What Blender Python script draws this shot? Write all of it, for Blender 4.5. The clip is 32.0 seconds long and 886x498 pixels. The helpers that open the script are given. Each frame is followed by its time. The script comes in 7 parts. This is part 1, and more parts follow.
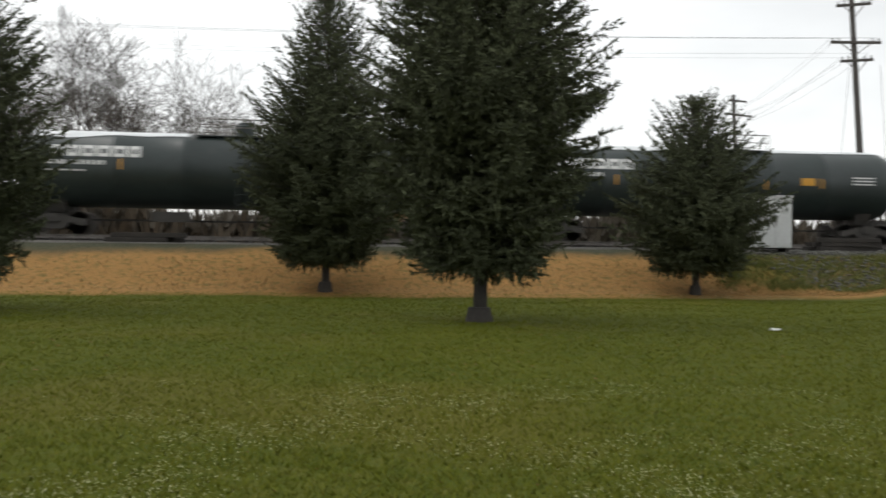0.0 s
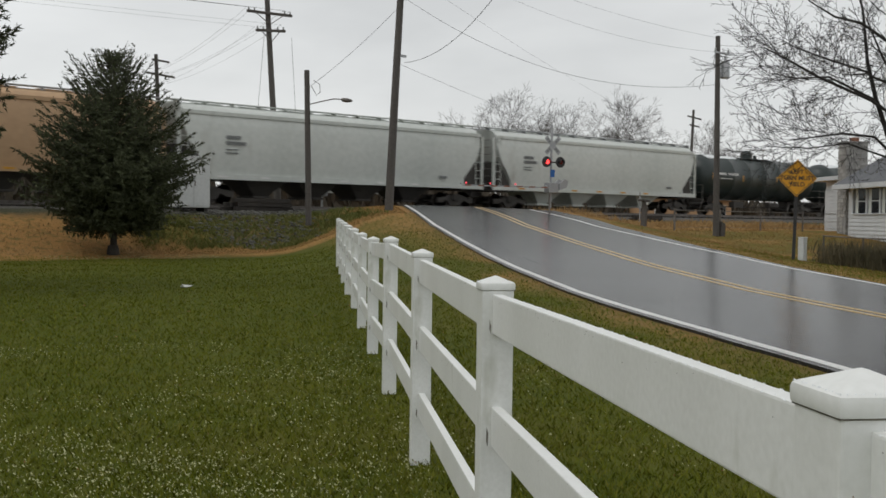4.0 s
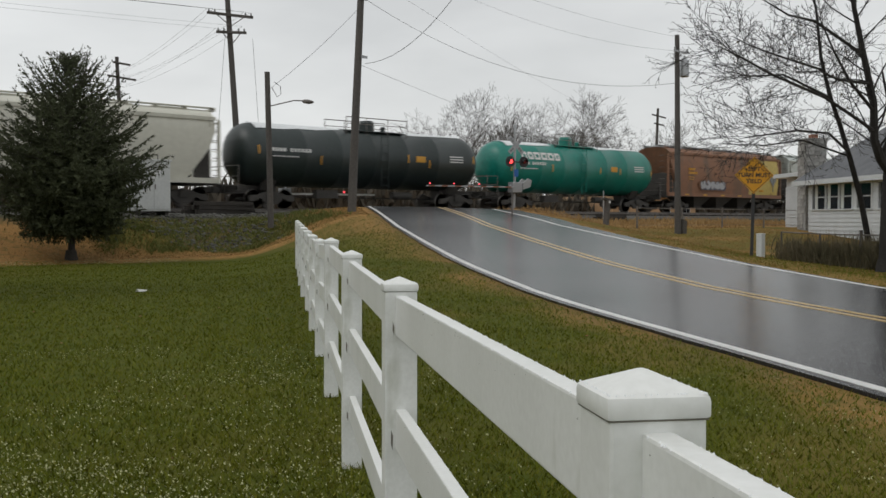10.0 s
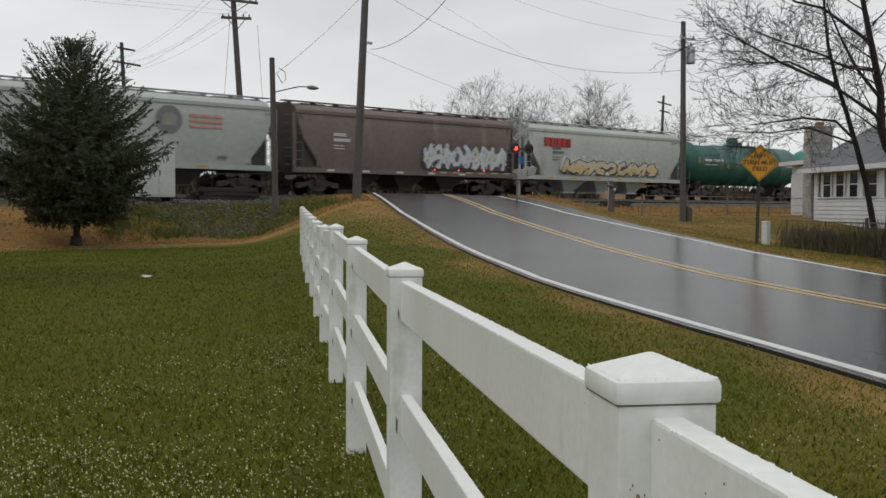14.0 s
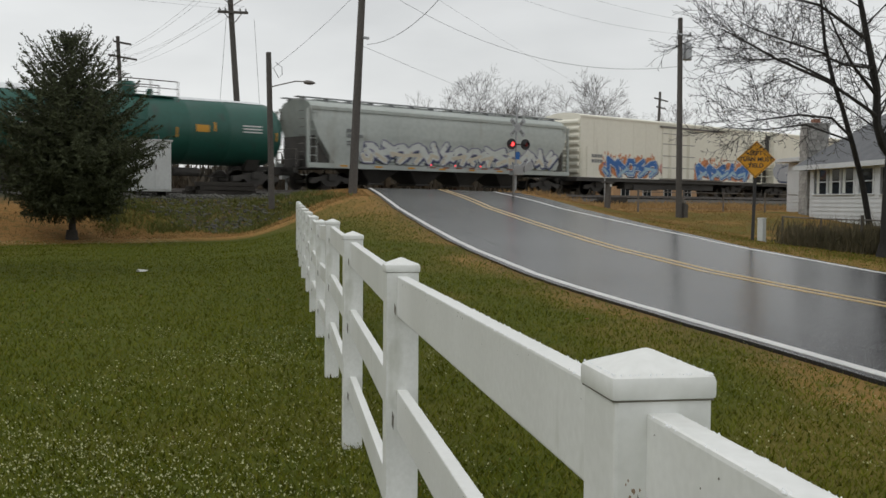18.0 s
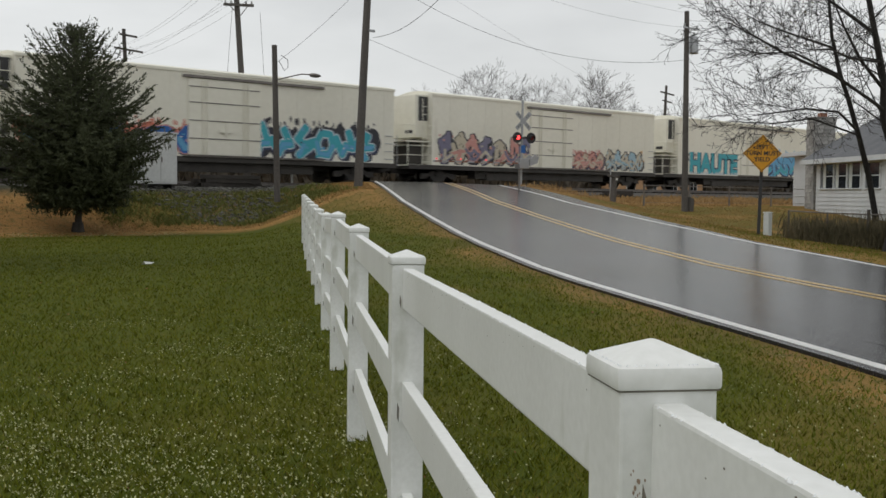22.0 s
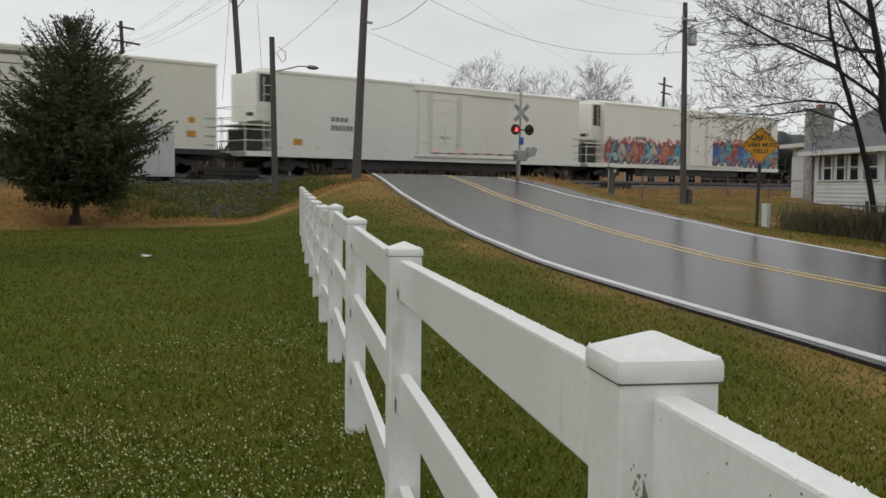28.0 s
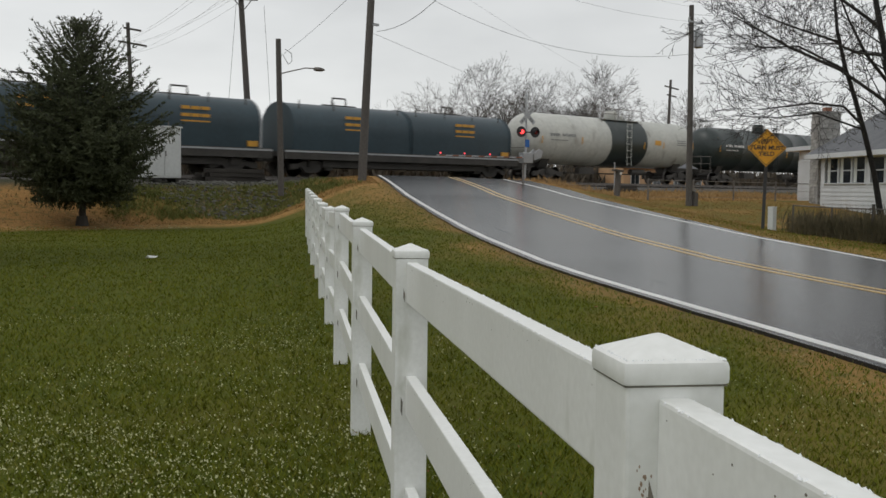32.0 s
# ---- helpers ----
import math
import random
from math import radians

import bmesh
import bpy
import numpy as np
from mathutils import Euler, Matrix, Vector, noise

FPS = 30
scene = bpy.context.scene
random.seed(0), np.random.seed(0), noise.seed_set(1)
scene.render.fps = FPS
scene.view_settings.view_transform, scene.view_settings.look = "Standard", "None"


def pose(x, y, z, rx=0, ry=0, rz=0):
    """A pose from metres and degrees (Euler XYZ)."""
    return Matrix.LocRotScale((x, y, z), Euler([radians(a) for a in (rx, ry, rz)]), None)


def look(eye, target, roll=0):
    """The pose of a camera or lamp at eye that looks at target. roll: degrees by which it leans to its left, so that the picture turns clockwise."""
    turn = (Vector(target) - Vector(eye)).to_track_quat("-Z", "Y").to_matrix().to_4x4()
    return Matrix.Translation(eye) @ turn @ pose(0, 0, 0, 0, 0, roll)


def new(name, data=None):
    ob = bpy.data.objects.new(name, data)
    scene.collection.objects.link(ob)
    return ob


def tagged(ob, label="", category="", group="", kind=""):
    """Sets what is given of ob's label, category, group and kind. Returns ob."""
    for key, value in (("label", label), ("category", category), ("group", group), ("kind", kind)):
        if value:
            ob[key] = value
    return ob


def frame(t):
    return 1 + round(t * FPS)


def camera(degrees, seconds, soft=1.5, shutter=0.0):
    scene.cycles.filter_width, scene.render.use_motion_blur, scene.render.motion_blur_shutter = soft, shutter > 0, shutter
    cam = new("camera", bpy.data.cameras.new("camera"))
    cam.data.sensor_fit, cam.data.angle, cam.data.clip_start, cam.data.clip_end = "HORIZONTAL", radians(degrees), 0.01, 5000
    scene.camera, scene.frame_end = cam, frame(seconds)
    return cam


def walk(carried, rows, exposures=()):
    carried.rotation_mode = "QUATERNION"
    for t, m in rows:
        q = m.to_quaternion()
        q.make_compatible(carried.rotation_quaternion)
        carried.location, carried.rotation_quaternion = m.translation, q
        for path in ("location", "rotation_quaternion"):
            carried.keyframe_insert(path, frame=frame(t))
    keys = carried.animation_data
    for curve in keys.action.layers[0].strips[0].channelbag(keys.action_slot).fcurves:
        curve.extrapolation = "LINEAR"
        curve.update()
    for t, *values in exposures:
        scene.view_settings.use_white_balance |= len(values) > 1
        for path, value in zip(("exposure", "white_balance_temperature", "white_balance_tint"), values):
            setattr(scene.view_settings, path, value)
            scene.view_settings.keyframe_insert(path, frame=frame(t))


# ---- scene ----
cam = camera(47.24, 32.0, shutter=0.25)
PATH = [
    (0, (-1.462, -0.511, 1.514), (-0.004, 9.382, 1.525), 0.70),
    (0.2, (-1.427, -0.523, 1.488), (0.695, 9.249, 1.494), 0.43),
    (0.5, (-1.377, -0.487, 1.466), (1.791, 8.998, 1.440), 0.40),
    (1, (-1.255, -0.529, 1.474), (3.748, 8.130, 1.458), -0.02),
    (1.5, (-1.187, -0.528, 1.470), (4.555, 7.659, 1.410), 0.75),
    (2, (-1.143, -0.465, 1.467), (5.123, 7.328, 1.421), 0.42),
    (3, (-1.228, -0.538, 1.469), (5.056, 7.240, 1.354), 0.92),
    (4, (-1.159, -0.602, 1.456), (5.257, 7.062, 1.155), 0.75),
    (4.2, (-1.171, -0.610, 1.467), (5.742, 6.605, 1.069), 0.39),
    (4.5, (-1.142, -0.646, 1.463), (6.226, 6.101, 1.021), -0.60),
    (6.5, (-0.963, -0.734, 1.465), (5.688, 6.733, 1.416), -0.14),
    (7, (-0.950, -0.726, 1.464), (5.702, 6.740, 1.328), -0.16),
    (8, (-0.950, -0.725, 1.459), (5.678, 6.761, 1.310), -0.11),
    (9, (-0.950, -0.723, 1.458), (5.691, 6.751, 1.243), 0.11),
    (10, (-0.955, -0.725, 1.457), (5.692, 6.741, 1.164), 0.07),
    (11, (-0.945, -0.715, 1.454), (5.674, 6.775, 1.170), -0.12),
    (12, (-0.953, -0.719, 1.457), (5.661, 6.775, 1.136), -0.28),
    (13, (-0.958, -0.722, 1.454), (5.647, 6.777, 1.084), -0.18),
    (14, (-0.949, -0.713, 1.451), (5.662, 6.778, 1.029), 0.25),
    (14.5, (-0.945, -0.710, 1.451), (5.640, 6.804, 1.035), -0.00),
    (16.5, (-0.953, -0.717, 1.453), (5.629, 6.804, 1.110), 0.29),
    (17, (-0.948, -0.714, 1.453), (5.629, 6.808, 1.063), 0.27),
    (18, (-0.955, -0.717, 1.452), (5.684, 6.747, 0.985), 0.47),
    (19, (-0.948, -0.713, 1.450), (5.684, 6.757, 0.981), 0.59),
    (20, (-0.944, -0.706, 1.447), (5.709, 6.742, 0.929), 0.63),
    (21, (-0.947, -0.708, 1.447), (5.696, 6.747, 0.920), 0.62),
    (22, (-0.956, -0.717, 1.448), (5.642, 6.779, 0.916), 0.61),
    (23, (-0.956, -0.717, 1.449), (5.666, 6.758, 0.913), 0.50),
    (24, (-0.947, -0.707, 1.446), (5.702, 6.739, 0.859), 0.79),
    (25, (-0.951, -0.710, 1.448), (5.600, 6.821, 0.843), 0.55),
    (25.5, (-0.948, -0.709, 1.447), (5.656, 6.774, 0.822), 0.76),
    (27.5, (-0.945, -0.707, 1.447), (5.663, 6.775, 0.845), 0.47),
    (28, (-0.939, -0.701, 1.445), (5.669, 6.779, 0.837), 0.53),
    (29, (-0.945, -0.707, 1.447), (5.651, 6.787, 0.874), 0.56),
    (30, (-0.942, -0.704, 1.447), (5.608, 6.831, 0.879), 0.41),
    (31, (-0.944, -0.705, 1.447), (5.628, 6.809, 0.852), 0.36),
    (32, (-0.948, -0.707, 1.446), (5.620, 6.810, 0.857), 0.68),
]
# ---------------------------------------------------------------- light
EXPOSURES = [(0.0, 0.50), (0.6, 0.36), (1.0, 0.19), (2.0, 0.11), (4.0, 0.06), (7.0, -0.01), (9.0, 0.03), (20.0, 0.10), (32.0, 0.08)]
walk(cam, [(t, look(eye, target, roll)) for t, eye, target, roll in PATH], EXPOSURES)

world = bpy.data.worlds.new("overcast_sky")
scene.world = world
world.use_nodes = True
wn, wl = world.node_tree.nodes, world.node_tree.links
wn.clear()
w_out, w_bg = wn.new("ShaderNodeOutputWorld"), wn.new("ShaderNodeBackground")
w_sky = wn.new("ShaderNodeTexSky")
w_sky.sky_type, w_sky.sun_disc = "NISHITA", False
w_sky.sun_elevation, w_sky.sun_rotation = radians(28), radians(-40)
w_geo, w_map = wn.new("ShaderNodeTexCoord"), wn.new("ShaderNodeMapping")
w_map.inputs["Scale"].default_value = (1.0, 1.0, 3.2)
w_noise, w_ramp, w_mix = wn.new("ShaderNodeTexNoise"), wn.new("ShaderNodeValToRGB"), wn.new("ShaderNodeMix")
w_noise.inputs["Scale"].default_value, w_noise.inputs["Detail"].default_value = 2.2, 6.0
w_ramp.color_ramp.elements[0].position, w_ramp.color_ramp.elements[0].color = 0.32, (6.0, 6.1, 6.1, 1)
w_ramp.color_ramp.elements[1].position, w_ramp.color_ramp.elements[1].color = 0.70, (8.2, 8.3, 8.25, 1)
w_mix.data_type = "RGBA"
w_mix.inputs["Factor"].default_value = 0.93
wl.new(w_geo.outputs["Generated"], w_map.inputs["Vector"])
wl.new(w_map.outputs["Vector"], w_noise.inputs["Vector"])
wl.new(w_noise.outputs["Fac"], w_ramp.inputs["Fac"])
wl.new(w_sky.outputs["Color"], w_mix.inputs["A"])
wl.new(w_ramp.outputs["Color"], w_mix.inputs["B"])
wl.new(w_mix.outputs["Result"], w_bg.inputs["Color"])
w_bg.inputs["Strength"].default_value = 0.105
wl.new(w_bg.outputs["Background"], w_out.inputs["Surface"])

sun = new("sun", bpy.data.lights.new("sun", "SUN"))
sun.data.energy, sun.data.angle, sun.data.color = 0.6, radians(25), (1.0, 0.97, 0.93)
sun.matrix_world = look((-30, 20, 45), (0, 10, 0))


# ---------------------------------------------------------------- materials
def surface(name, dark, light, rough=0.6, metal=0.0, grain=12.0, broad=0.7, bump=0.15, dist=0.01, streak=0.0,
            stain=None, stain_at=0.62, rnd=0.0, coat=0.0, space="Object", contrast=(0.3, 0.7)):
    """A painted, worn or mineral surface: two scales of variation, grain relief, and an optional stain colour."""
    m = bpy.data.materials.new(name)
    m.use_nodes = True
    n, l = m.node_tree.nodes, m.node_tree.links
    b = n["Principled BSDF"]
    tc = n.new("ShaderNodeTexCoord")
    vec = tc.outputs[space]
    if streak:
        mp = n.new("ShaderNodeMapping")
        mp.inputs["Scale"].default_value = (1.0, 1.0, streak)
        l.new(vec, mp.inputs["Vector"])
        vec_b = mp.outputs["Vector"]
    else:
        vec_b = vec
    nb, ng = n.new("ShaderNodeTexNoise"), n.new("ShaderNodeTexNoise")
    nb.inputs["Scale"].default_value, nb.inputs["Detail"].default_value = broad, 5.0
    ng.inputs["Scale"].default_value, ng.inputs["Detail"].default_value = grain, 4.0
    l.new(vec_b, nb.inputs["Vector"])
    l.new(vec, ng.inputs["Vector"])
    add = n.new("ShaderNodeMath")
    add.operation = "ADD"
    l.new(nb.outputs["Fac"], add.inputs[0])
    l.new(ng.outputs["Fac"], add.inputs[1])
    mr = n.new("ShaderNodeMapRange")
    mr.inputs["From Min"].default_value, mr.inputs["From Max"].default_value = 2 * contrast[0], 2 * contrast[1]
    l.new(add.outputs[0], mr.inputs["Value"])
    mix = n.new("ShaderNodeMix")
    mix.data_type = "RGBA"
    mix.inputs["A"].default_value, mix.inputs["B"].default_value = (*dark, 1), (*light, 1)
    l.new(mr.outputs["Result"], mix.inputs["Factor"])
    col = mix.outputs["Result"]
    if stain:
        ns = n.new("ShaderNodeTexNoise")
        ns.inputs["Scale"].default_value, ns.inputs["Detail"].default_value = broad * 2.3, 7.0
        l.new(vec_b, ns.inputs["Vector"])
        sr = n.new("ShaderNodeMapRange")
        sr.inputs["From Min"].default_value, sr.inputs["From Max"].default_value = stain_at, stain_at + 0.16
        l.new(ns.outputs["Fac"], sr.inputs["Value"])
        sm = n.new("ShaderNodeMix")
        sm.data_type = "RGBA"
        l.new(sr.outputs["Result"], sm.inputs["Factor"])
        l.new(col, sm.inputs["A"])
        sm.inputs["B"].default_value = (*stain, 1)
        col = sm.outputs["Result"]
    if rnd:
        oi, hs = n.new("ShaderNodeObjectInfo"), n.new("ShaderNodeHueSaturation")
        rr = n.new("ShaderNodeMapRange")
        rr.inputs["To Min"].default_value, rr.inputs["To Max"].default_value = 1 - rnd, 1 + rnd
        l.new(oi.outputs["Random"], rr.inputs["Value"])
        l.new(rr.outputs["Result"], hs.inputs["Value"])
        l.new(col, hs.inputs["Color"])
        col = hs.outputs["Color"]
    l.new(col, b.inputs["Base Color"])
    ro = n.new("ShaderNodeMapRange")
    ro.inputs["To Min"].default_value, ro.inputs["To Max"].default_value = max(0.03, rough - 0.12), min(1, rough + 0.12)
    l.new(ng.outputs["Fac"], ro.inputs["Value"])
    l.new(ro.outputs["Result"], b.inputs["Roughness"])
    b.inputs["Metallic"].default_value = metal
    b.inputs["Coat Weight"].default_value = coat
    if bump:
        bp = n.new("ShaderNodeBump")
        bp.inputs["Strength"].default_value, bp.inputs["Distance"].default_value = bump, dist
        l.new(ng.outputs["Fac"], bp.inputs["Height"])
        l.new(bp.outputs["Normal"], b.inputs["Normal"])
    return m


def glow(name, colour, strength):
    m = bpy.data.materials.new(name)
    m.use_nodes = True
    b = m.node_tree.nodes["Principled BSDF"]
    b.inputs["Base Color"].default_value = (*colour, 1)
    b.inputs["Emission Color"].default_value = (*colour, 1)
    b.inputs["Emission Strength"].default_value = strength
    return m


def flat(name, colour, rough=0.5):
    return surface(name, [c * 0.82 for c in colour], colour, rough, grain=6, broad=0.8, bump=0.05)


VINYL = surface("white_vinyl", (0.66, 0.67, 0.64), (0.80, 0.81, 0.79), 0.38, grain=60, broad=3.0, bump=0.04, dist=0.002,
                stain=(0.48, 0.49, 0.42), stain_at=0.66, streak=0.35)
GRIME = surface("dark_grime", (0.10, 0.095, 0.08), (0.22, 0.20, 0.16), 0.9, grain=40, broad=4)
TANK_BLACK = surface("black_tank_paint", (0.011, 0.018, 0.017), (0.027, 0.039, 0.037), 0.42, grain=5, broad=0.5, bump=0.06, streak=0.3,
                     stain=(0.07, 0.07, 0.065), stain_at=0.66)
TANK_GREEN = surface("green_tank_paint", (0.0, 0.13, 0.10), (0.005, 0.21, 0.16), 0.38, grain=5, broad=0.5, bump=0.05, streak=0.3,
                     stain=(0.05, 0.08, 0.07), stain_at=0.68)
TANK_GREEN_DARK = surface("dark_green_tank_paint", (0.01, 0.07, 0.05), (0.02, 0.11, 0.085), 0.45, grain=5, broad=0.5, bump=0.05, streak=0.3,
                          stain=(0.04, 0.05, 0.045), stain_at=0.62)
TANK_WHITE = surface("white_tank_paint", (0.36, 0.37, 0.34), (0.55, 0.55, 0.51), 0.5, grain=5, broad=0.5, bump=0.05, streak=0.3,
                     stain=(0.2, 0.18, 0.15), stain_at=0.6)
COIL_BLUE = surface("blue_hood_paint", (0.010, 0.026, 0.036), (0.022, 0.048, 0.062), 0.4, grain=5, broad=0.6, bump=0.05, streak=0.3,
                    stain=(0.07, 0.08, 0.08), stain_at=0.68)
HOP_GREY = surface("grey_hopper_paint", (0.46, 0.49, 0.46), (0.62, 0.64, 0.61), 0.55, grain=4, broad=0.35, bump=0.05, streak=0.25,
                   stain=(0.30, 0.28, 0.24), stain_at=0.62)
HOP_DULL = surface("dull_grey_hopper_paint", (0.33, 0.36, 0.34), (0.47, 0.50, 0.47), 0.55, grain=4, broad=0.35, bump=0.05, streak=0.25,
                   stain=(0.28, 0.26, 0.22), stain_at=0.60)
HOP_CREAM = surface("cream_hopper_paint", (0.50, 0.49, 0.42), (0.62, 0.61, 0.53), 0.55, grain=4, broad=0.35, bump=0.05, streak=0.25,
                    stain=(0.34, 0.30, 0.23), stain_at=0.64)
HOP_RED = surface("oxide_red_hopper_paint", (0.19, 0.080, 0.048), (0.28, 0.125, 0.075), 0.65, grain=4, broad=0.4, bump=0.06, streak=0.25,
                  stain=(0.10, 0.07, 0.055), stain_at=0.6)
HOP_TAN = surface("tan_hopper_paint", (0.38, 0.24, 0.13), (0.50, 0.33, 0.19), 0.6, grain=4, broad=0.4, bump=0.05, streak=0.25,
                  stain=(0.27, 0.2, 0.13), stain_at=0.6)
HOP_RUST = surface("rusty_orange_hopper_paint", (0.15, 0.075, 0.045), (0.27, 0.13, 0.07), 0.65, grain=4, broad=0.45, bump=0.06, streak=0.3,
                   stain=(0.12, 0.085, 0.06), stain_at=0.55)
HOP_BROWN = surface("weathered_brown_hopper_paint", (0.11, 0.085, 0.075), (0.19, 0.15, 0.13), 0.65, grain=4, broad=0.45, bump=0.06, streak=0.3,
                    stain=(0.24, 0.20, 0.17), stain_at=0.6)
REEFER = surface("cream_reefer_paint", (0.71, 0.69, 0.59), (0.81, 0.79, 0.69), 0.5, grain=4, broad=0.3, bump=0.04, streak=0.2,
                 stain=(0.47, 0.42, 0.32), stain_at=0.66)
REEFER_WHITE = surface("white_reefer_paint", (0.72, 0.71, 0.64), (0.82, 0.81, 0.75), 0.45, grain=4, broad=0.3, bump=0.04, streak=0.2,
                       stain=(0.52, 0.50, 0.44), stain_at=0.68)
UNDER = surface("grimy_black_underframe", (0.028, 0.026, 0.024), (0.075, 0.068, 0.060), 0.8, grain=10, broad=1.5, bump=0.2)
STEEL = surface("worn_steel", (0.10, 0.09, 0.085), (0.25, 0.23, 0.21), 0.5, metal=0.6, grain=30, broad=4, bump=0.1)
GALV = surface("galvanised_metal", (0.30, 0.31, 0.32), (0.44, 0.45, 0.46), 0.45, metal=0.5, grain=20, broad=3)
# frosty white that also holds the sky's reflection as colour
FROST_SHEEN = surface("frost_and_painted_sky_sheen", (0.55, 0.57, 0.58), (0.78, 0.80, 0.80), 0.6, grain=8, broad=1.0)
WHITE_MARK = flat("white_stencil_paint", (0.72, 0.72, 0.70))
YELLOW_MARK = flat("yellow_stencil_paint", (0.62, 0.31, 0.03))
RED_MARK = flat("red_stencil_paint", (0.42, 0.03, 0.025))
DARK_MARK = flat("dark_stencil_paint", (0.20, 0.21, 0.21))
GOLD_MARK = surface("yellow_grain_panel", (0.40, 0.30, 0.08), (0.58, 0.46, 0.14), 0.6, grain=4, broad=0.6, streak=0.3)
WOOD_POLE = surface("weathered_pole_wood", (0.055, 0.050, 0.046), (0.125, 0.114, 0.104), 0.9, grain=14, broad=2.0, bump=0.4, streak=0.08)
BARK = surface("grey_brown_bark", (0.040, 0.036, 0.033), (0.105, 0.095, 0.085), 0.95, grain=16, broad=2.0, bump=0.5, dist=0.02, streak=0.3)
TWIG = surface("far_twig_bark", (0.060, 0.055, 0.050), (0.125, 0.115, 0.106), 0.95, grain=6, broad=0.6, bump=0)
NEEDLES = surface("dark_spruce_needles", (0.046, 0.054, 0.029), (0.092, 0.104, 0.056), 0.9, grain=3, broad=0.6, bump=0)
NEEDLES.node_tree.nodes["Principled BSDF"].inputs["Specular IOR Level"].default_value = 0.15
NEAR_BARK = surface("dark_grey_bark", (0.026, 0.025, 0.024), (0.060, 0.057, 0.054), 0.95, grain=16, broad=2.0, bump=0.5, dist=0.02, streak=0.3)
NEAR_BARK.node_tree.nodes["Principled BSDF"].inputs["Specular IOR Level"].default_value = 0.1
HEDGE_M = surface("bare_hedge_twigs", (0.060, 0.056, 0.028), (0.165, 0.135, 0.080), 0.95, grain=5, broad=1.2, bump=0)
CABLE = surface("black_cable", (0.02, 0.02, 0.02), (0.05, 0.05, 0.05), 0.6, bump=0)
ASPHALT = surface("wet_asphalt", (0.014, 0.014, 0.015), (0.034, 0.034, 0.036), 0.24, grain=55, broad=0.22, bump=0.05, dist=0.003,
                  stain=(0.044, 0.044, 0.045), stain_at=0.60)
ASPHALT.node_tree.nodes["Principled BSDF"].inputs["Specular IOR Level"].default_value = 0.25
LINE_WHITE = surface("worn_white_road_paint", (0.48, 0.48, 0.46), (0.72, 0.72, 0.70), 0.35, grain=30, broad=1.5, bump=0.1, dist=0.002,
                     stain=(0.25, 0.25, 0.25), stain_at=0.66)
LINE_YELLOW = surface("worn_yellow_road_paint", (0.36, 0.24, 0.09), (0.54, 0.37, 0.14), 0.35, grain=30, broad=1.5, bump=0.1, dist=0.002,
                      stain=(0.20, 0.16, 0.10), stain_at=0.6)
GRAVEL = surface("grey_track_ballast", (0.05, 0.047, 0.042), (0.17, 0.16, 0.145), 0.9, grain=9, broad=0.5, bump=0.9, dist=0.08)
STONE = surface("ballast_stone", (0.030, 0.030, 0.025), (0.150, 0.145, 0.130), 0.9, grain=9, broad=1.5, bump=0.3, rnd=0.3)
TIE_WOOD = surface("creosoted_tie_wood", (0.02, 0.018, 0.016), (0.06, 0.052, 0.045), 0.9, grain=14, broad=2, bump=0.4)
SIGN_YELLOW = surface("yellow_sign_sheeting", (0.64, 0.29, 0.01), (0.74, 0.36, 0.015), 0.4, grain=30, broad=3, bump=0)
SIDING = surface("white_house_siding", (0.48, 0.50, 0.51), (0.62, 0.64, 0.65), 0.5, grain=20, broad=1.0, bump=0.05)
SHINGLE = surface("grey_roof_shingles", (0.075, 0.078, 0.084), (0.145, 0.15, 0.16), 0.8, grain=14, broad=1.2, bump=0.4, dist=0.02)
CHIMNEY_STONE = surface("grey_chimney_stone", (0.20, 0.195, 0.185), (0.42, 0.41, 0.39), 0.85, grain=10, broad=2.2, bump=0.5, dist=0.02, rnd=0.25)
MORTAR = surface("grey_mortar", (0.26, 0.26, 0.25), (0.36, 0.36, 0.35), 0.9, grain=20, broad=3)
CASE_GREY = surface("pale_grey_case_paint", (0.52, 0.54, 0.54), (0.64, 0.66, 0.66), 0.45, grain=8, broad=1.0, bump=0.03, stain=(0.4, 0.4, 0.38), stain_at=0.66)
HYDRANT_RED = surface("red_hydrant_paint", (0.26, 0.03, 0.02), (0.38, 0.055, 0.035), 0.5, grain=10, broad=2)
SIGNAL_BLACK = surface("black_signal_paint", (0.015, 0.015, 0.016), (0.04, 0.04, 0.042), 0.5)
RED_LAMP = glow("lit_red_signal_lens", (1.0, 0.05, 0.05), 3.0)
GATE_LAMP = glow("lit_gate_lamp", (1.0, 0.08, 0.10), 1.2)
UNLIT_LENS = surface("unlit_red_lens", (0.10, 0.01, 0.01), (0.16, 0.02, 0.02), 0.2, bump=0)

glass_m = bpy.data.materials.new("dark_window_glass")
glass_m.use_nodes = True
gb = glass_m.node_tree.nodes["Principled BSDF"]
gb.inputs["Base Color"].default_value, gb.inputs["Roughness"].default_value = (0.02, 0.025, 0.03, 1), 0.06
GLASS = glass_m


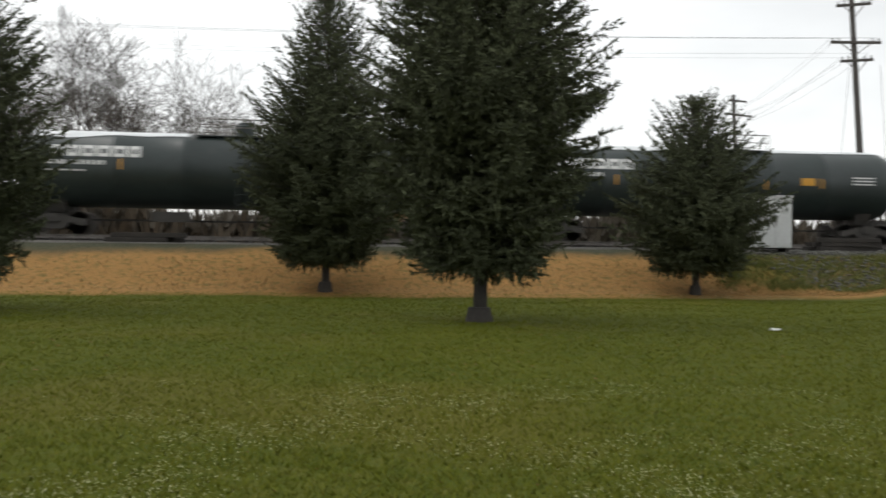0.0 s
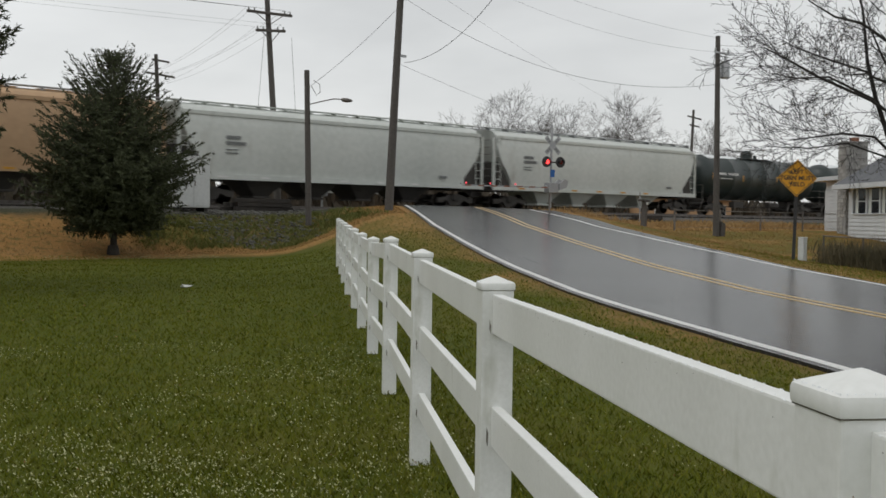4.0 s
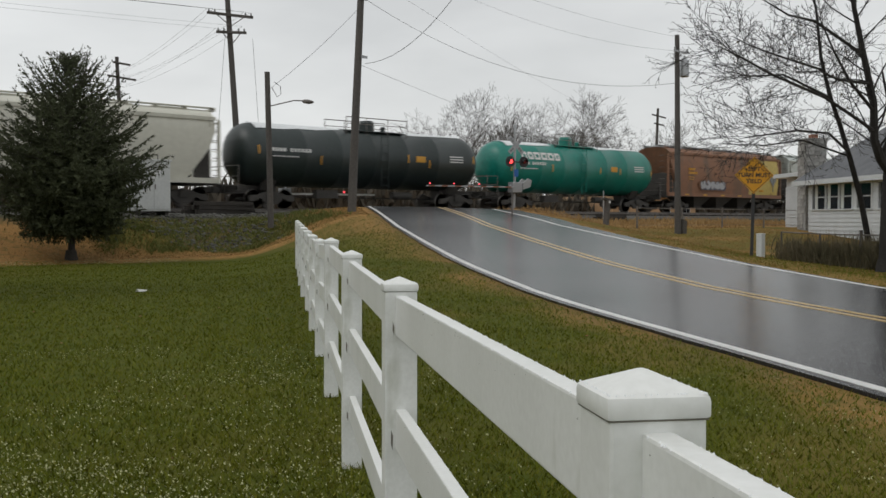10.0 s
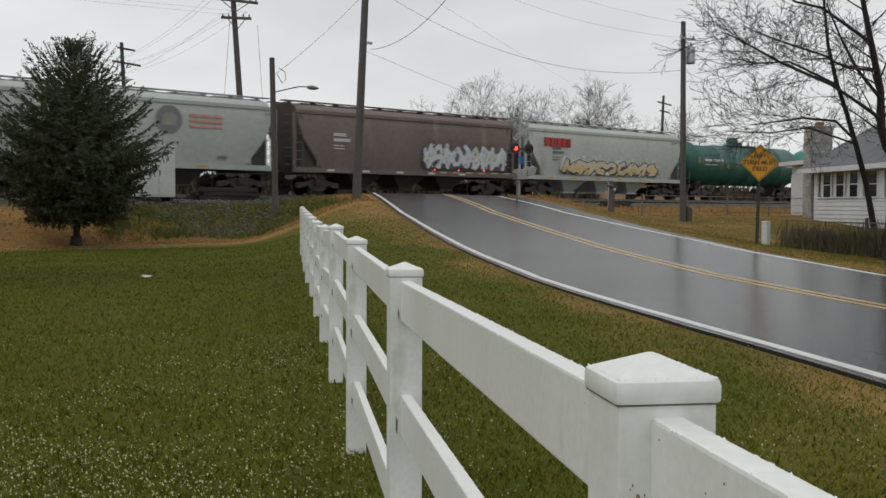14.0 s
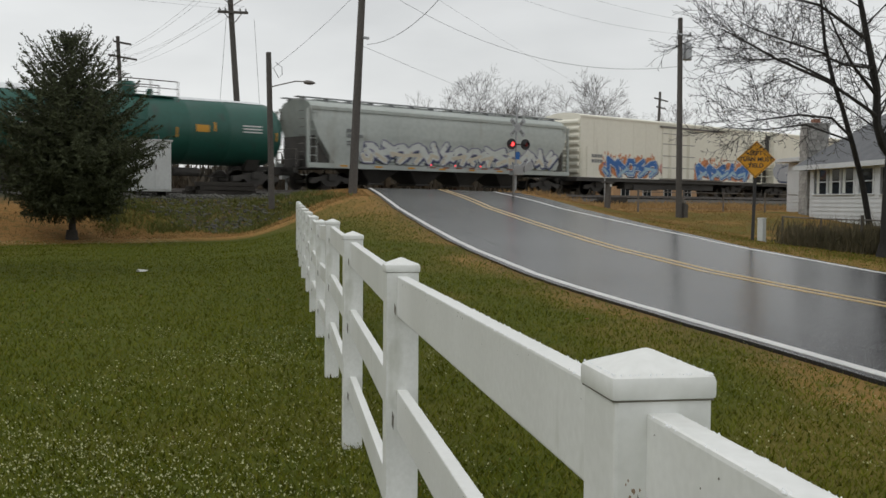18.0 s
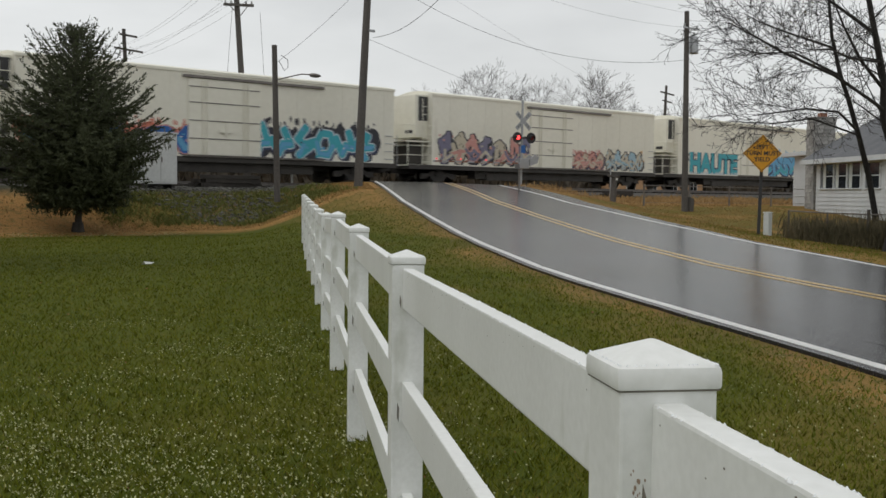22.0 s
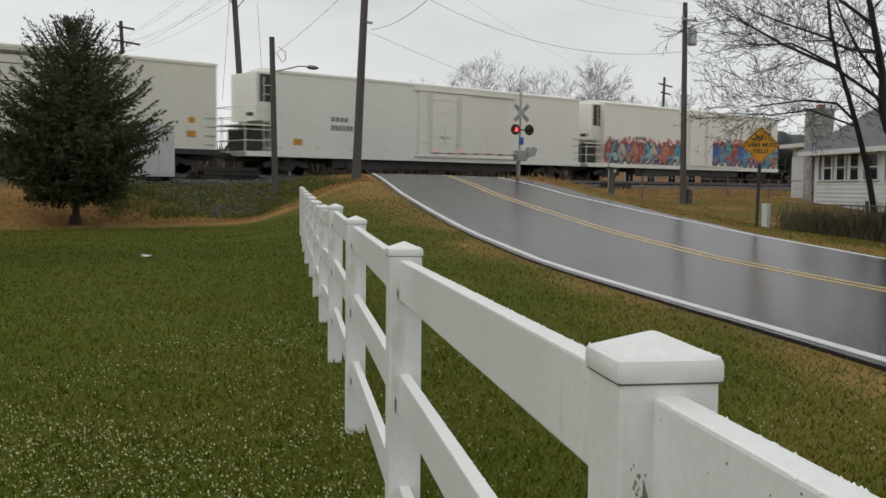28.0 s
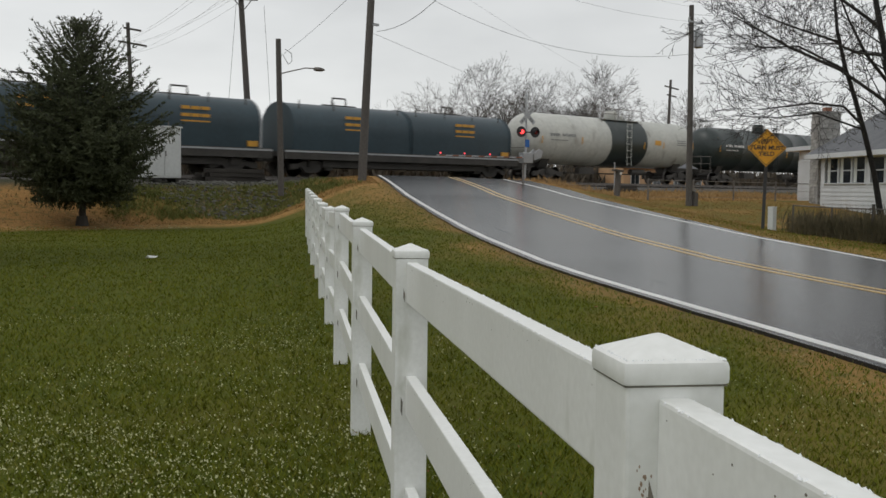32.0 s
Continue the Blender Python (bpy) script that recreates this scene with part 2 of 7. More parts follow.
# ---------------------------------------------------------------- mesh tools
class Shape:
    """Collects simple solids into one mesh."""

    def __init__(self):
        self.v, self.f, self.cuts = [], [], []

    def solid(self, verts, faces):
        o = len(self.v)
        self.cuts.append((o, len(self.f)))
        self.v += [tuple(p) for p in verts]
        self.f += [tuple(i + o for i in q) for q in faces]
        return self

    def box(self, x0, x1, y0, y1, z0, z1):
        p = [(x, y, z) for z in (z0, z1) for x, y in ((x0, y0), (x1, y0), (x1, y1), (x0, y1))]
        return self.solid(p, [(3, 2, 1, 0), (4, 5, 6, 7), (0, 1, 5, 4), (1, 2, 6, 5), (2, 3, 7, 6), (3, 0, 4, 7)])

    def rod(self, a, b, r0, r1=None, n=6, cap=True):
        a, b = Vector(a), Vector(b)
        r1 = r0 if r1 is None else r1
        d = (b - a)
        if d.length < 1e-6:
            return self
        d.normalize()
        u = d.orthogonal().normalized()
        w = d.cross(u)
        ring = [(math.cos(2 * math.pi * i / n), math.sin(2 * math.pi * i / n)) for i in range(n)]
        p = [a + (u * c + w * s) * r0 for c, s in ring] + [b + (u * c + w * s) * r1 for c, s in ring]
        q = [(i, (i + 1) % n, n + (i + 1) % n, n + i) for i in range(n)]
        if cap:
            q += [tuple(range(n - 1, -1, -1)), tuple(range(n, 2 * n))]
        return self.solid(p, q)

    def line(self, pts, r0, r1=None, n=5):
        """One bent, tapering tube through the points."""
        pts = [Vector(p) for p in pts]
        r1 = r0 if r1 is None else r1
        k = len(pts) - 1
        u = (pts[1] - pts[0]).normalized().orthogonal().normalized()
        p, q = [], []
        for i in range(k + 1):
            d = (pts[min(k, i + 1)] - pts[max(0, i - 1)]).normalized()
            u = (u - d * u.dot(d)).normalized()
            w = d.cross(u)
            r = r0 + (r1 - r0) * i / k
            p += [pts[i] + (u * math.cos(2 * math.pi * a / n) + w * math.sin(2 * math.pi * a / n)) * r for a in range(n)]
        for i in range(k):
            q += [(i * n + a, i * n + (a + 1) % n, (i + 1) * n + (a + 1) % n, (i + 1) * n + a) for a in range(n)]
        q += [tuple(range(n - 1, -1, -1)), tuple(range(k * n, (k + 1) * n))]
        return self.solid(p, q)

    def pieces(self):
        """Each solid as a shape of its own."""
        ends = self.cuts[1:] + [(len(self.v), len(self.f))]
        out = []
        for (a, b), (c, d) in zip(self.cuts, ends):
            t = Shape()
            t.solid(self.v[a:c], [tuple(i - a for i in q) for q in self.f[b:d]])
            out.append(t)
        return out

    def lathe(self, prof, n=32, axis="x", at=(0, 0, 0)):
        """prof: rows of (along, radius)."""
        p, q = [], []
        for a, r in prof:
            for i in range(n):
                c, s = r * math.cos(2 * math.pi * i / n), r * math.sin(2 * math.pi * i / n)
                p.append({"x": (a + at[0], c + at[1], s + at[2]), "y": (s + at[0], a + at[1], c + at[2]), "z": (c + at[0], s + at[1], a + at[2])}[axis])
        for k in range(len(prof) - 1):
            for i in range(n):
                q.append((k * n + i, k * n + (i + 1) % n, (k + 1) * n + (i + 1) % n, (k + 1) * n + i))
        q += [tuple(range(n - 1, -1, -1)), tuple(range((len(prof) - 1) * n, len(prof) * n))]
        return self.solid(p, q)

    def prism(self, outline, axis, a0, a1):
        """An outline of 2D points swept along an axis: x takes (y, z), y takes (x, z), z takes (x, y)."""
        def put(u, v, a):
            return {"x": (a, u, v), "y": (u, a, v), "z": (u, v, a)}[axis]
        n = len(outline)
        p = [put(u, v, a0) for u, v in outline] + [put(u, v, a1) for u, v in outline]
        q = [(i, (i + 1) % n, n + (i + 1) % n, n + i) for i in range(n)] + [tuple(range(n - 1, -1, -1)), tuple(range(n, 2 * n))]
        return self.solid(p, q)

    def mesh(self, name, material, smooth=False, bevel=0.0):
        me = bpy.data.meshes.new(name)
        me.from_pydata(self.v, [], self.f)
        bm = bmesh.new()
        bm.from_mesh(me)
        bmesh.ops.recalc_face_normals(bm, faces=bm.faces)
        if bevel:
            bmesh.ops.bevel(bm, geom=bm.edges[:], offset=bevel, segments=2, affect="EDGES", profile=0.6)
        bm.to_mesh(me)
        bm.free()
        me.materials.append(material)
        if smooth:
            me.polygons.foreach_set("use_smooth", [True] * len(me.polygons))
            me.set_sharp_from_angle(angle=radians(40))
        return me


def thing(name, at, label, category, group="", kind=""):
    ob = new(name)
    ob.matrix_basis = at
    return tagged(ob, label, category, group, kind)


SMALL = ("lettering", "fill", "outline", "highlight", "graffiti", "shadow_plate", "insulators", "reflector_stripe", "brake_gear", "grab_iron", "end_grab_iron", "panel_seam",
         "lock_rod", "hood_pin", "data_panel", "door_rib", "end_railing", "speck", "sleet_crust", "counterweight", "cap_seam", "painted_emblem", "leaf_emblem")


def parts(name, shape, material, parent, label="", smooth=False, bevel=0.0):
    """Each solid of the shape as a part of its own."""
    return [part(name, s, material, parent, label, smooth, bevel) for s in shape.pieces()]


def part(name, shape, material, parent, label="", smooth=False, bevel=0.0, at=None):
    """Links a shape, or a mesh made before, as one mesh object under a thing or a part."""
    me = shape if isinstance(shape, bpy.types.Mesh) else shape.mesh(name, material, smooth, bevel)
    ob = new(name, me)
    ob.parent = parent
    if at is not None:
        ob.matrix_basis = at
    if name in SMALL:
        tagged(ob, kind="stuff")
    return tagged(ob, label)


def lone(name, shape, material, label, category, kind="", smooth=False, bevel=0.0, at=None, group=""):
    ob = new(name, shape if isinstance(shape, bpy.types.Mesh) else shape.mesh(name, material, smooth, bevel))
    if at is not None:
        ob.matrix_basis = at
    return tagged(ob, label, category, group, kind)


def smoothstep(a, b, v):
    v = min(1.0, max(0.0, (v - a) / (b - a)))
    return v * v * (3 - 2 * v)


def ramp(v, xs, ys):
    return float(np.interp(v, xs, ys))


# ---------------------------------------------------------------- the lie of the land
RAIL_Z, TRACK_Y, SPEED = 1.96, 42.2, 19.72
ROAD_Y = [-60, -20, -5, 3.2, 10, 18, 28.4, 35, 45, 60, 120]
ROAD_X = [-22, -2.2, 4.2, 7.5, 11.15, 15.85, 22.4, 26.4, 32.2, 41, 76]   # its fence-side edge line
ROAD_W = 7.1


def road_edge(y):
    return ramp(y, ROAD_Y, ROAD_X)


def road_height(y):
    return ramp(y, [-30, -5, 3, 8, 12, 16, 22, 28, 33, 36, 48, 60, 120], [-.1, -.1, -.05, .05, .15, .35, .75, 1.2, 1.75, 2.03, 2.03, 1.6, 1.3])


def road_z(y, d):
    """Height of the road surface; it tips a little to the far side at the crossing."""
    return road_height(y) - 0.15 * smoothstep(29, 36, y) * min(1.0, max(0.0, d / ROAD_W))


def road_side(x, y):
    """Metres from the fence-side edge line, to the right positive."""
    return (x - road_edge(y)) * 0.855


def land(x, y):
    left = ramp(y, [-60, 31.5, 33.5, 37.2, 38, 46.5, 50, 70, 400], [-0.05, 0.0, 0.22, 1.50, 1.62, 1.62, 1.0, 1.1, 1.2])
    right = min(road_height(y), ramp(y, [28, 36, 38, 46.5, 50, 400], [1.15, 1.35, 1.62, 1.62, 1.1, 1.2]) if y > 28 else 9)
    d = road_side(x, y)
    edge = min(ROAD_W, max(0.0, d))
    bed = road_z(y + 0.515 * edge, edge) - 0.03
    k = smoothstep(-6.0, -0.4, d)
    z = left * (1 - k) + bed * k
    if d > ROAD_W:
        k = smoothstep(ROAD_W + 0.5, ROAD_W + 5.0, d)
        z = bed * (1 - k) + (right - 0.12) * k
    return z


def road_point(y, d):
    """A point d metres to the right of the edge line."""
    s = (road_edge(y + 0.5) - road_edge(y - 0.5))
    k = math.hypot(s, 1)
    return road_edge(y) + d / k, y - d * s / k


# ---------------------------------------------------------------- ground
def spread(a, b, step, far, grow=1.35):
    out = list(np.arange(a, b + 1e-6, step))
    s, v = step, b
    while v < far:
        s *= grow
        v += s
        out.append(v)
    s, v = step, a
    while v > -far:
        s *= grow
        v -= s
        out.insert(0, v)
    return out


def fbm(x, y, s):
    return noise.fractal((x / s, y / s, 0.3), 1.0, 2.1, 4)


def weeds(x, y):
    """The weedy green patch on the bank round the stone heap."""
    return smoothstep(13.2, 15.0, x) * smoothstep(25.0, 23.0, x) * smoothstep(33.0, 33.9, y + 0.9 * fbm(x, y, 1.4))


def dead_amount(x, y):
    d = road_side(x, y)
    w = fbm(x, y, 3.0)
    if d < 1:
        bank = smoothstep(30.9, 31.9, y + 0.7 * w) * (1 - 0.75 * weeds(x, y))
        up = smoothstep(12, 30, y)
        verge = max((0.14 + 0.7 * up) * smoothstep(-1.0 - 3.2 * up, -0.1, d + 1.6 * w), 0.75 * smoothstep(-0.75, 0.0, d + 0.8 * w))
        patch = 0.26 * smoothstep(0.15, 0.5, fbm(x + 40, y, 2.2)) * smoothstep(-4.5, -1.5, d)
    else:
        bank = smoothstep(26.5, 29.5, y + 1.5 * w)
        verge = 0.7 * smoothstep(ROAD_W + 2.2, ROAD_W + 0.4, d + 0.8 * w)
        patch = 0.22 + 0.55 * smoothstep(-0.1, 0.5, fbm(x + 40, y, 2.4))
    patch = max(patch, 0.12 * smoothstep(0.15, 0.6, fbm(x + 40, y, 5.0)))
    return max(bank, verge, patch)


def gravel_amount(x, y):
    d = road_side(x, y)
    w = fbm(x, y - 9, 2.0)
    a = smoothstep(36.2, 37.4, y + 0.8 * w)
    if d < -3:
        a = max(a, smoothstep(33.4, 34.3, y + 0.9 * w) * smoothstep(15.8, 17.4, x + w) * smoothstep(22.8, 21.0, x + w) * (0.45 + 0.45 * smoothstep(-0.3, 0.3, fbm(x, y + 5, 0.9))))
    return max(a * smoothstep(52, 48, y), 0.3 * smoothstep(-0.35, -0.1, d + 0.3 * fbm(x, y, 0.8)) * smoothstep(1, 0, d))


GRID = []


def heights(x, y):
    """Heights of the ground mesh under many points."""
    gx, gy, gz = GRID[0]
    i, j = np.clip(np.searchsorted(gx, x) - 1, 0, len(gx) - 2), np.clip(np.searchsorted(gy, y) - 1, 0, len(gy) - 2)
    u, v = (x - gx[i]) / (gx[i + 1] - gx[i]), (y - gy[j]) / (gy[j + 1] - gy[j])
    return (gz[j, i] * (1 - u) + gz[j, i + 1] * u) * (1 - v) + (gz[j + 1, i] * (1 - u) + gz[j + 1, i + 1] * u) * v


def build_ground():
    xs, ys = spread(-24, 70, 0.5, 2600), spread(-6, 52, 0.4, 2600)
    verts, dead, grav = [], [], []
    for y in ys:
        for x in xs:
            near = abs(x) < 100 and -60 < y < 110
            verts.append((x, y, land(x, y) + (0.03 * fbm(x, y, 1.7) if near and not -0.6 < road_side(x, y) < ROAD_W + 0.6 else 0) - (0.10 if 0.7 < road_side(x, y) < ROAD_W - 0.7 else 0)))
            dead.append(dead_amount(x, y) if near else 0.5)
            grav.append(gravel_amount(x, y) if near else 0.0)
    n = len(xs)
    GRID.append((np.array(xs), np.array(ys), np.array([v[2] for v in verts]).reshape(len(ys), n)))
    faces = [(j * n + i, j * n + i + 1, (j + 1) * n + i + 1, (j + 1) * n + i) for j in range(len(ys) - 1) for i in range(n - 1)]
    me = bpy.data.meshes.new("ground")
    me.from_pydata(verts, [], faces)
    for key, data in (("dead", dead), ("gravel", grav)):
        me.attributes.new(key, "FLOAT", "POINT").data.foreach_set("value", data)
    me.polygons.foreach_set("use_smooth", [True] * len(me.polygons))
    m = bpy.data.materials.new("lawn_and_bank")
    m.use_nodes = True
    nd, l = m.node_tree.nodes, m.node_tree.links
    b = nd["Principled BSDF"]
    tc = nd.new("ShaderNodeTexCoord")

    def tex(scale, detail=5.0):
        t = nd.new("ShaderNodeTexNoise")
        t.inputs["Scale"].default_value, t.inputs["Detail"].default_value = scale, detail
        l.new(tc.outputs["Object"], t.inputs["Vector"])
        return t.outputs["Fac"]

    def mix(fac, a, bb):
        x = nd.new("ShaderNodeMix")
        x.data_type = "RGBA"
        l.new(fac, x.inputs["Factor"])
        for key, v in (("A", a), ("B", bb)):
            if isinstance(v, tuple):
                x.inputs[key].default_value = (*v, 1)
            else:
                l.new(v, x.inputs[key])
        return x.outputs["Result"]

    def rng(v, a, bb):
        x = nd.new("ShaderNodeMapRange")
        x.inputs["From Min"].default_value, x.inputs["From Max"].default_value = a, bb
        l.new(v, x.inputs["Value"])
        return x.outputs["Result"]

    def attr(key):
        x = nd.new("ShaderNodeAttribute")
        x.attribute_name = key
        return x.outputs["Fac"]
    fine, mid, wide = tex(38, 6), tex(4.5), tex(0.45)
    green = mix(rng(wide, 0.35, 0.65), (0.060, 0.080, 0.006), (0.088, 0.102, 0.009))
    green = mix(rng(mid, 0.45, 0.72), green, (0.116, 0.112, 0.018))
    green = mix(rng(fine, 0.35, 0.8), green, (0.050, 0.064, 0.007))
    tan = mix(rng(fine, 0.3, 0.7), (0.21, 0.112, 0.034), (0.40, 0.225, 0.082))
    tan = mix(rng(mid, 0.5, 0.75), tan, (0.10, 0.095, 0.028))
    col = mix(attr("dead"), green, tan)
    grey = mix(rng(tex(16, 3), 0.35, 0.7), (0.034, 0.036, 0.020), (0.092, 0.092, 0.060))
    col = mix(attr("gravel"), col, grey)
    l.new(col, b.inputs["Base Color"])
    b.inputs["Roughness"].default_value = 0.85
    b.inputs["Specular IOR Level"].default_value = 0.1
    bp = nd.new("ShaderNodeBump")
    bp.inputs["Strength"].default_value, bp.inputs["Distance"].default_value = 0.7, 0.03
    l.new(fine, bp.inputs["Height"])
    l.new(bp.outputs["Normal"], b.inputs["Normal"])
    me.materials.append(m)
    tagged(new("ground", me), "wet green lawn with tan dead grass and gravel towards the railway bank", "ground", kind="structure")


build_ground()


# ---------------------------------------------------------------- road
def strip(y0, y1, d0, d1, lift, thick=0.03, step=0.8, wob=0.0, taper=0.0):
    s = Shape()
    ys = np.arange(y0, y1 + 0.01, step)
    v, q = [], []
    for y in ys:
        w0 = wob * noise.noise((y * 1.7, 3.1, d0))
        w1 = wob * noise.noise((y * 1.7, 7.7, d1))
        w0, w1 = w0 - taper * smoothstep(12, 37, y), w1 - taper * smoothstep(12, 37, y)
        for d in (d0 + w0, d1 + w1):
            x, yy = road_point(y, d)
            crown = 0.05 * (1 - ((d - ROAD_W / 2) / (ROAD_W / 2 + 0.5)) ** 2)
            z = road_z(y, d) + lift + crown
            v += [(x, yy, z), (x, yy, z - thick)]
    for i in range(len(ys) - 1):
        a, b = 4 * i, 4 * i + 4
        q += [(a, a + 2, b + 2, b), (a + 1, b + 1, b + 3, a + 3), (a, b, b + 1, a + 1), (a + 2, a + 3, b + 3, b + 2)]
    return s.solid(v, q)


def build_road():
    s = Shape()
    n = 8
    for i in range(n):
        d0, d1 = 0.02 + (ROAD_W + 0.10) * i / n, 0.02 + (ROAD_W + 0.10) * (i + 1) / n
        t = strip(-40, 44.5, d0, d1, 0.0, 0.25, wob=0.05 if i in (0, n - 1) else 0.0)
        s.solid(t.v, t.f)
    road = lone("road", s, ASPHALT, "wet dark grey asphalt road climbing to the level crossing", "road", "structure", smooth=True)
    part("edge_line", strip(-40, 37.4, 0.13, 0.26, 0.006, 0.008, wob=0.012), LINE_WHITE, road, "worn white painted edge line")
    part("edge_line", strip(-40, 37.0, ROAD_W - 0.13, ROAD_W, 0.006, 0.008, wob=0.012, taper=1.0), LINE_WHITE, road, "worn white painted edge line")
    part("centre_line", strip(-40, 36.9, ROAD_W / 2 - 0.18, ROAD_W / 2 - 0.07, 0.006, 0.008, wob=0.012), LINE_YELLOW, road, "double yellow centre line")
    part("stop_line", strip(36.7, 37.2, ROAD_W / 2 - 0.1, ROAD_W - 1.0, 0.008, 0.008, step=0.5), LINE_WHITE, road, "white stop line")
    part("centre_line", strip(-40, 36.9, ROAD_W / 2 + 0.07, ROAD_W / 2 + 0.18, 0.006, 0.008, wob=0.012), LINE_YELLOW, road, "double yellow centre line")


build_road()


# ---------------------------------------------------------------- railway track
def build_track():
    s = Shape()
    s.prism([(38.6, 1.2), (40.3, 1.72), (44.1, 1.72), (45.8, 1.2)], "x", -400, 500)
    bed = lone("ballast_bed", s, GRAVEL, "grey crushed stone ballast under the railway track", "ballast", "structure")
    for y in (TRACK_Y - 0.755, TRACK_Y + 0.755):
        prof = [(y - 0.07, 1.79), (y + 0.07, 1.79), (y + 0.012, 1.83), (y + 0.012, 1.91), (y + 0.037, 1.925), (y + 0.037, RAIL_Z), (y - 0.037, RAIL_Z), (y - 0.037, 1.925), (y - 0.012, 1.91), (y - 0.012, 1.83)]
        part("rail", Shape().prism(prof, "x", -400, 500), STEEL, bed, "rust-sided steel rail")
    tie = Shape().box(-0.115, 0.115, TRACK_Y - 1.3, TRACK_Y + 1.3, 1.62, 1.79).mesh("tie", TIE_WOOD, bevel=0.012)
    for i in range(190):
        part("tie", tie, None, bed, at=pose(-22 + 0.56 * i, 0, random.uniform(-0.012, 0.012), 0, 0, random.uniform(-1, 1)))


build_track()


# ---------------------------------------------------------------- train
def truck_meshes():
    f = Shape()
    for y in (-1.02, 1.02):
        f.prism([(-1.25, 0.36), (-1.25, 0.62), (-0.75, 0.66), (-0.45, 0.78), (0.45, 0.78), (0.75, 0.66), (1.25, 0.62), (1.25, 0.36), (0.98, 0.36), (0.62, 0.50), (0.35, 0.22), (-0.35, 0.22), (-0.62, 0.50), (-0.98, 0.36)], "y", y - 0.07, y + 0.07)
        for x in (-0.2, 0.0, 0.2):
            f.rod((x, y, 0.28), (x, y, 0.6), 0.07, n=8)
    f.box(-0.22, 0.22, -1.2, 1.2, 0.5, 0.82)
    w = Shape().lathe([(-0.03, 0.46), (0.0, 0.455), (0.005, 0.40), (0.0, 0.2), (0.02, 0.1), (0.1, 0.08), (0.10, 0.2), (0.10, 0.40), (0.10, 0.44), (0.02, 0.485), (-0.03, 0.46)], 24, "y")
    a = Shape().lathe([(-1.1, 0.09), (1.1, 0.09)], 10, "y")
    return f.mesh("truck_frame", UNDER), w.mesh("wheel", STEEL, True), a.mesh("axle", UNDER, True)


TRUCK, WHEEL, AXLE = truck_meshes()


def truck(car, x):
    f = part("truck_frame", TRUCK, None, car, "cast steel truck frame", at=pose(x, 0, 0))
    for dx in (-0.88, 0.88):
        part("axle", AXLE, None, f, at=pose(dx, 0, 0.455))
        part("wheel", WHEEL, None, f, at=pose(dx, -0.80, 0.455))
        part("wheel", WHEEL, None, f, at=pose(dx, 0.80, 0.455, 0, 0, 180))


def coupler(car, length):
    for x, s in ((0, 1), (length, -1)):
        part("coupler", Shape().box(min(x - 0.42 * s, x + 0.5 * s), max(x - 0.42 * s, x + 0.5 * s), -0.12, 0.12, 0.76, 1.0).box(min(x - 0.46 * s, x - 0.2 * s), max(x - 0.46 * s, x - 0.2 * s), -0.2, 0.2, 0.72, 1.04), UNDER, car)


def ladder(x0, x1, y, z0, z1, step=0.42, r=0.022):
    s = Shape()
    s.rod((x0, y, z0), (x0, y, z1), r)
    s.rod((x1, y, z0), (x1, y, z1), r)
    z = z0 + 0.15
    while z < z1:
        s.rod((x0, y, z), (x1, y, z), r * 0.8)
        z += step
    return s


def bars(x, z, widths, y, h, gap=0.05, depth=0.006, rows=1, row_gap=0.1):
    """Plain bars where writing stands, on a flat side facing the lawn."""
    s = Shape()
    for r in range(rows):
        u = x
        for w in widths:
            s.box(u, u + w, y - depth, y + depth, z - r * (h + row_gap) - h, z - r * (h + row_gap))
            u += w + gap
    return s


STROKES = (
    ((-.9, -1), (-.85, .3), (-.4, .95), (.3, .95), (.8, .3), (.85, -1)),
    ((.8, .85), (-.2, 1), (-.85, .4), (-.85, -.4), (-.2, -1), (.8, -.85)),
    ((.85, .8), (.0, 1), (-.75, .65), (-.5, .12), (.5, -.12), (.8, -.65), (.0, -1), (-.85, -.8)),
    ((-.85, .9), (.85, .9), (-.75, -.85), (.9, -.9)),
    ((0, 1), (-.8, .45), (-.8, -.5), (0, -1), (.8, -.5), (.8, .45), (.1, .98)),
    ((-.85, 1), (-.75, -.7), (0, -.2), (.75, -.8), (.85, 1)),
    ((-.8, -1), (-.75, .9), (.5, .95), (.8, .45), (-.3, .0), (.8, -1)),
    ((-.85, -1), (-.2, 1), (.25, 1), (.85, -1)),
    ((-.8, 1), (-.7, -.1), (.1, -.1), (.8, 1), (.4, -1)),
    ((-.85, -1), (-.85, 1), (0, -.1), (.85, 1), (.85, -1)),
    ((0, 1), (0, -1)),
    ((.8, .9), (-.7, .9), (-.7, 0), (.5, 0), (-.7, 0), (-.7, -.9), (.8, -.9)),
    ((-.75, 1), (-.75, -1), (-.75, -.1), (.8, 1), (-.3, .2), (.85, -1)),
)


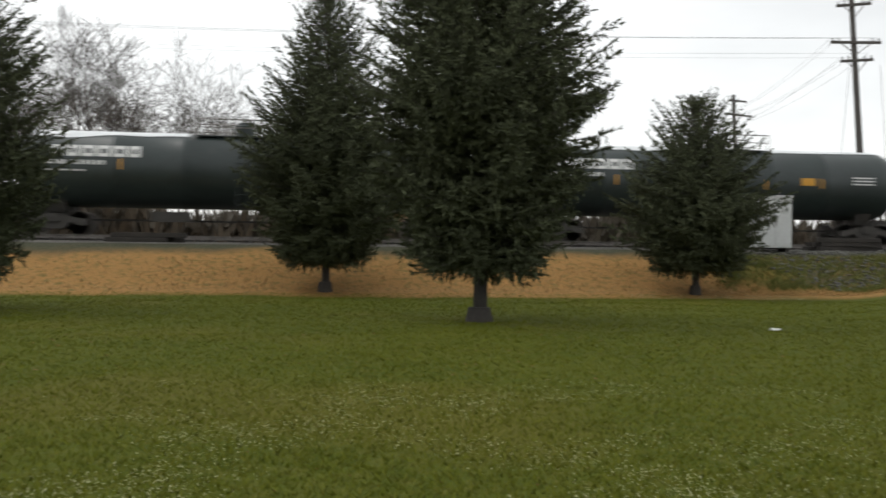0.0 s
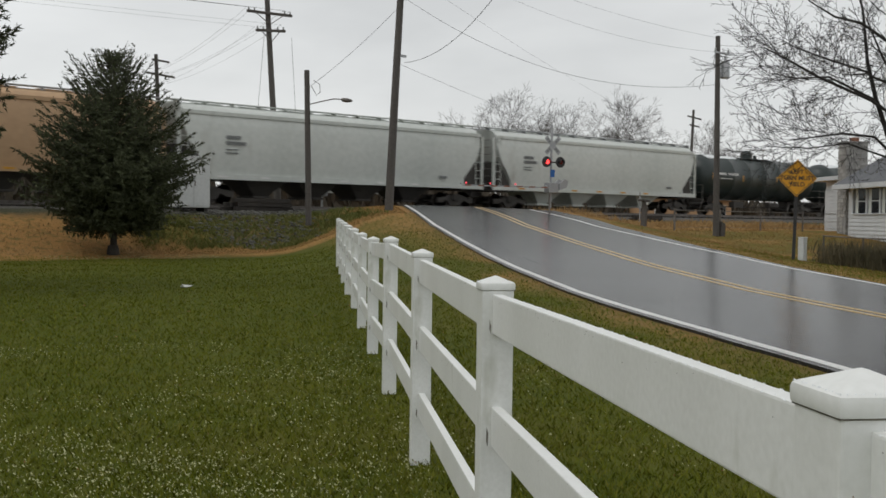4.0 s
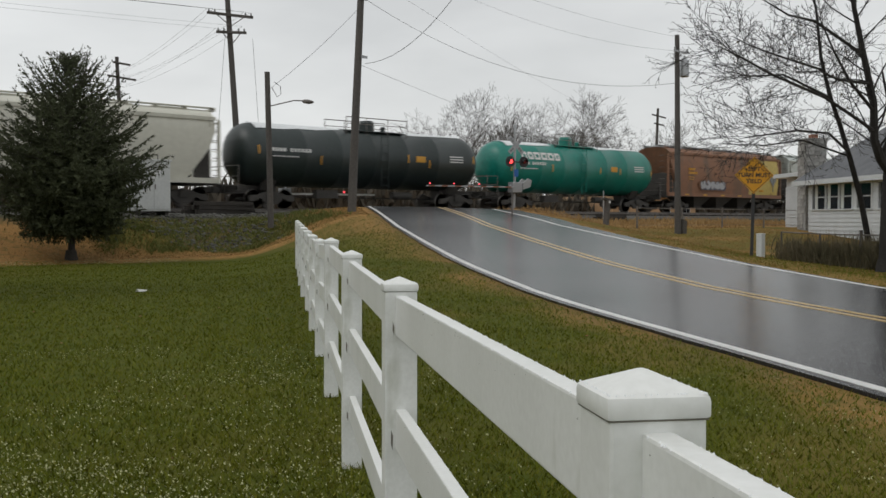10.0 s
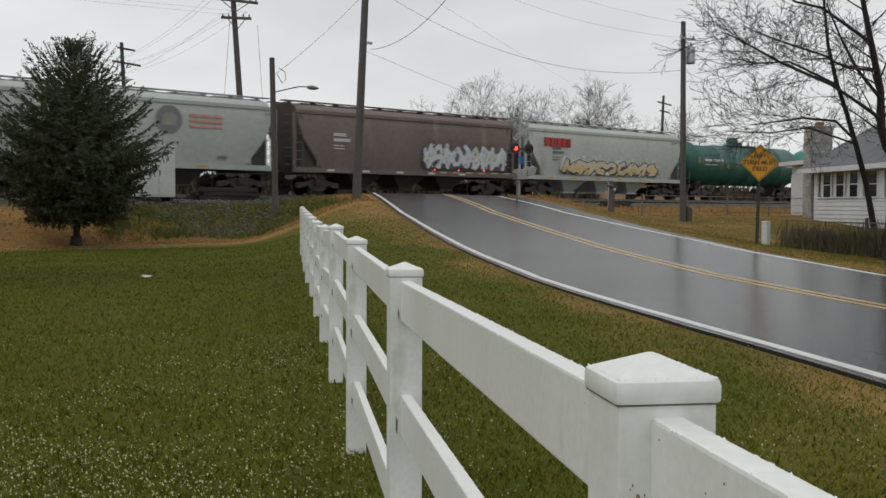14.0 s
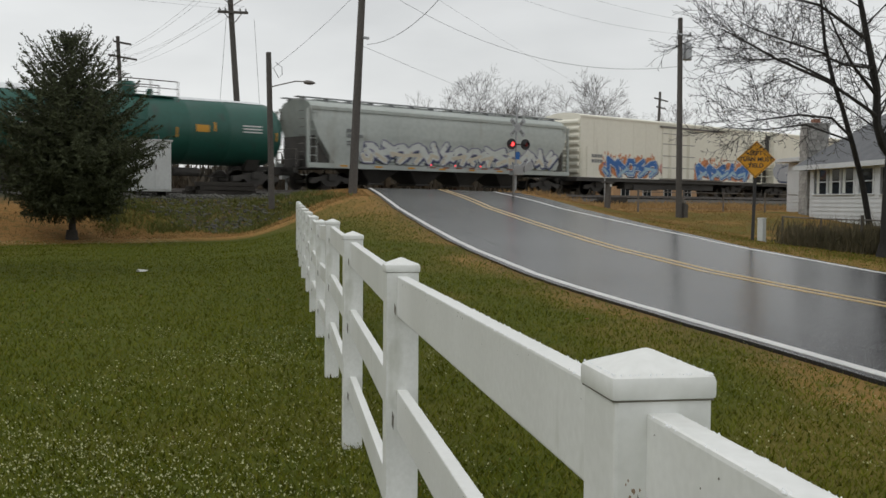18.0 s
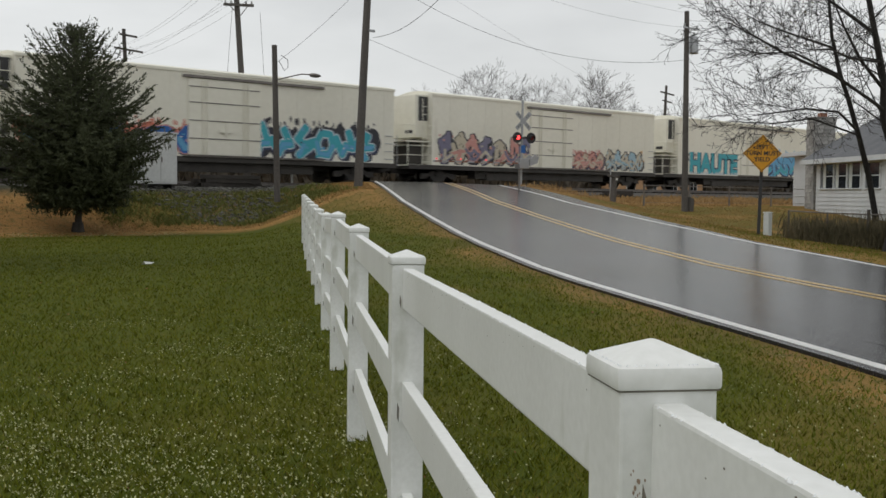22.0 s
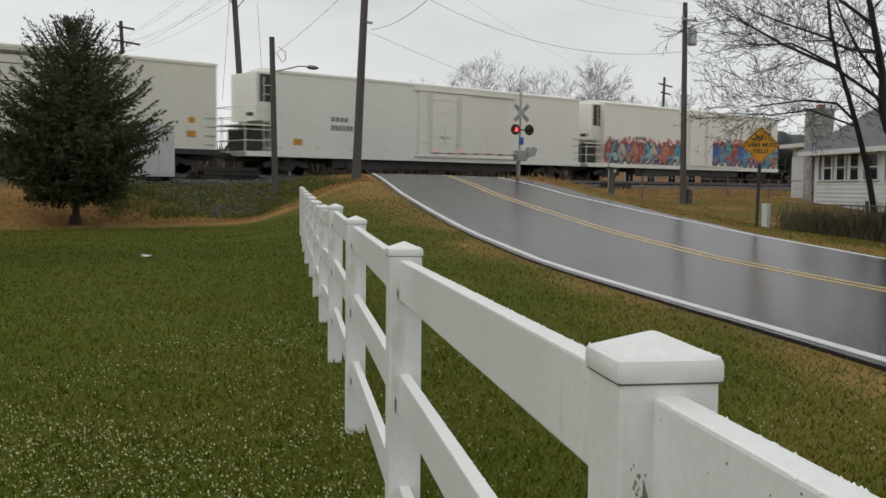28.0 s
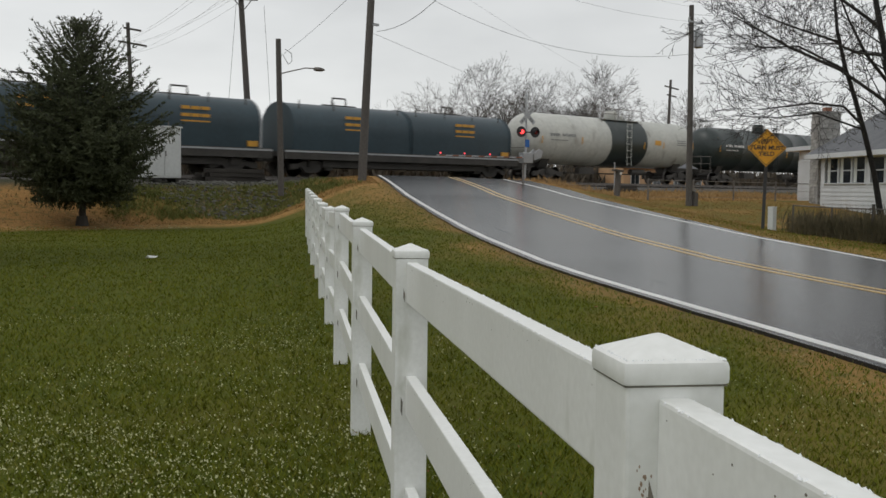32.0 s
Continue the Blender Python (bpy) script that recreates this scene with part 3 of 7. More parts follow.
def graffiti(car, x0, x1, z0, z1, y, fill, edge, back, seed, letters=5):
    """Painted letter-like shapes on a car side: ragged overspray, a dark plate, pale or dark edges, fills in two tones and flecks."""
    rng = random.Random(seed)
    given = letters if isinstance(letters, tuple) else ()
    letters = len(given) or letters
    w, tall = (x1 - x0) / letters, z1 - z0
    cloud, dark, rim, shine = Shape(), Shape(), Shape(), Shape()
    bodies = [Shape() for _ in fill]
    layer = [0.0]

    def blob(s, cx, cz, rx, rz, yy, n=9, jag=0.25):
        pts = [(cx + rx * (1 + rng.uniform(-jag, jag)) * math.cos(2 * math.pi * i / n), max(z0 + 0.01, cz + rz * (1 + rng.uniform(-jag, jag)) * math.sin(2 * math.pi * i / n))) for i in range(n)]
        layer[0] = (layer[0] + 0.00007) % 0.0015
        s.prism(pts, "y", yy - 0.0012 - layer[0], yy)

    def ribbon(s, pts, half, yy):
        """A bent stroke, one convex piece after another."""
        for k in range(len(pts) - 1):
            a, b = Vector(pts[k]), Vector(pts[k + 1])
            if (b - a).length < 0.02:
                continue
            d = (b - a).normalized()
            nn, e = Vector((-d.y, d.x)) * half, d * half
            q = [a - e * 0.9 + nn * 0.7, a - e * 0.2 + nn, b + e * 0.2 + nn, b + e * 0.9 + nn * 0.7, b + e * 0.9 - nn * 0.7, b + e * 0.2 - nn, a - e * 0.2 - nn, a - e * 0.9 - nn * 0.7]
            layer[0] = (layer[0] + 0.00007) % 0.0015
            s.prism([(p.x, max(z0, p.y)) for p in q], "y", yy - 0.001 - layer[0], yy)
    for i in range(letters * 3):
        blob(cloud, x0 + (x1 - x0) * (i + rng.uniform(0.2, 0.8)) / (letters * 3), z0 + rng.uniform(0.30, 0.62) * tall, w * rng.uniform(0.25, 0.48), tall * rng.uniform(0.30, 0.48), y - 0.002, 18, 0.14)
    for i in range(letters * 9):
        blob(cloud, rng.uniform(x0, x1), z0 + tall * rng.uniform(0.75, 1.12), rng.uniform(0.03, 0.09), rng.uniform(0.05, 0.20), y - 0.002, 6, 0.3)
    busy = letters * 1.0 > (x1 - x0) * 1.05 or len(fill) > 2
    for i in range(letters):
        cx, cz, h = x0 + w * (i + 0.5), z0 + tall * rng.uniform(0.44, 0.50), tall * rng.uniform(0.36, 0.44)
        lean, tilt = rng.uniform(0.0, 0.22) * w, rng.uniform(-0.16, 0.16)
        base = i % len(fill) if busy else 0
        t = min(w * rng.uniform(0.13, 0.17), 0.36 if given else 0.24)
        for stroke in ([STROKES[given[i]]] if given else rng.sample(STROKES[:9], 2 if busy else 1)):
            turn, flip = (0.0, 1) if given else (rng.choice((-1, 1)) * rng.uniform(0.35, 0.8), rng.choice((-1, 1)))
            c, q = math.cos(turn), math.sin(turn)
            pts = [(cx + (flip * u * c - v * q) * w * (0.36 if given else 0.42) + lean * v * 0.5, cz + (flip * u * q + v * c) * (h - t) + tilt * u * w * 0.3) for u, v in stroke]
            pts = [(min(x1 - t, max(x0 + t, u)), min(z1 - t, max(z0 + t, v))) for u, v in pts]
            ribbon(dark, [(u + 0.05, v - 0.06) for u, v in pts], t + 0.10, y - 0.005)
            ribbon(rim, pts, t + 0.055, y - 0.0085)
            ribbon(bodies[base], pts, t, y - 0.0115)
            low = [(u, v) for u, v in pts if v < cz + 0.1 * h]
            if len(fill) > 1 and len(low) > 1:
                ribbon(bodies[(base + 1) % len(fill)], low, t * 0.55, y - 0.0140)
        for _ in range(6 if busy else 2):
            blob(rng.choice(bodies), cx + rng.uniform(-0.5, 0.5) * w, cz + h * rng.uniform(-1.0, 1.0), w * rng.uniform(0.03, 0.10), h * rng.uniform(0.04, 0.16), y - 0.0160, 8, 0.3)
        for _ in range(4 if busy else 1):
            blob(dark, cx + rng.uniform(-0.5, 0.5) * w, cz + h * rng.uniform(-0.9, 0.9), w * rng.uniform(0.02, 0.06), h * rng.uniform(0.05, 0.20), y - 0.0180, 6, 0.3)
        for _ in range(2):
            blob(shine, cx + rng.uniform(-0.35, 0.35) * w, cz + h * rng.uniform(-0.8, 0.9), w * rng.uniform(0.015, 0.04), h * rng.uniform(0.03, 0.08), y - 0.0200, 7)
    g = part("graffiti", cloud, back, car, "spray-painted graffiti on the car side")
    part("shadow_plate", dark, G_NAVY if edge is not G_BLACK else G_BLACK, g)
    part("outline", rim, edge, g)
    for b, m in zip(bodies, fill):
        if b.v:
            part("fill", b, m, g)
    part("highlight", shine, WHITE_MARK, g)


def text_mesh(body, size, depth, material, bold=0.004):
    cu = bpy.data.curves.new("words", "FONT")
    cu.body, cu.size, cu.extrude, cu.align_x, cu.align_y = body, size, depth, "CENTER", "CENTER"
    cu.space_line = 1.05
    cu.offset = bold
    ob = bpy.data.objects.new("words", cu)
    scene.collection.objects.link(ob)
    bpy.context.view_layer.update()
    me = bpy.data.meshes.new_from_object(ob.evaluated_get(bpy.context.evaluated_depsgraph_get()))
    bpy.data.objects.remove(ob)
    me.materials.clear()
    me.materials.append(material)
    return me


def sprayed_word(car, word, x0, x1, z0, z1):
    """A readable word in tall spray-painted letters with a dark edge and a pale foot."""
    for name, mt, bold, yy in (("outline", G_NAVY, 0.085, -1.522), ("graffiti", G_TEAL, 0.045, -1.527)):
        me = text_mesh(word, 1.0, 0.001, mt, bold)
        xs, ys = [v.co.x for v in me.vertices], [v.co.y for v in me.vertices]
        k, q = (x1 - x0) / (max(xs) - min(xs)), (z1 - z0) / (max(ys) - min(ys))
        part(name, me, None, car, "teal spray-painted word", at=pose((x0 + x1) / 2, yy, (z0 + z1) / 2, 90, 0, 0) @ Matrix.Diagonal((k, q, 1, 1)) @ Matrix.Translation((-(max(xs) + min(xs)) / 2, -(max(ys) + min(ys)) / 2, 0)))
    rng, foot = random.Random(3), Shape()
    for i in range(26):
        u, r = x0 + (x1 - x0) * (i + rng.random()) / 26, rng.uniform(0.06, 0.13)
        foot.prism([(u - r, z0), (u + r, z0), (u + 0.7 * r, z0 + r), (u, z0 + 1.7 * r), (u - 0.6 * r, z0 + r)], "y", -1.5305 - 0.00005 * i, -1.528)
    part("highlight", foot, G_PALE, car, "pale sprayed foot of the letters")


def tank_car(length, paint, label, top="", frosty_sheen=False, marks=WHITE_MARK, big=False, seed=0, bands=(), radius=1.54):
    """A tank car; its left end stands at 0 and its wheels on 0."""
    rng = random.Random(seed)
    car = thing("tank_car", pose(0, 0, 0), label, "railway car", "train cars")
    zc, a, b, r = 1.0 + radius + 0.10, 0.62, length - 0.62, radius
    dome = [(0.0, 0.25), (0.03, 0.55), (0.12, 0.85), (0.28, 1.13), (0.48, 1.32), (0.75, 1.44), (1.0, 1.48)]
    prof = [(a - 0.12 + u, v * r / 1.5) for u, v in dome] + [(a + 1.15, r)]
    k = 6
    for i in range(1, k):
        x = a + 1.15 + (b - a - 2.3) * i / k
        prof += [(x - 0.05, r), (x - 0.03, r + 0.012), (x + 0.03, r + 0.012), (x + 0.05, r)]
    prof += [(b - 1.15, r)] + [(b + 0.12 - u, v * r / 1.5) for u, v in reversed(dome)]
    part("tank", Shape().lathe(prof, 40, "x", (0, 0, zc)), paint, car, smooth=True)
    s = Shape()
    for u0, u1 in ((0.0, 2.9), (length - 2.9, length)):
        s.box(u0, u1, -0.35, 0.35, 0.72, 1.12)
        s.box(u0 + (0.1 if u0 == 0 else 2.6), u0 + (0.3 if u0 == 0 else 2.8), -1.45, 1.45, 0.85, 1.05)
    parts("stub_sill", s, UNDER, car)
    s = Shape()
    for u in (2.2, length - 2.2):
        arc = [(1.35 * r / 1.5 * math.cos(q), zc + (r + 0.02) * math.sin(q)) for q in np.linspace(math.pi * 1.15, math.pi * 1.85, 9)]
        s.prism(arc + [(0.6, 0.9), (-0.6, 0.9)], "x", u - 0.35, u + 0.35)
    parts("saddle", s, UNDER, car)
    part("brake_gear", Shape().box(length * 0.30, length * 0.38, -0.9, -0.5, 0.55, 0.95).rod((length * 0.6, -0.7, 0.75), (length * 0.68, -0.7, 0.75), 0.2, n=10).rod((3, 0.3, 0.62), (length - 3, 0.3, 0.62), 0.04), UNDER, car)
    for u in (0.16, length - 0.16):
        part("end_handrail", Shape().line([(u, -1.45, 1.05), (u, -1.45, 2.0), (u, 1.45, 2.0), (u, 1.45, 1.05)], 0.022).line([(u, -1.45, 1.5), (u, 1.45, 1.5)], 0.018), STEEL, car)
    # top fittings: a dome, a walkway and its rails
    m = length / 2 + (0.5 if seed % 2 else -0.3)
    zt = zc + r
    part("dome_housing", Shape().lathe([(zt - 0.1, 0.42), (zt + 0.38, 0.42), (zt + 0.42, 0.36), (zt + 0.5, 0.34), (zt + 0.52, 0.1)], 20, "z", (m, 0, 0)), paint, car, smooth=True)
    part("valve", Shape().lathe([(zt - 0.1, 0.14), (zt + 0.22, 0.14), (zt + 0.26, 0.08)], 10, "z", (m + 1.1, 0, 0)), paint, car, smooth=True)
    s = Shape().box(m - 1.9, m + 1.9, -0.85, -0.45, zt - 0.14, zt - 0.10).box(m - 1.9, m + 1.9, 0.45, 0.85, zt - 0.14, zt - 0.10)
    parts("walkway", s, paint, car)
    s = Shape()
    for y in (-0.95, 0.95):
        for u in (m - 2.0, m - 0.7, m + 0.7, m + 2.0):
            s.rod((u, y, zt - 0.35), (u, y, zt + 0.55), 0.024)
        s.rod((m - 2.0, y, zt + 0.55), (m + 2.0, y, zt + 0.55), 0.024)
        s.rod((m - 2.0, y, zt + 0.22), (m + 2.0, y, zt + 0.22), 0.018)
    part("top_railing", s, STEEL, car)
    part("ladder", ladder(m - 0.22, m + 0.22, -r - 0.05, 1.1, zt - 0.3), paint, car)
    # pale sheets tilted to the near side: frosty patches with sky sheen painted in
    if frosty_sheen:
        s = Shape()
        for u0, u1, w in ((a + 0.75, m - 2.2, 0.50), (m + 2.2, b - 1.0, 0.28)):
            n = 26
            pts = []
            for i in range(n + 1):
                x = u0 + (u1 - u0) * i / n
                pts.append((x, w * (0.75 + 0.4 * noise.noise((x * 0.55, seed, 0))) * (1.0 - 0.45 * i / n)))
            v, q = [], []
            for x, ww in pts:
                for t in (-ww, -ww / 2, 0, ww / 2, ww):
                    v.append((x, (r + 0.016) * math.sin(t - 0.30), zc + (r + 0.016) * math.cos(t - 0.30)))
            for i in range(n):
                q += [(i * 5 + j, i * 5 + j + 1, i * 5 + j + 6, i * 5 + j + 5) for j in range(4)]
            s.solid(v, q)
        parts("frost", s, FROST_SHEEN, car, "thin frosty layer with painted sky sheen on the tank top", smooth=True)
    for u0, u1, mt in bands:
        part("band", Shape().lathe([(u0, r + 0.004), (u0 + 0.01, r + 0.016), (u1 - 0.01, r + 0.016), (u1, r + 0.004)], 40, "x", (0, 0, zc)), mt, car, smooth=True)

    def on_tank(x, zz, w, h):
        """A slab that follows the round side."""
        v, q = [], []
        for i in range(5):
            z = zz + h * i / 4 - zc
            y = -math.sqrt(max(0.01, (r + 0.02) ** 2 - z * z))
            v += [(x, y, z + zc), (x + w, y, z + zc)]
        for i in range(4):
            q.append((2 * i, 2 * i + 1, 2 * i + 3, 2 * i + 2))
        return v, q
    s = Shape()
    if big:
        u = a + 1.55
        for w in (0.46, 0.44, 0.50, 0.50, 0.50, 0.44):
            v, q = on_tank(u, zc + 0.42, w, 0.13)
            s.solid(v, q)
            v, q = on_tank(u, zc + 0.74, w, 0.13)
            s.solid(v, q)
            v, q = on_tank(u, zc + 0.42, 0.14, 0.45)
            s.solid(v, q)
            v, q = on_tank(u + w - 0.13, zc + 0.42, 0.13, 0.45)
            s.solid(v, q)
            u += w + 0.1
    for k, w in enumerate((0.16, 0.16, 0.16, 0.16, 0.0, 0.13, 0.13, 0.13, 0.13, 0.13, 0.13)):
        if w:
            s.solid(*on_tank(a + 1.3 + 0.21 * k, zc + 0.10, w, 0.17))
    for k in range(6):
        s.solid(*on_tank(a + 1.35 + 0.25 * k, zc - 0.16, 0.2, 0.06))
    for k in range(3):
        s.solid(*on_tank(b - 2.5, zc + 0.25 - 0.14 * k, 1.0, 0.06))
    part("lettering", s, marks, car, "stencilled lettering as plain bars")
    s = Shape()
    for x in (a + 0.55, a + 4.1, m + 1.6, b - 4.0, b - 0.75):
        s.solid(*on_tank(x, zc - 0.35 + rng.uniform(-0.1, 0.3), 0.09, 0.42))
    s.solid(*on_tank(b - 4.9, zc - 0.1, 0.65, 0.32))
    part("reflector_stripe", s, YELLOW_MARK, car, "yellow reflective stripe")
    truck(car, 2.2)
    truck(car, length - 2.2)
    coupler(car, length)
    return car


def hopper_car(length, paint, label, bays=3, ribs=False, marks=DARK_MARK, brand=None, seed=0, round_side=True, panel=None, tags=None):
    """A covered hopper: sloped ends with cut-away corners, roof walk and hatches, bays under the sill."""
    rng = random.Random(seed)
    car = thing("hopper_car", pose(0, 0, 0), label, "railway car", "train cars")
    zs, ze, zr = 1.30, 4.05, 4.60
    bow = 0.06 if round_side else 0.0
    side = [(-1.42, zs), (-1.46 - bow / 2, 1.9), (-1.48 - bow, 2.7), (-1.46 - bow / 2, 3.5), (-1.40, ze), (-1.12, 4.36), (-0.6, 4.50), (0, 4.53)]
    outline = side + [(-y, z) for y, z in reversed(side[:-1])]
    # the body proper, with end slopes cut below
    s = Shape()
    e = 1.75
    n = len(outline)
    v = []
    for x_low, x_high in ((e, 0.35), (length - e, length - 0.35)):
        for y, z in outline:
            t = min(1.0, max(0.0, (z - zs) / (3.1 - zs)))
            v.append((x_low + (x_high - x_low) * t, y, z))
    q = [(i, (i + 1) % n, n + (i + 1) % n, n + i) for i in range(n)] + [tuple(range(n - 1, -1, -1)), tuple(range(n, 2 * n))]
    s.solid(v, q)
    part("body", s, paint, car, smooth=True)
    parts("side_sill", Shape().box(0.1, length - 0.1, -1.53, -1.40, 1.12, 1.36).box(0.1, length - 0.1, 1.40, 1.53, 1.12, 1.36), paint, car)
    parts("top_chord", Shape().box(0.3, length - 0.3, -1.47, -1.34, 3.98, 4.14).box(0.3, length - 0.3, 1.34, 1.47, 3.98, 4.14), paint, car)
    if ribs:
        s = Shape()
        k = int(length / 1.05)
        for i in range(1, k):
            x = 0.35 + (length - 0.7) * i / k
            z0 = 1.36 if 1.9 < x < length - 1.9 else 2.9
            s.box(x - 0.05, x + 0.05, -1.60, -1.44, z0, 4.0)
            s.box(x - 0.05, x + 0.05, 1.44, 1.60, z0, 4.0)
        parts("side_rib", s, paint, car)
    # end posts, platforms, ladders
    s = Shape()
    for x in (0.14, length - 0.14):
        for y in (-1.42, 1.42):
            s.box(x - 0.06, x + 0.06, y - 0.06, y + 0.06, 1.1, 4.0)
    for x in (1.5, length - 1.5):
        for y in (-1.40, 1.40):
            s.box(x - 0.05, x + 0.05, y - 0.05, y + 0.05, 1.2, 2.4)
    parts("end_post", s, paint, car)
    s = Shape()
    for x0, x1 in ((0.0, 1.7), (length - 1.7, length)):
        s.box(x0, x1, -1.45, 1.45, 1.06, 1.14)
    parts("end_platform", s, UNDER, car)
    for x0 in (0.2, length - 0.62):
        part("ladder", ladder(x0, x0 + 0.42, -1.47, 1.15, 4.1), paint, car)
    s = Shape()
    for x0, x1 in ((0.05, 0.09), (length - 0.09, length - 0.05)):
        for z in np.arange(1.5, 4.0, 0.4):
            s.rod((x0, -1.2, z), (x0, -0.75, z), 0.018)
            s.rod((x0, 0.75, z), (x0, 1.2, z), 0.018)
    part("grab_iron", s, STEEL, car)
    s = Shape()
    for x0, x1 in ((0.25, 1.25), (length - 1.25, length - 0.25)):
        s.box(x0, x1, -0.5, 0.4, 1.2, 1.75)
        s.rod(((x0 + x1) / 2, 0.1, 1.5), ((x0 + x1) / 2, 0.9, 1.5), 0.18, n=10)
    part("brake_gear", s, UNDER, car)
    # roof walk, hatches
    s = Shape()
    for y in (-0.62, 0.62):
        s.box(-0.05, length + 0.05, y - 0.18, y + 0.18, 4.60, 4.64)
    for x in np.arange(0.4, length, 1.4):
        s.box(x - 0.03, x + 0.03, -0.8, 0.8, 4.46, 4.60)
    parts("roof_walk", s, GALV if seed % 2 else paint, car)
    s = Shape()
    k = max(4, int(length / 2.4))
    for i in range(k):
        x = 0.9 + (length - 1.8) * (i + 0.5) / k
        s.box(x - 0.75, x + 0.75, -0.33, 0.33, 4.5, 4.60)
    parts("hatch", s, paint, car, bevel=0.02)
    # bays
    for i in range(bays):
        u = 3.2 + (length - 6.4) * (i + 0.5) / bays
        w = (length - 6.4) / bays * 0.46
        v = [(u - w, -1.3, 1.32), (u + w, -1.3, 1.32), (u + w, 1.3, 1.32), (u - w, 1.3, 1.32), (u - 0.35, -0.7, 0.42), (u + 0.35, -0.7, 0.42), (u + 0.35, 0.7, 0.42), (u - 0.35, 0.7, 0.42)]
        part("hopper_bay", Shape().solid(v, [(3, 2, 1, 0), (4, 5, 6, 7), (0, 1, 5, 4), (1, 2, 6, 5), (2, 3, 7, 6), (3, 0, 4, 7)]).box(u - 0.5, u + 0.5, -0.8, 0.8, 0.34, 0.44), paint if seed % 3 == 0 else UNDER, car)
    # lettering
    yy = -1.50 - bow
    t = Shape()
    for q in (bars(2.4, 3.10, (0.13,) * 4, yy, 0.16, 0.06, 0.03), bars(2.4, 2.84, (0.12,) * 6, yy, 0.16, 0.05, 0.03), bars(2.4, 2.50, (0.3, 0.2), yy + 0.01, 0.05, 0.08, 0.03, 2), bars(length - 3.2, 1.75, (0.2, 0.18), yy + 0.03, 0.14, 0.08, 0.03)):
        t.solid(q.v, q.f)
    part("lettering", t, marks, car, "stencilled lettering as plain bars")
    # solid dark wedges fill the end cutaways, for the bracing and the shadow there
    for sx, ex in ((1, 0.0), (-1, length)):
        part("slope_brace", Shape().prism([(ex + sx * 0.5, 1.16), (ex + sx * 1.62, 1.16), (ex + sx * 0.62, 2.7), (ex + sx * 0.5, 2.7)], "y", -1.32, 1.32), UNDER, car, "dark block standing for bracing and shade under the end slope")
    part("reflector_stripe", bars(2.0, 1.29, [0.45] * int((length - 4) / 2.2), -1.535, 0.09, 1.75), YELLOW_MARK if seed % 2 else WHITE_MARK, car)
    if brand:
        part("painted_emblem", bars(brand[1], 3.62, brand[2], yy, 0.52, 0.10, 0.035), brand[0], car, "painted emblem as plain bars")
    if panel:
        v = []
        for u, y2 in ((panel[0], 0), (panel[1], 0)):
            for y, z in side[:5]:
                v.append((u, y - 0.012, max(z, 1.38)))
        k = 5
        part("painted_panel", Shape().solid(v, [(i, i + 1, k + i + 1, k + i) for i in range(4)]), GOLD_MARK, car, "faded yellow painted panel")
        s = Shape()
        for cx in np.linspace(panel[0] + 0.8, panel[1] - 0.8, 2):
            for sx in (-1, 1):
                s.prism([(cx, 2.0), (cx + sx * 0.45, 2.5), (cx + sx * 0.55, 3.1), (cx + sx * 0.12, 2.7)], "y", yy - 0.03, yy)
            s.box(cx - 0.03, cx + 0.03, yy - 0.03, yy, 1.6, 2.7)
        part("leaf_emblem", s, DARK_MARK, car, "dark leaf shapes on the yellow panel")
    if tags:
        x0, x1, z0, z1, fill, edge, back, k = tags
        graffiti(car, x0, x1, z0, z1, yy - 0.01, fill, edge, back, seed + 50, k)
    truck(car, 1.75)
    truck(car, length - 1.75)
    coupler(car, length)
    return car


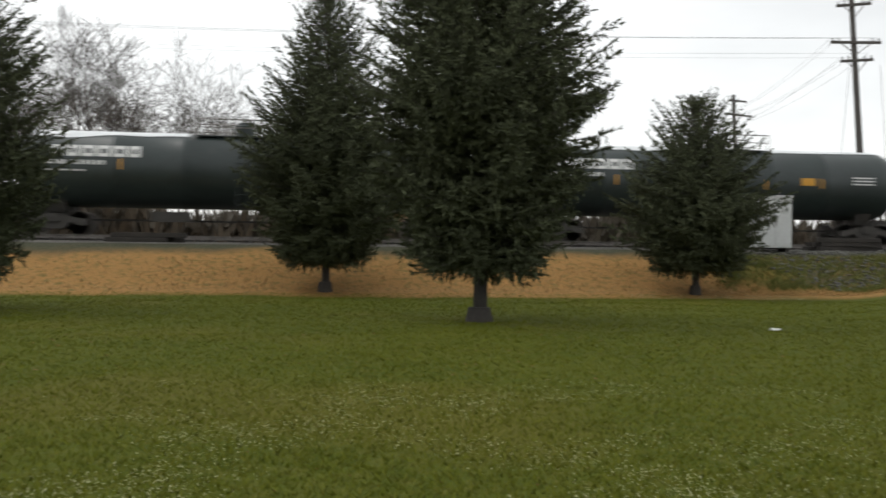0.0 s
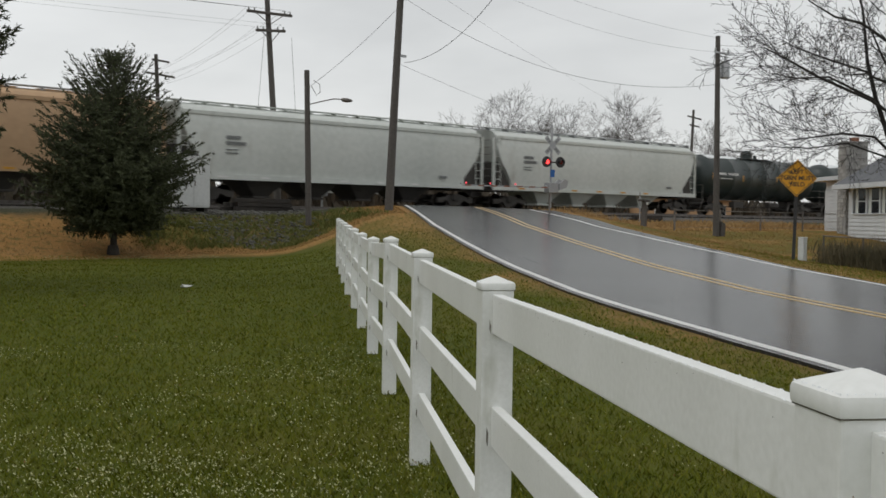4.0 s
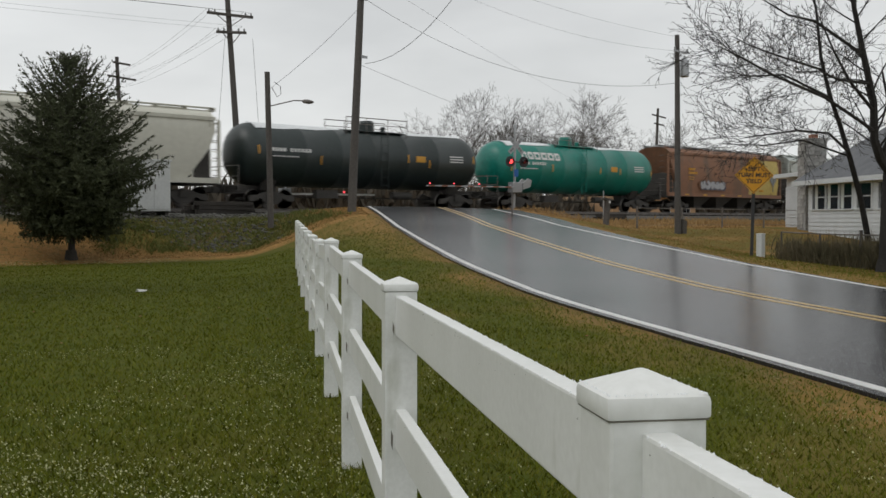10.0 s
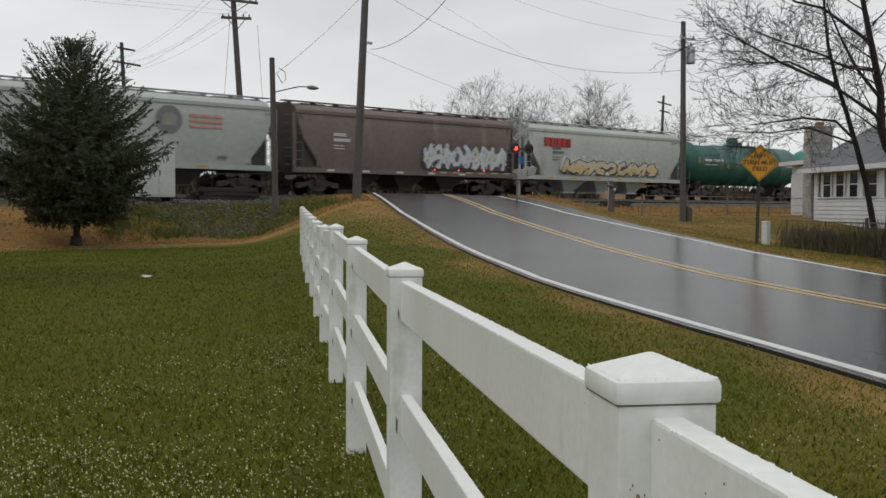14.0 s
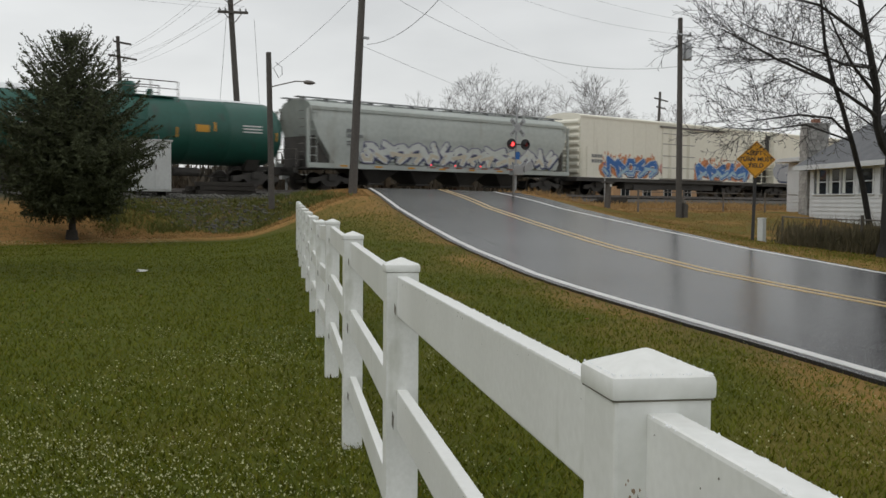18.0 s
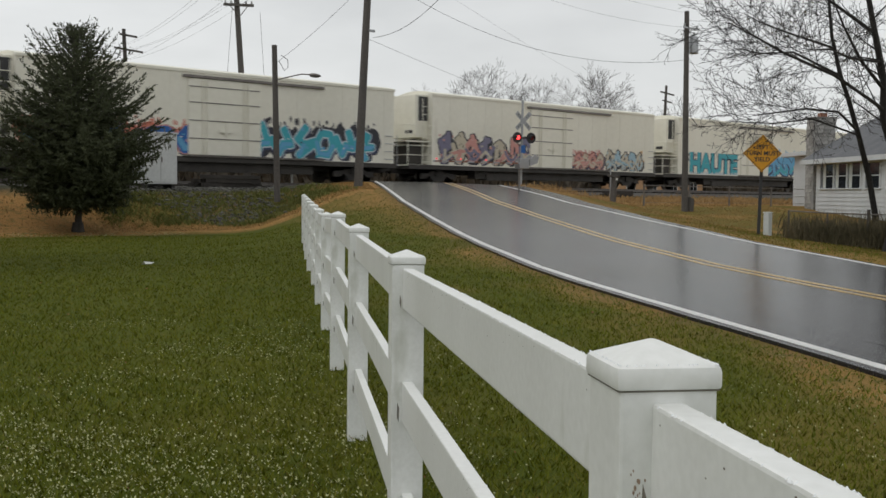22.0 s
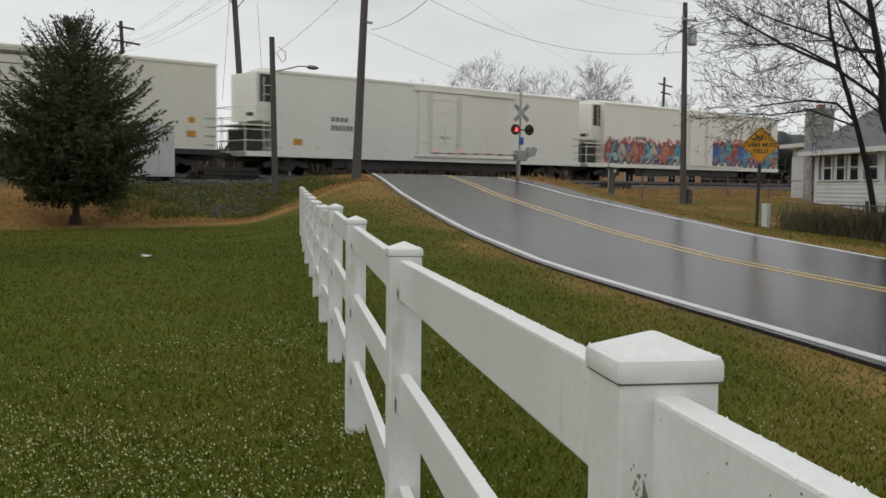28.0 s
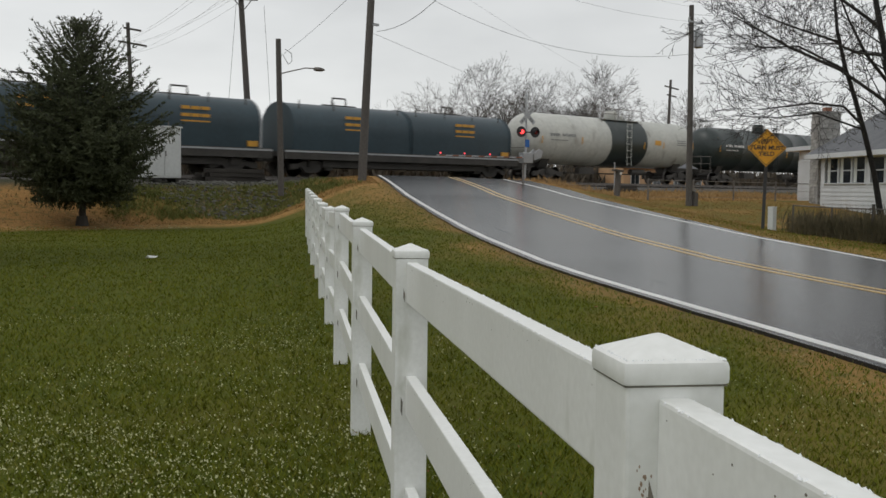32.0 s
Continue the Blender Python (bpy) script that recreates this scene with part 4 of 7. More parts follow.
def reefer_car(length, paint, label, unit=True, seed=0, tags=(), door=True, smooth_white=False):
    """A long insulated boxcar: ribbed or smooth sides, plug door, cooling unit or corrugated end, deep dark sill."""
    car = thing("reefer_car", pose(0, 0, 0), label, "railway car", "train cars")
    x0 = 1.75 if unit else 0.45
    x1 = length - 0.35
    zs, zr = 1.07, 5.0
    prof = [(-1.50, zs), (-1.50, 4.86), (-1.44, 4.96), (-0.7, 5.10), (0, 5.14), (0.7, 5.10), (1.44, 4.96), (1.50, 4.86), (1.50, zs)]
    part("body", Shape().prism(prof, "x", x0, x1), paint, car, bevel=0.0)
    parts("roof_edge", Shape().box(x0 - 0.03, x1 + 0.03, -1.54, -1.46, 4.80, 4.93).box(x0 - 0.03, x1 + 0.03, 1.46, 1.54, 4.80, 4.93), paint, car, bevel=0.015)
    parts("side_sill", Shape().box(0.15, length - 0.15, -1.53, 1.53, 0.86, 1.09), UNDER if not smooth_white else paint, car)
    part("centre_sill", Shape().box(0.0, length, -0.3, 0.3, 0.62, 0.9).box(5.2, length - 5.2, -1.25, -0.6, 0.42, 0.86).box(6.0, 8.6, -1.35, -0.7, 0.35, 0.7), UNDER, car)
    # side seams
    s = Shape()
    if not smooth_white:
        for x in np.arange(x0 + 1.3, x1 - 0.5, 1.32):
            s.box(x - 0.012, x + 0.012, -1.508, -1.49, 1.1, 4.8)
    s.box(x0, x1, -1.515, -1.49, 1.09, 1.16)
    part("panel_seam", s, paint, car)
    # door
    m = length * 0.52
    d = part("plug_door", Shape().box(m - 1.85, m + 1.85, -1.565, -1.49, 1.18, 4.55), paint, car, "wide plug door", bevel=0.02)
    s = Shape()
    for z in (1.9, 2.7, 3.5, 4.2):
        s.box(m - 1.8, m + 1.8, -1.585, -1.56, z - 0.022, z + 0.022)
    part("door_rib", s, STEEL if not smooth_white else paint, d)
    s = Shape()
    for x in (m - 1.15, m - 0.95, m + 0.95, m + 1.15):
        s.rod((x, -1.61, 1.2), (x, -1.61, 4.5), 0.028)
    s.box(m - 0.35, m + 0.35, -1.63, -1.57, 2.2, 2.3).rod((m, -1.64, 2.0), (m, -1.64, 2.6), 0.03)
    part("lock_rod", s, paint, d)
    part("door_track", Shape().box(m - 2.1, m + 5.4, -1.62, -1.50, 4.58, 4.70).box(m - 2.1, m + 5.4, -1.62, -1.50, 1.10, 1.17), STEEL if not smooth_white else paint, car)
    if unit:
        u = part("cooling_unit", Shape().box(x0 - 0.85, x0, -1.15, 1.15, 2.55, 4.85), paint, car, "cooling unit on the car end", bevel=0.04)
        part("side_screen", Shape().box(x0 - 0.66, x0 - 0.04, -1.175, -1.145, 3.45, 4.74), SIGNAL_BLACK, u, "dark side screen")
        part("vent", Shape().box(x0 - 0.87, x0 - 0.84, -0.9, -0.3, 2.75, 2.95), SIGNAL_BLACK, u)
        s = Shape().box(0.1, x0, -1.48, 1.48, 1.02, 1.10).box(0.1, x0, -1.3, 1.3, 2.3, 2.36)
        part("end_platform", s, paint, car)
        part("fuel_tank", Shape().box(0.6, x0 - 0.25, -1.0, 1.0, 1.15, 2.2), UNDER, car, bevel=0.05)
        s = Shape()
        for x in (0.16, x0 - 0.12):
            for y in (-1.42, 1.42):
                s.rod((x, y, 1.05), (x, y, 3.2), 0.028)
        for z in (1.6, 2.1, 2.7, 3.2):
            s.rod((0.16, -1.42, z), (x0, -1.42, z), 0.022)
            s.rod((0.16, 1.42, z), (x0, 1.42, z), 0.022)
            s.rod((0.16, -1.42, z), (0.16, 1.42, z), 0.022)
        part("end_railing", s, paint, car)
        part("ladder", ladder(x0 - 0.62, x0 - 0.16, -1.47, 1.1, 4.6), paint, car)
    else:
        s = Shape()
        for z in np.arange(1.3, 4.7, 0.44):
            s.prism([(x0 - 0.14, z + 0.08), (x0 - 0.14, z + 0.2), (x0, z + 0.32), (x0, z - 0.04)], "y", -1.42, 1.42)
        parts("corrugation", s, paint, car)
        part("ladder", ladder(x0 + 0.08, x0 + 0.55, -1.56, 1.1, 3.0), paint, car)
    s = Shape()
    for z in np.arange(1.3, 2.9, 0.4):
        s.rod((x1 + 0.03, -1.45, z), (x1 + 0.03, -0.9, z), 0.02)
        s.rod((x1 - 0.6, -1.55, z), (x1 - 0.1, -1.55, z), 0.02)
    s.rod((length - 0.05, -1.4, 1.05), (length - 0.05, -1.4, 2.6), 0.025).rod((length - 0.05, 1.4, 1.05), (length - 0.05, 1.4, 2.6), 0.025)
    s.box(x1, length, -1.48, 1.48, 0.98, 1.06)
    part("end_grab_iron", s, GALV, car)
    if smooth_white:
        t = bars(x0 + 3.2, 2.9, (0.2, 0.2, 0.2, 0.2), -1.505, 0.22, 0.07, 0.008)
        t2 = bars(x0 + 3.2, 2.5, (0.17, 0.17, 0.17, 0.17, 0.17, 0.17), -1.505, 0.26, 0.06, 0.008)
        t.solid(t2.v, t2.f)
        part("lettering", t, DARK_MARK, car, "stencilled lettering as plain bars")
        part("reflector_stripe", bars(x0 + 0.2, 1.34, [0.1] * 9, -1.52, 0.05, 2.0).solid(*(lambda q: (q.v, q.f))(bars(x0 + 1.0, 1.75, (0.5,), -1.505, 0.3))), YELLOW_MARK, car)
    else:
        part("lettering", bars(x0 + 1.1, 2.55, (0.2, 0.2, 0.2, 0.2), -1.512, 0.2, 0.07, 0.008, 2, 0.12), DARK_MARK, car, "stencilled lettering as plain bars")
        part("data_panel", bars(x1 - 1.5, 1.9, (0.45,), -1.512, 0.28).solid(*(lambda q: (q.v, q.f))(bars(x1 - 1.4, 2.5, (0.3,), -1.512, 0.25))), YELLOW_MARK, car)
    for i, (a, b, z0, z1, fill, edge, back, k) in enumerate(tags):
        graffiti(car, a, b, z0, z1, -1.515, fill, edge, back, seed * 7 + i, k)
    truck(car, 2.6)
    truck(car, length - 2.6)
    coupler(car, length)
    return car


def coil_car(length, label, striped, seed=0):
    """A steel coil car with two round-topped blue hoods."""
    car = thing("coil_car", pose(0, 0, 0), label, "railway car", "train cars")
    part("deck", Shape().box(0.2, length - 0.2, -1.45, 1.45, 1.0, 1.22).box(0.2, length - 0.2, -1.53, -1.42, 0.85, 1.3).box(0.2, length - 0.2, 1.42, 1.53, 0.85, 1.3).box(2.6, length - 2.6, -1.2, 1.2, 0.5, 1.0), UNDER, car)
    part("deck_edge", Shape().box(0.2, length - 0.2, -1.56, -1.53, 1.18, 1.26), GALV, car)
    half = (length - 1.5) / 2
    for k in range(2):
        a = 0.72 + k * (half + 0.06)
        b = a + half
        arc = [(-1.42, 1.24), (-1.45, 2.2)] + [(1.45 * math.cos(t), 2.5 + 1.15 * math.sin(t)) for t in np.linspace(math.pi, 0, 15)] + [(1.45, 2.2), (1.42, 1.24)]
        h = part("hood", Shape().prism(arc, "x", a, b), COIL_BLUE, car, "dark blue curved steel hood", smooth=True)
        rib = Shape()
        for u in (a, b - 0.10):
            rib.prism([(y * 1.025, 2.5 + (z - 2.5) * 1.03 if z > 2.2 else z) for y, z in arc], "x", u, u + 0.10)
        parts("hood_rim", rib, COIL_BLUE if not striped else GALV, h)
        if striped:
            st = Shape()
            for u in ((a + 0.25, a + 0.85) if k == 0 else (b - 0.8, b - 0.3),) if k == 0 else ((a - 0.0, a + 0.0),):
                if u[1] > u[0]:
                    st.prism([(y * 1.008, 2.5 + (z - 2.5) * 1.008) for y, z in arc], "x", *u)
            if k == 0:
                st.prism([(y * 1.008, 2.5 + (z - 2.5) * 1.008) for y, z in arc], "x", b - 0.7, b - 0.2)
                part("hood_stripe", st, YELLOW_MARK, h, "yellow painted stripe")
        e = bars((a + b) / 2 - 0.6, 3.05, (0.42, 0.42, 0.42), -1.455, 0.14, 0.06, 0.012)
        e2 = bars((a + b) / 2 - 0.6, 2.72, (0.42, 0.42, 0.42), -1.46, 0.14, 0.06, 0.012)
        e3 = bars((a + b) / 2 - 0.6, 2.42, (1.38,), -1.462, 0.06, 0.06, 0.012)
        e.solid(e2.v, e2.f).solid(e3.v, e3.f)
        part("emblem", e, YELLOW_MARK, h, "yellow emblem as plain bars")
        u = (a + b) / 2
        part("lifting_bracket", Shape().line([(u - 0.45, 0, 3.6), (u - 0.4, 0, 4.05), (u + 0.4, 0, 4.05), (u + 0.45, 0, 3.6)], 0.05).box(u - 1.0, u + 1.0, -0.1, 0.1, 3.62, 3.70), UNDER, h)
        rp = Shape()
        for u in np.linspace(a + 0.6, b - 0.6, 4):
            rp.rod((u, -1.0, 3.2), (u, -1.0, 3.75), 0.03)
        part("hood_pin", rp, UNDER, h)
    part("end_panel", bars(length - 1.5, 1.62, (0.55,), -1.475, 0.26, 0.1, 0.03), YELLOW_MARK, car, "small yellow panel")
    truck(car, 2.0)
    truck(car, length - 2.0)
    coupler(car, length)
    return car


G_BLUE = flat("blue_spray_paint", (0.02, 0.13, 0.42))
G_TEAL = flat("teal_spray_paint", (0.05, 0.40, 0.48))
G_SILVER = flat("silver_spray_paint", (0.38, 0.39, 0.42))
G_BLACK = flat("black_spray_paint", (0.03, 0.03, 0.04))
G_NAVY = flat("navy_spray_paint", (0.035, 0.05, 0.11))
G_ORANGE = flat("orange_spray_paint", (0.60, 0.22, 0.08))
G_PINK = flat("faded_pink_spray_paint", (0.62, 0.30, 0.26))
G_RED = flat("red_spray_paint", (0.48, 0.09, 0.05))
G_PURPLE = flat("grey_purple_spray_paint", (0.20, 0.19, 0.28))
G_LIGHT = flat("pale_blue_spray_paint", (0.35, 0.52, 0.62))
G_PALE = flat("pale_outline_spray_paint", (0.60, 0.66, 0.70))
G_SKY = flat("sky_blue_spray_paint", (0.12, 0.38, 0.62))
G_CORAL = flat("coral_spray_paint", (0.66, 0.20, 0.13))
G_BROWN = flat("red_brown_spray_paint", (0.22, 0.06, 0.035))
G_STRAW = flat("straw_yellow_spray_paint", (0.62, 0.44, 0.12))
G_CREAM = flat("cream_spray_paint", (0.58, 0.52, 0.40))

TRAIN = []


def couple(start, car):
    TRAIN.append((start, car))


def build_train():
    couple(-33.0, tank_car(19.2, TANK_BLACK, "black tank car with white lettering, wet", big=True, seed=1))
    couple(-13.0, tank_car(19.6, TANK_BLACK, "black tank car with white lettering, wet", big=True, frosty_sheen=True, seed=2))
    couple(7.2, tank_car(18.6, TANK_BLACK, "black tank car with white lettering and top railing, wet", big=True, frosty_sheen=True, seed=3))
    couple(26.4, tank_car(18.3, TANK_BLACK, "black tank car with white lettering and a frosty painted sheen on top", big=True, frosty_sheen=True, seed=4))
    couple(45.3, tank_car(19.9, TANK_BLACK, "black tank car with yellow panel, wet", seed=5))
    couple(65.7, hopper_car(19.4, HOP_RED, "oxide red ribbed covered hopper car", 3, True, WHITE_MARK, seed=6, round_side=False))
    couple(85.7, hopper_car(11.0, HOP_TAN, "short tan covered hopper car", 2, seed=7))
    couple(97.1, hopper_car(18.1, HOP_GREY, "pale grey covered hopper car with smooth sides", 4, seed=8))
    couple(115.8, hopper_car(18.6, HOP_GREY, "pale grey covered hopper car with smooth sides", 4, seed=9))
    couple(135.0, tank_car(15.3, TANK_BLACK, "black tank car with a white frosty painted sheen on top", frosty_sheen=True, seed=10))
    couple(150.8, tank_car(15.6, TANK_BLACK, "black tank car with a white frosty painted sheen on top", frosty_sheen=True, seed=11))
    couple(166.8, hopper_car(18.4, HOP_CREAM, "cream-grey covered hopper car", 4, seed=12))
    couple(185.7, tank_car(14.8, TANK_BLACK, "black tank car with a frosty painted sheen on top and yellow stripes", frosty_sheen=True, seed=13))
    couple(201.0, hopper_car(18.6, HOP_CREAM, "cream-grey covered hopper car", 4, seed=14))
    couple(220.3, tank_car(16.4, TANK_BLACK, "black tank car with a frosty painted sheen near its end and top railing", frosty_sheen=True, seed=15))
    couple(237.2, tank_car(15.8, TANK_GREEN, "teal green tank car with large white lettering", frosty_sheen=True, big=True, seed=16))
    couple(253.6, hopper_car(14.8, HOP_RUST, "rusty orange covered hopper car with a yellow end panel", 3, seed=17, panel=(10.2, 14.2), tags=(3.8, 6.8, 1.6, 2.3, (G_SILVER,), HOP_BROWN, HOP_RUST, 5), marks=YELLOW_MARK))
    couple(269.4, hopper_car(15.9, HOP_DULL, "pale grey covered hopper car with red lettering and graffiti", 3, seed=18, brand=(RED_MARK, 1.7, (0.4, 0.35, 0.12, 0.4, 0.3, 0.12, 0.12)), tags=(3.2, 8.0, 1.45, 2.3, (HOP_GREY,), G_BLACK, HOP_DULL, 7)))
    k_car = hopper_car(15.0, HOP_DULL, "weathered grey covered hopper car with a round emblem", 3, seed=19)
    part("round_emblem", Shape().lathe([(-0.02, 0.5), (-0.02, 0.62), (0.02, 0.62), (0.02, 0.5)], 28, "y", (9.4, -1.56, 3.25)), DARK_MARK, k_car, "dark ring emblem")
    part("emblem_figure", Shape().prism([(9.1, 3.0), (9.7, 3.0), (9.75, 3.4), (9.4, 3.6), (9.05, 3.4)], "y", -1.58, -1.54), G_CREAM, k_car)
    part("red_bars", bars(10.4, 3.55, (0.4, 0.55, 0.45), -1.55, 0.12, 0.1, 0.02, 3, 0.12), G_PINK, k_car, "faded red lettering as plain bars")
    couple(286.2, k_car)
    couple(302.0, hopper_car(15.2, HOP_BROWN, "weathered brown covered hopper car with white graffiti", 3, seed=20, marks=WHITE_MARK, tags=(8.2, 14.4, 1.5, 2.9, (G_PALE, HOP_GREY), HOP_BROWN, HOP_BROWN, 9)))
    couple(318.0, hopper_car(15.7, HOP_DULL, "pale grey covered hopper car with dull red lettering and graffiti", 3, seed=21, brand=(RED_MARK, 1.7, (0.35, 0.3, 0.12, 0.35, 0.3, 0.12, 0.12)), tags=(3.2, 12.6, 1.45, 2.5, (G_CREAM, G_STRAW), G_BLACK, HOP_GREY, 9)))
    couple(334.3, tank_car(15.8, TANK_GREEN_DARK, "dark green tank car with a frosty painted sheen on top", frosty_sheen=True, seed=22))
    couple(350.9, tank_car(14.6, TANK_GREEN, "teal green tank car with large white lettering", frosty_sheen=True, big=True, seed=23))
    couple(365.9, tank_car(15.6, TANK_GREEN_DARK, "dark green tank car with a frosty painted sheen near its end", frosty_sheen=True, seed=24))
    couple(381.9, hopper_car(19.3, HOP_DULL, "dirty pale grey covered hopper car with graffiti along the sill", 4, seed=25, tags=(3.2, 18.0, 1.4, 2.7, (HOP_GREY, G_CREAM), G_PURPLE, HOP_DULL, 14)))
    couple(401.7, reefer_car(20.5, REEFER, "cream insulated boxcar with blue graffiti on orange", False, 26, [(2.6, 8.3, 1.12, 2.55, (G_BLUE, G_LIGHT), G_PALE, G_ORANGE, 5), (8.8, 12.3, 1.12, 2.4, (G_RED, G_CREAM), G_BROWN, G_PINK, 3), (12.6, 19.5, 1.12, 2.5, (G_BLUE, G_LIGHT), G_PALE, G_ORANGE, 5)]))
    couple(423.0, reefer_car(21.4, REEFER, "cream insulated boxcar with silver block graffiti", True, 27, [(2.0, 19.6, 1.12, 2.75, (G_SILVER,), G_NAVY, G_SILVER, (4, 9, 10, 11, 12))]))
    couple(445.0, reefer_car(21.2, REEFER, "cream insulated boxcar with blue and teal graffiti", True, 28, [(2.0, 10.2, 1.12, 2.6, (G_BLUE, G_SKY), G_PINK, G_CORAL, 5), (12.2, 19.6, 1.12, 2.85, (G_TEAL, G_SKY), G_PALE, G_BLACK, 6)]))
    couple(466.7, reefer_car(21.5, REEFER, "cream insulated boxcar with faded multicoloured graffiti", True, 29, [(2.2, 10.4, 1.15, 2.95, (G_PURPLE, G_CREAM, G_PINK), G_BLACK, REEFER, 8), (11.8, 16.0, 1.15, 2.25, (G_PINK, G_CREAM), G_BROWN, G_PINK, 6), (16.2, 20.0, 1.15, 2.5, (G_CREAM, G_LIGHT), G_BLACK, REEFER, 5)]))
    haute = reefer_car(21.6, REEFER, "cream insulated boxcar with teal graffiti", True, 30, [(12.1, 20.5, 1.12, 2.95, (G_SKY, G_TEAL), G_NAVY, G_SKY, 6)])
    sprayed_word(haute, "HAUTE", 3.1, 9.0, 1.15, 2.65)
    couple(488.8, haute)
    couple(510.9, reefer_car(20.4, REEFER, "cream insulated boxcar with dark graffiti along its length", True, 31, [(1.9, 7.0, 1.15, 2.8, (G_SILVER, G_NAVY), G_BLACK, G_CORAL, 7), (7.3, 12.0, 1.15, 2.9, (G_PURPLE, G_NAVY, G_CREAM), G_BLACK, G_PINK, 7), (12.4, 19.6, 1.15, 2.75, (G_NAVY, G_SILVER), G_BLACK, REEFER, 8)]))
    couple(532.2, reefer_car(20.6, REEFER, "cream boxcar with corrugated end and dark graffiti", False, 32, [(1.8, 8.9, 1.15, 2.6, (G_LIGHT, G_SILVER), G_NAVY, G_SILVER, 8), (11.8, 16.2, 1.12, 2.5, (G_PURPLE,), G_NAVY, G_PURPLE, 4)]))
    couple(553.7, reefer_car(20.7, REEFER, "cream boxcar with corrugated end and teal graffiti", False, 33, [(3.0, 6.6, 1.2, 2.4, (G_LIGHT,), G_PURPLE, REEFER, 4)]))
    couple(575.4, reefer_car(23.8, REEFER_WHITE, "clean white insulated boxcar with smooth sides", True, 34, smooth_white=True))
    couple(599.5, reefer_car(22.6, REEFER_WHITE, "white insulated boxcar with multicoloured graffiti along the sill", True, 35, [(1.9, 9.8, 1.1, 2.6, (G_RED, G_TEAL, G_CREAM, G_PURPLE, G_ORANGE), G_NAVY, G_RED, 12), (10.0, 12.0, 1.1, 1.9, (G_TEAL, G_CREAM), G_NAVY, G_ORANGE, 4), (12.2, 22.0, 1.1, 2.95, (G_TEAL, G_RED, G_BLUE, G_PURPLE), G_NAVY, G_RED, 13)], smooth_white=True))
    couple(622.9, tank_car(17.0, TANK_BLACK, "black tank car with a frosty painted sheen near its end and top railing", frosty_sheen=True, seed=36))
    couple(640.3, coil_car(15.4, "blue steel coil car with yellow stripes and two hoods", True))
    couple(656.0, coil_car(16.1, "blue steel coil car with two hoods", False))
    couple(672.7, tank_car(17.5, TANK_WHITE, "dirty white tank car with a black middle band", seed=39, bands=((7.6, 11.2, TANK_BLACK),), marks=DARK_MARK))
    couple(691.0, tank_car(17.5, TANK_BLACK, "black tank car, wet", seed=40))
    couple(709.0, tank_car(17.5, TANK_BLACK, "black tank car, wet", seed=41))


build_train()


# ---------------------------------------------------------------- fence
FENCE = radians(57.43)
FX, FY = math.cos(FENCE), math.sin(FENCE)


def post_z(i):
    """Height of the top of post i."""
    return ramp(i, [-2, 1, 2, 3, 4, 5, 6, 8, 11], [1.31, 1.28, 1.25, 1.27, 1.30, 1.25, 1.26, 1.32, 1.43])


SLEET = surface("wet_sleet_grains", (0.74, 0.76, 0.77), (0.86, 0.87, 0.88), 0.35, grain=80, broad=6, bump=0.1, dist=0.002)


def grains(rng, spots):
    """Half-melted sleet grains: low uneven domes on the given spots (x, y, z, size)."""
    s = Shape()
    for x, y, z, r in spots:
        a = rng.uniform(0, 1.2)
        ring = [(x + r * rng.uniform(0.8, 1.3) * math.cos(a + 1.047 * i), y + r * rng.uniform(0.8, 1.3) * math.sin(a + 1.047 * i), z - 0.001) for i in range(6)]
        s.solid(ring + [(x + r * rng.uniform(-0.3, 0.3), y + r * rng.uniform(-0.3, 0.3), z + r * rng.uniform(0.7, 1.2))], [(i, (i + 1) % 6, 6) for i in range(6)])
    return s


RUST_STAIN = surface("brown_rust_stain", (0.16, 0.10, 0.06), (0.36, 0.27, 0.19), 0.9, grain=60, broad=9)


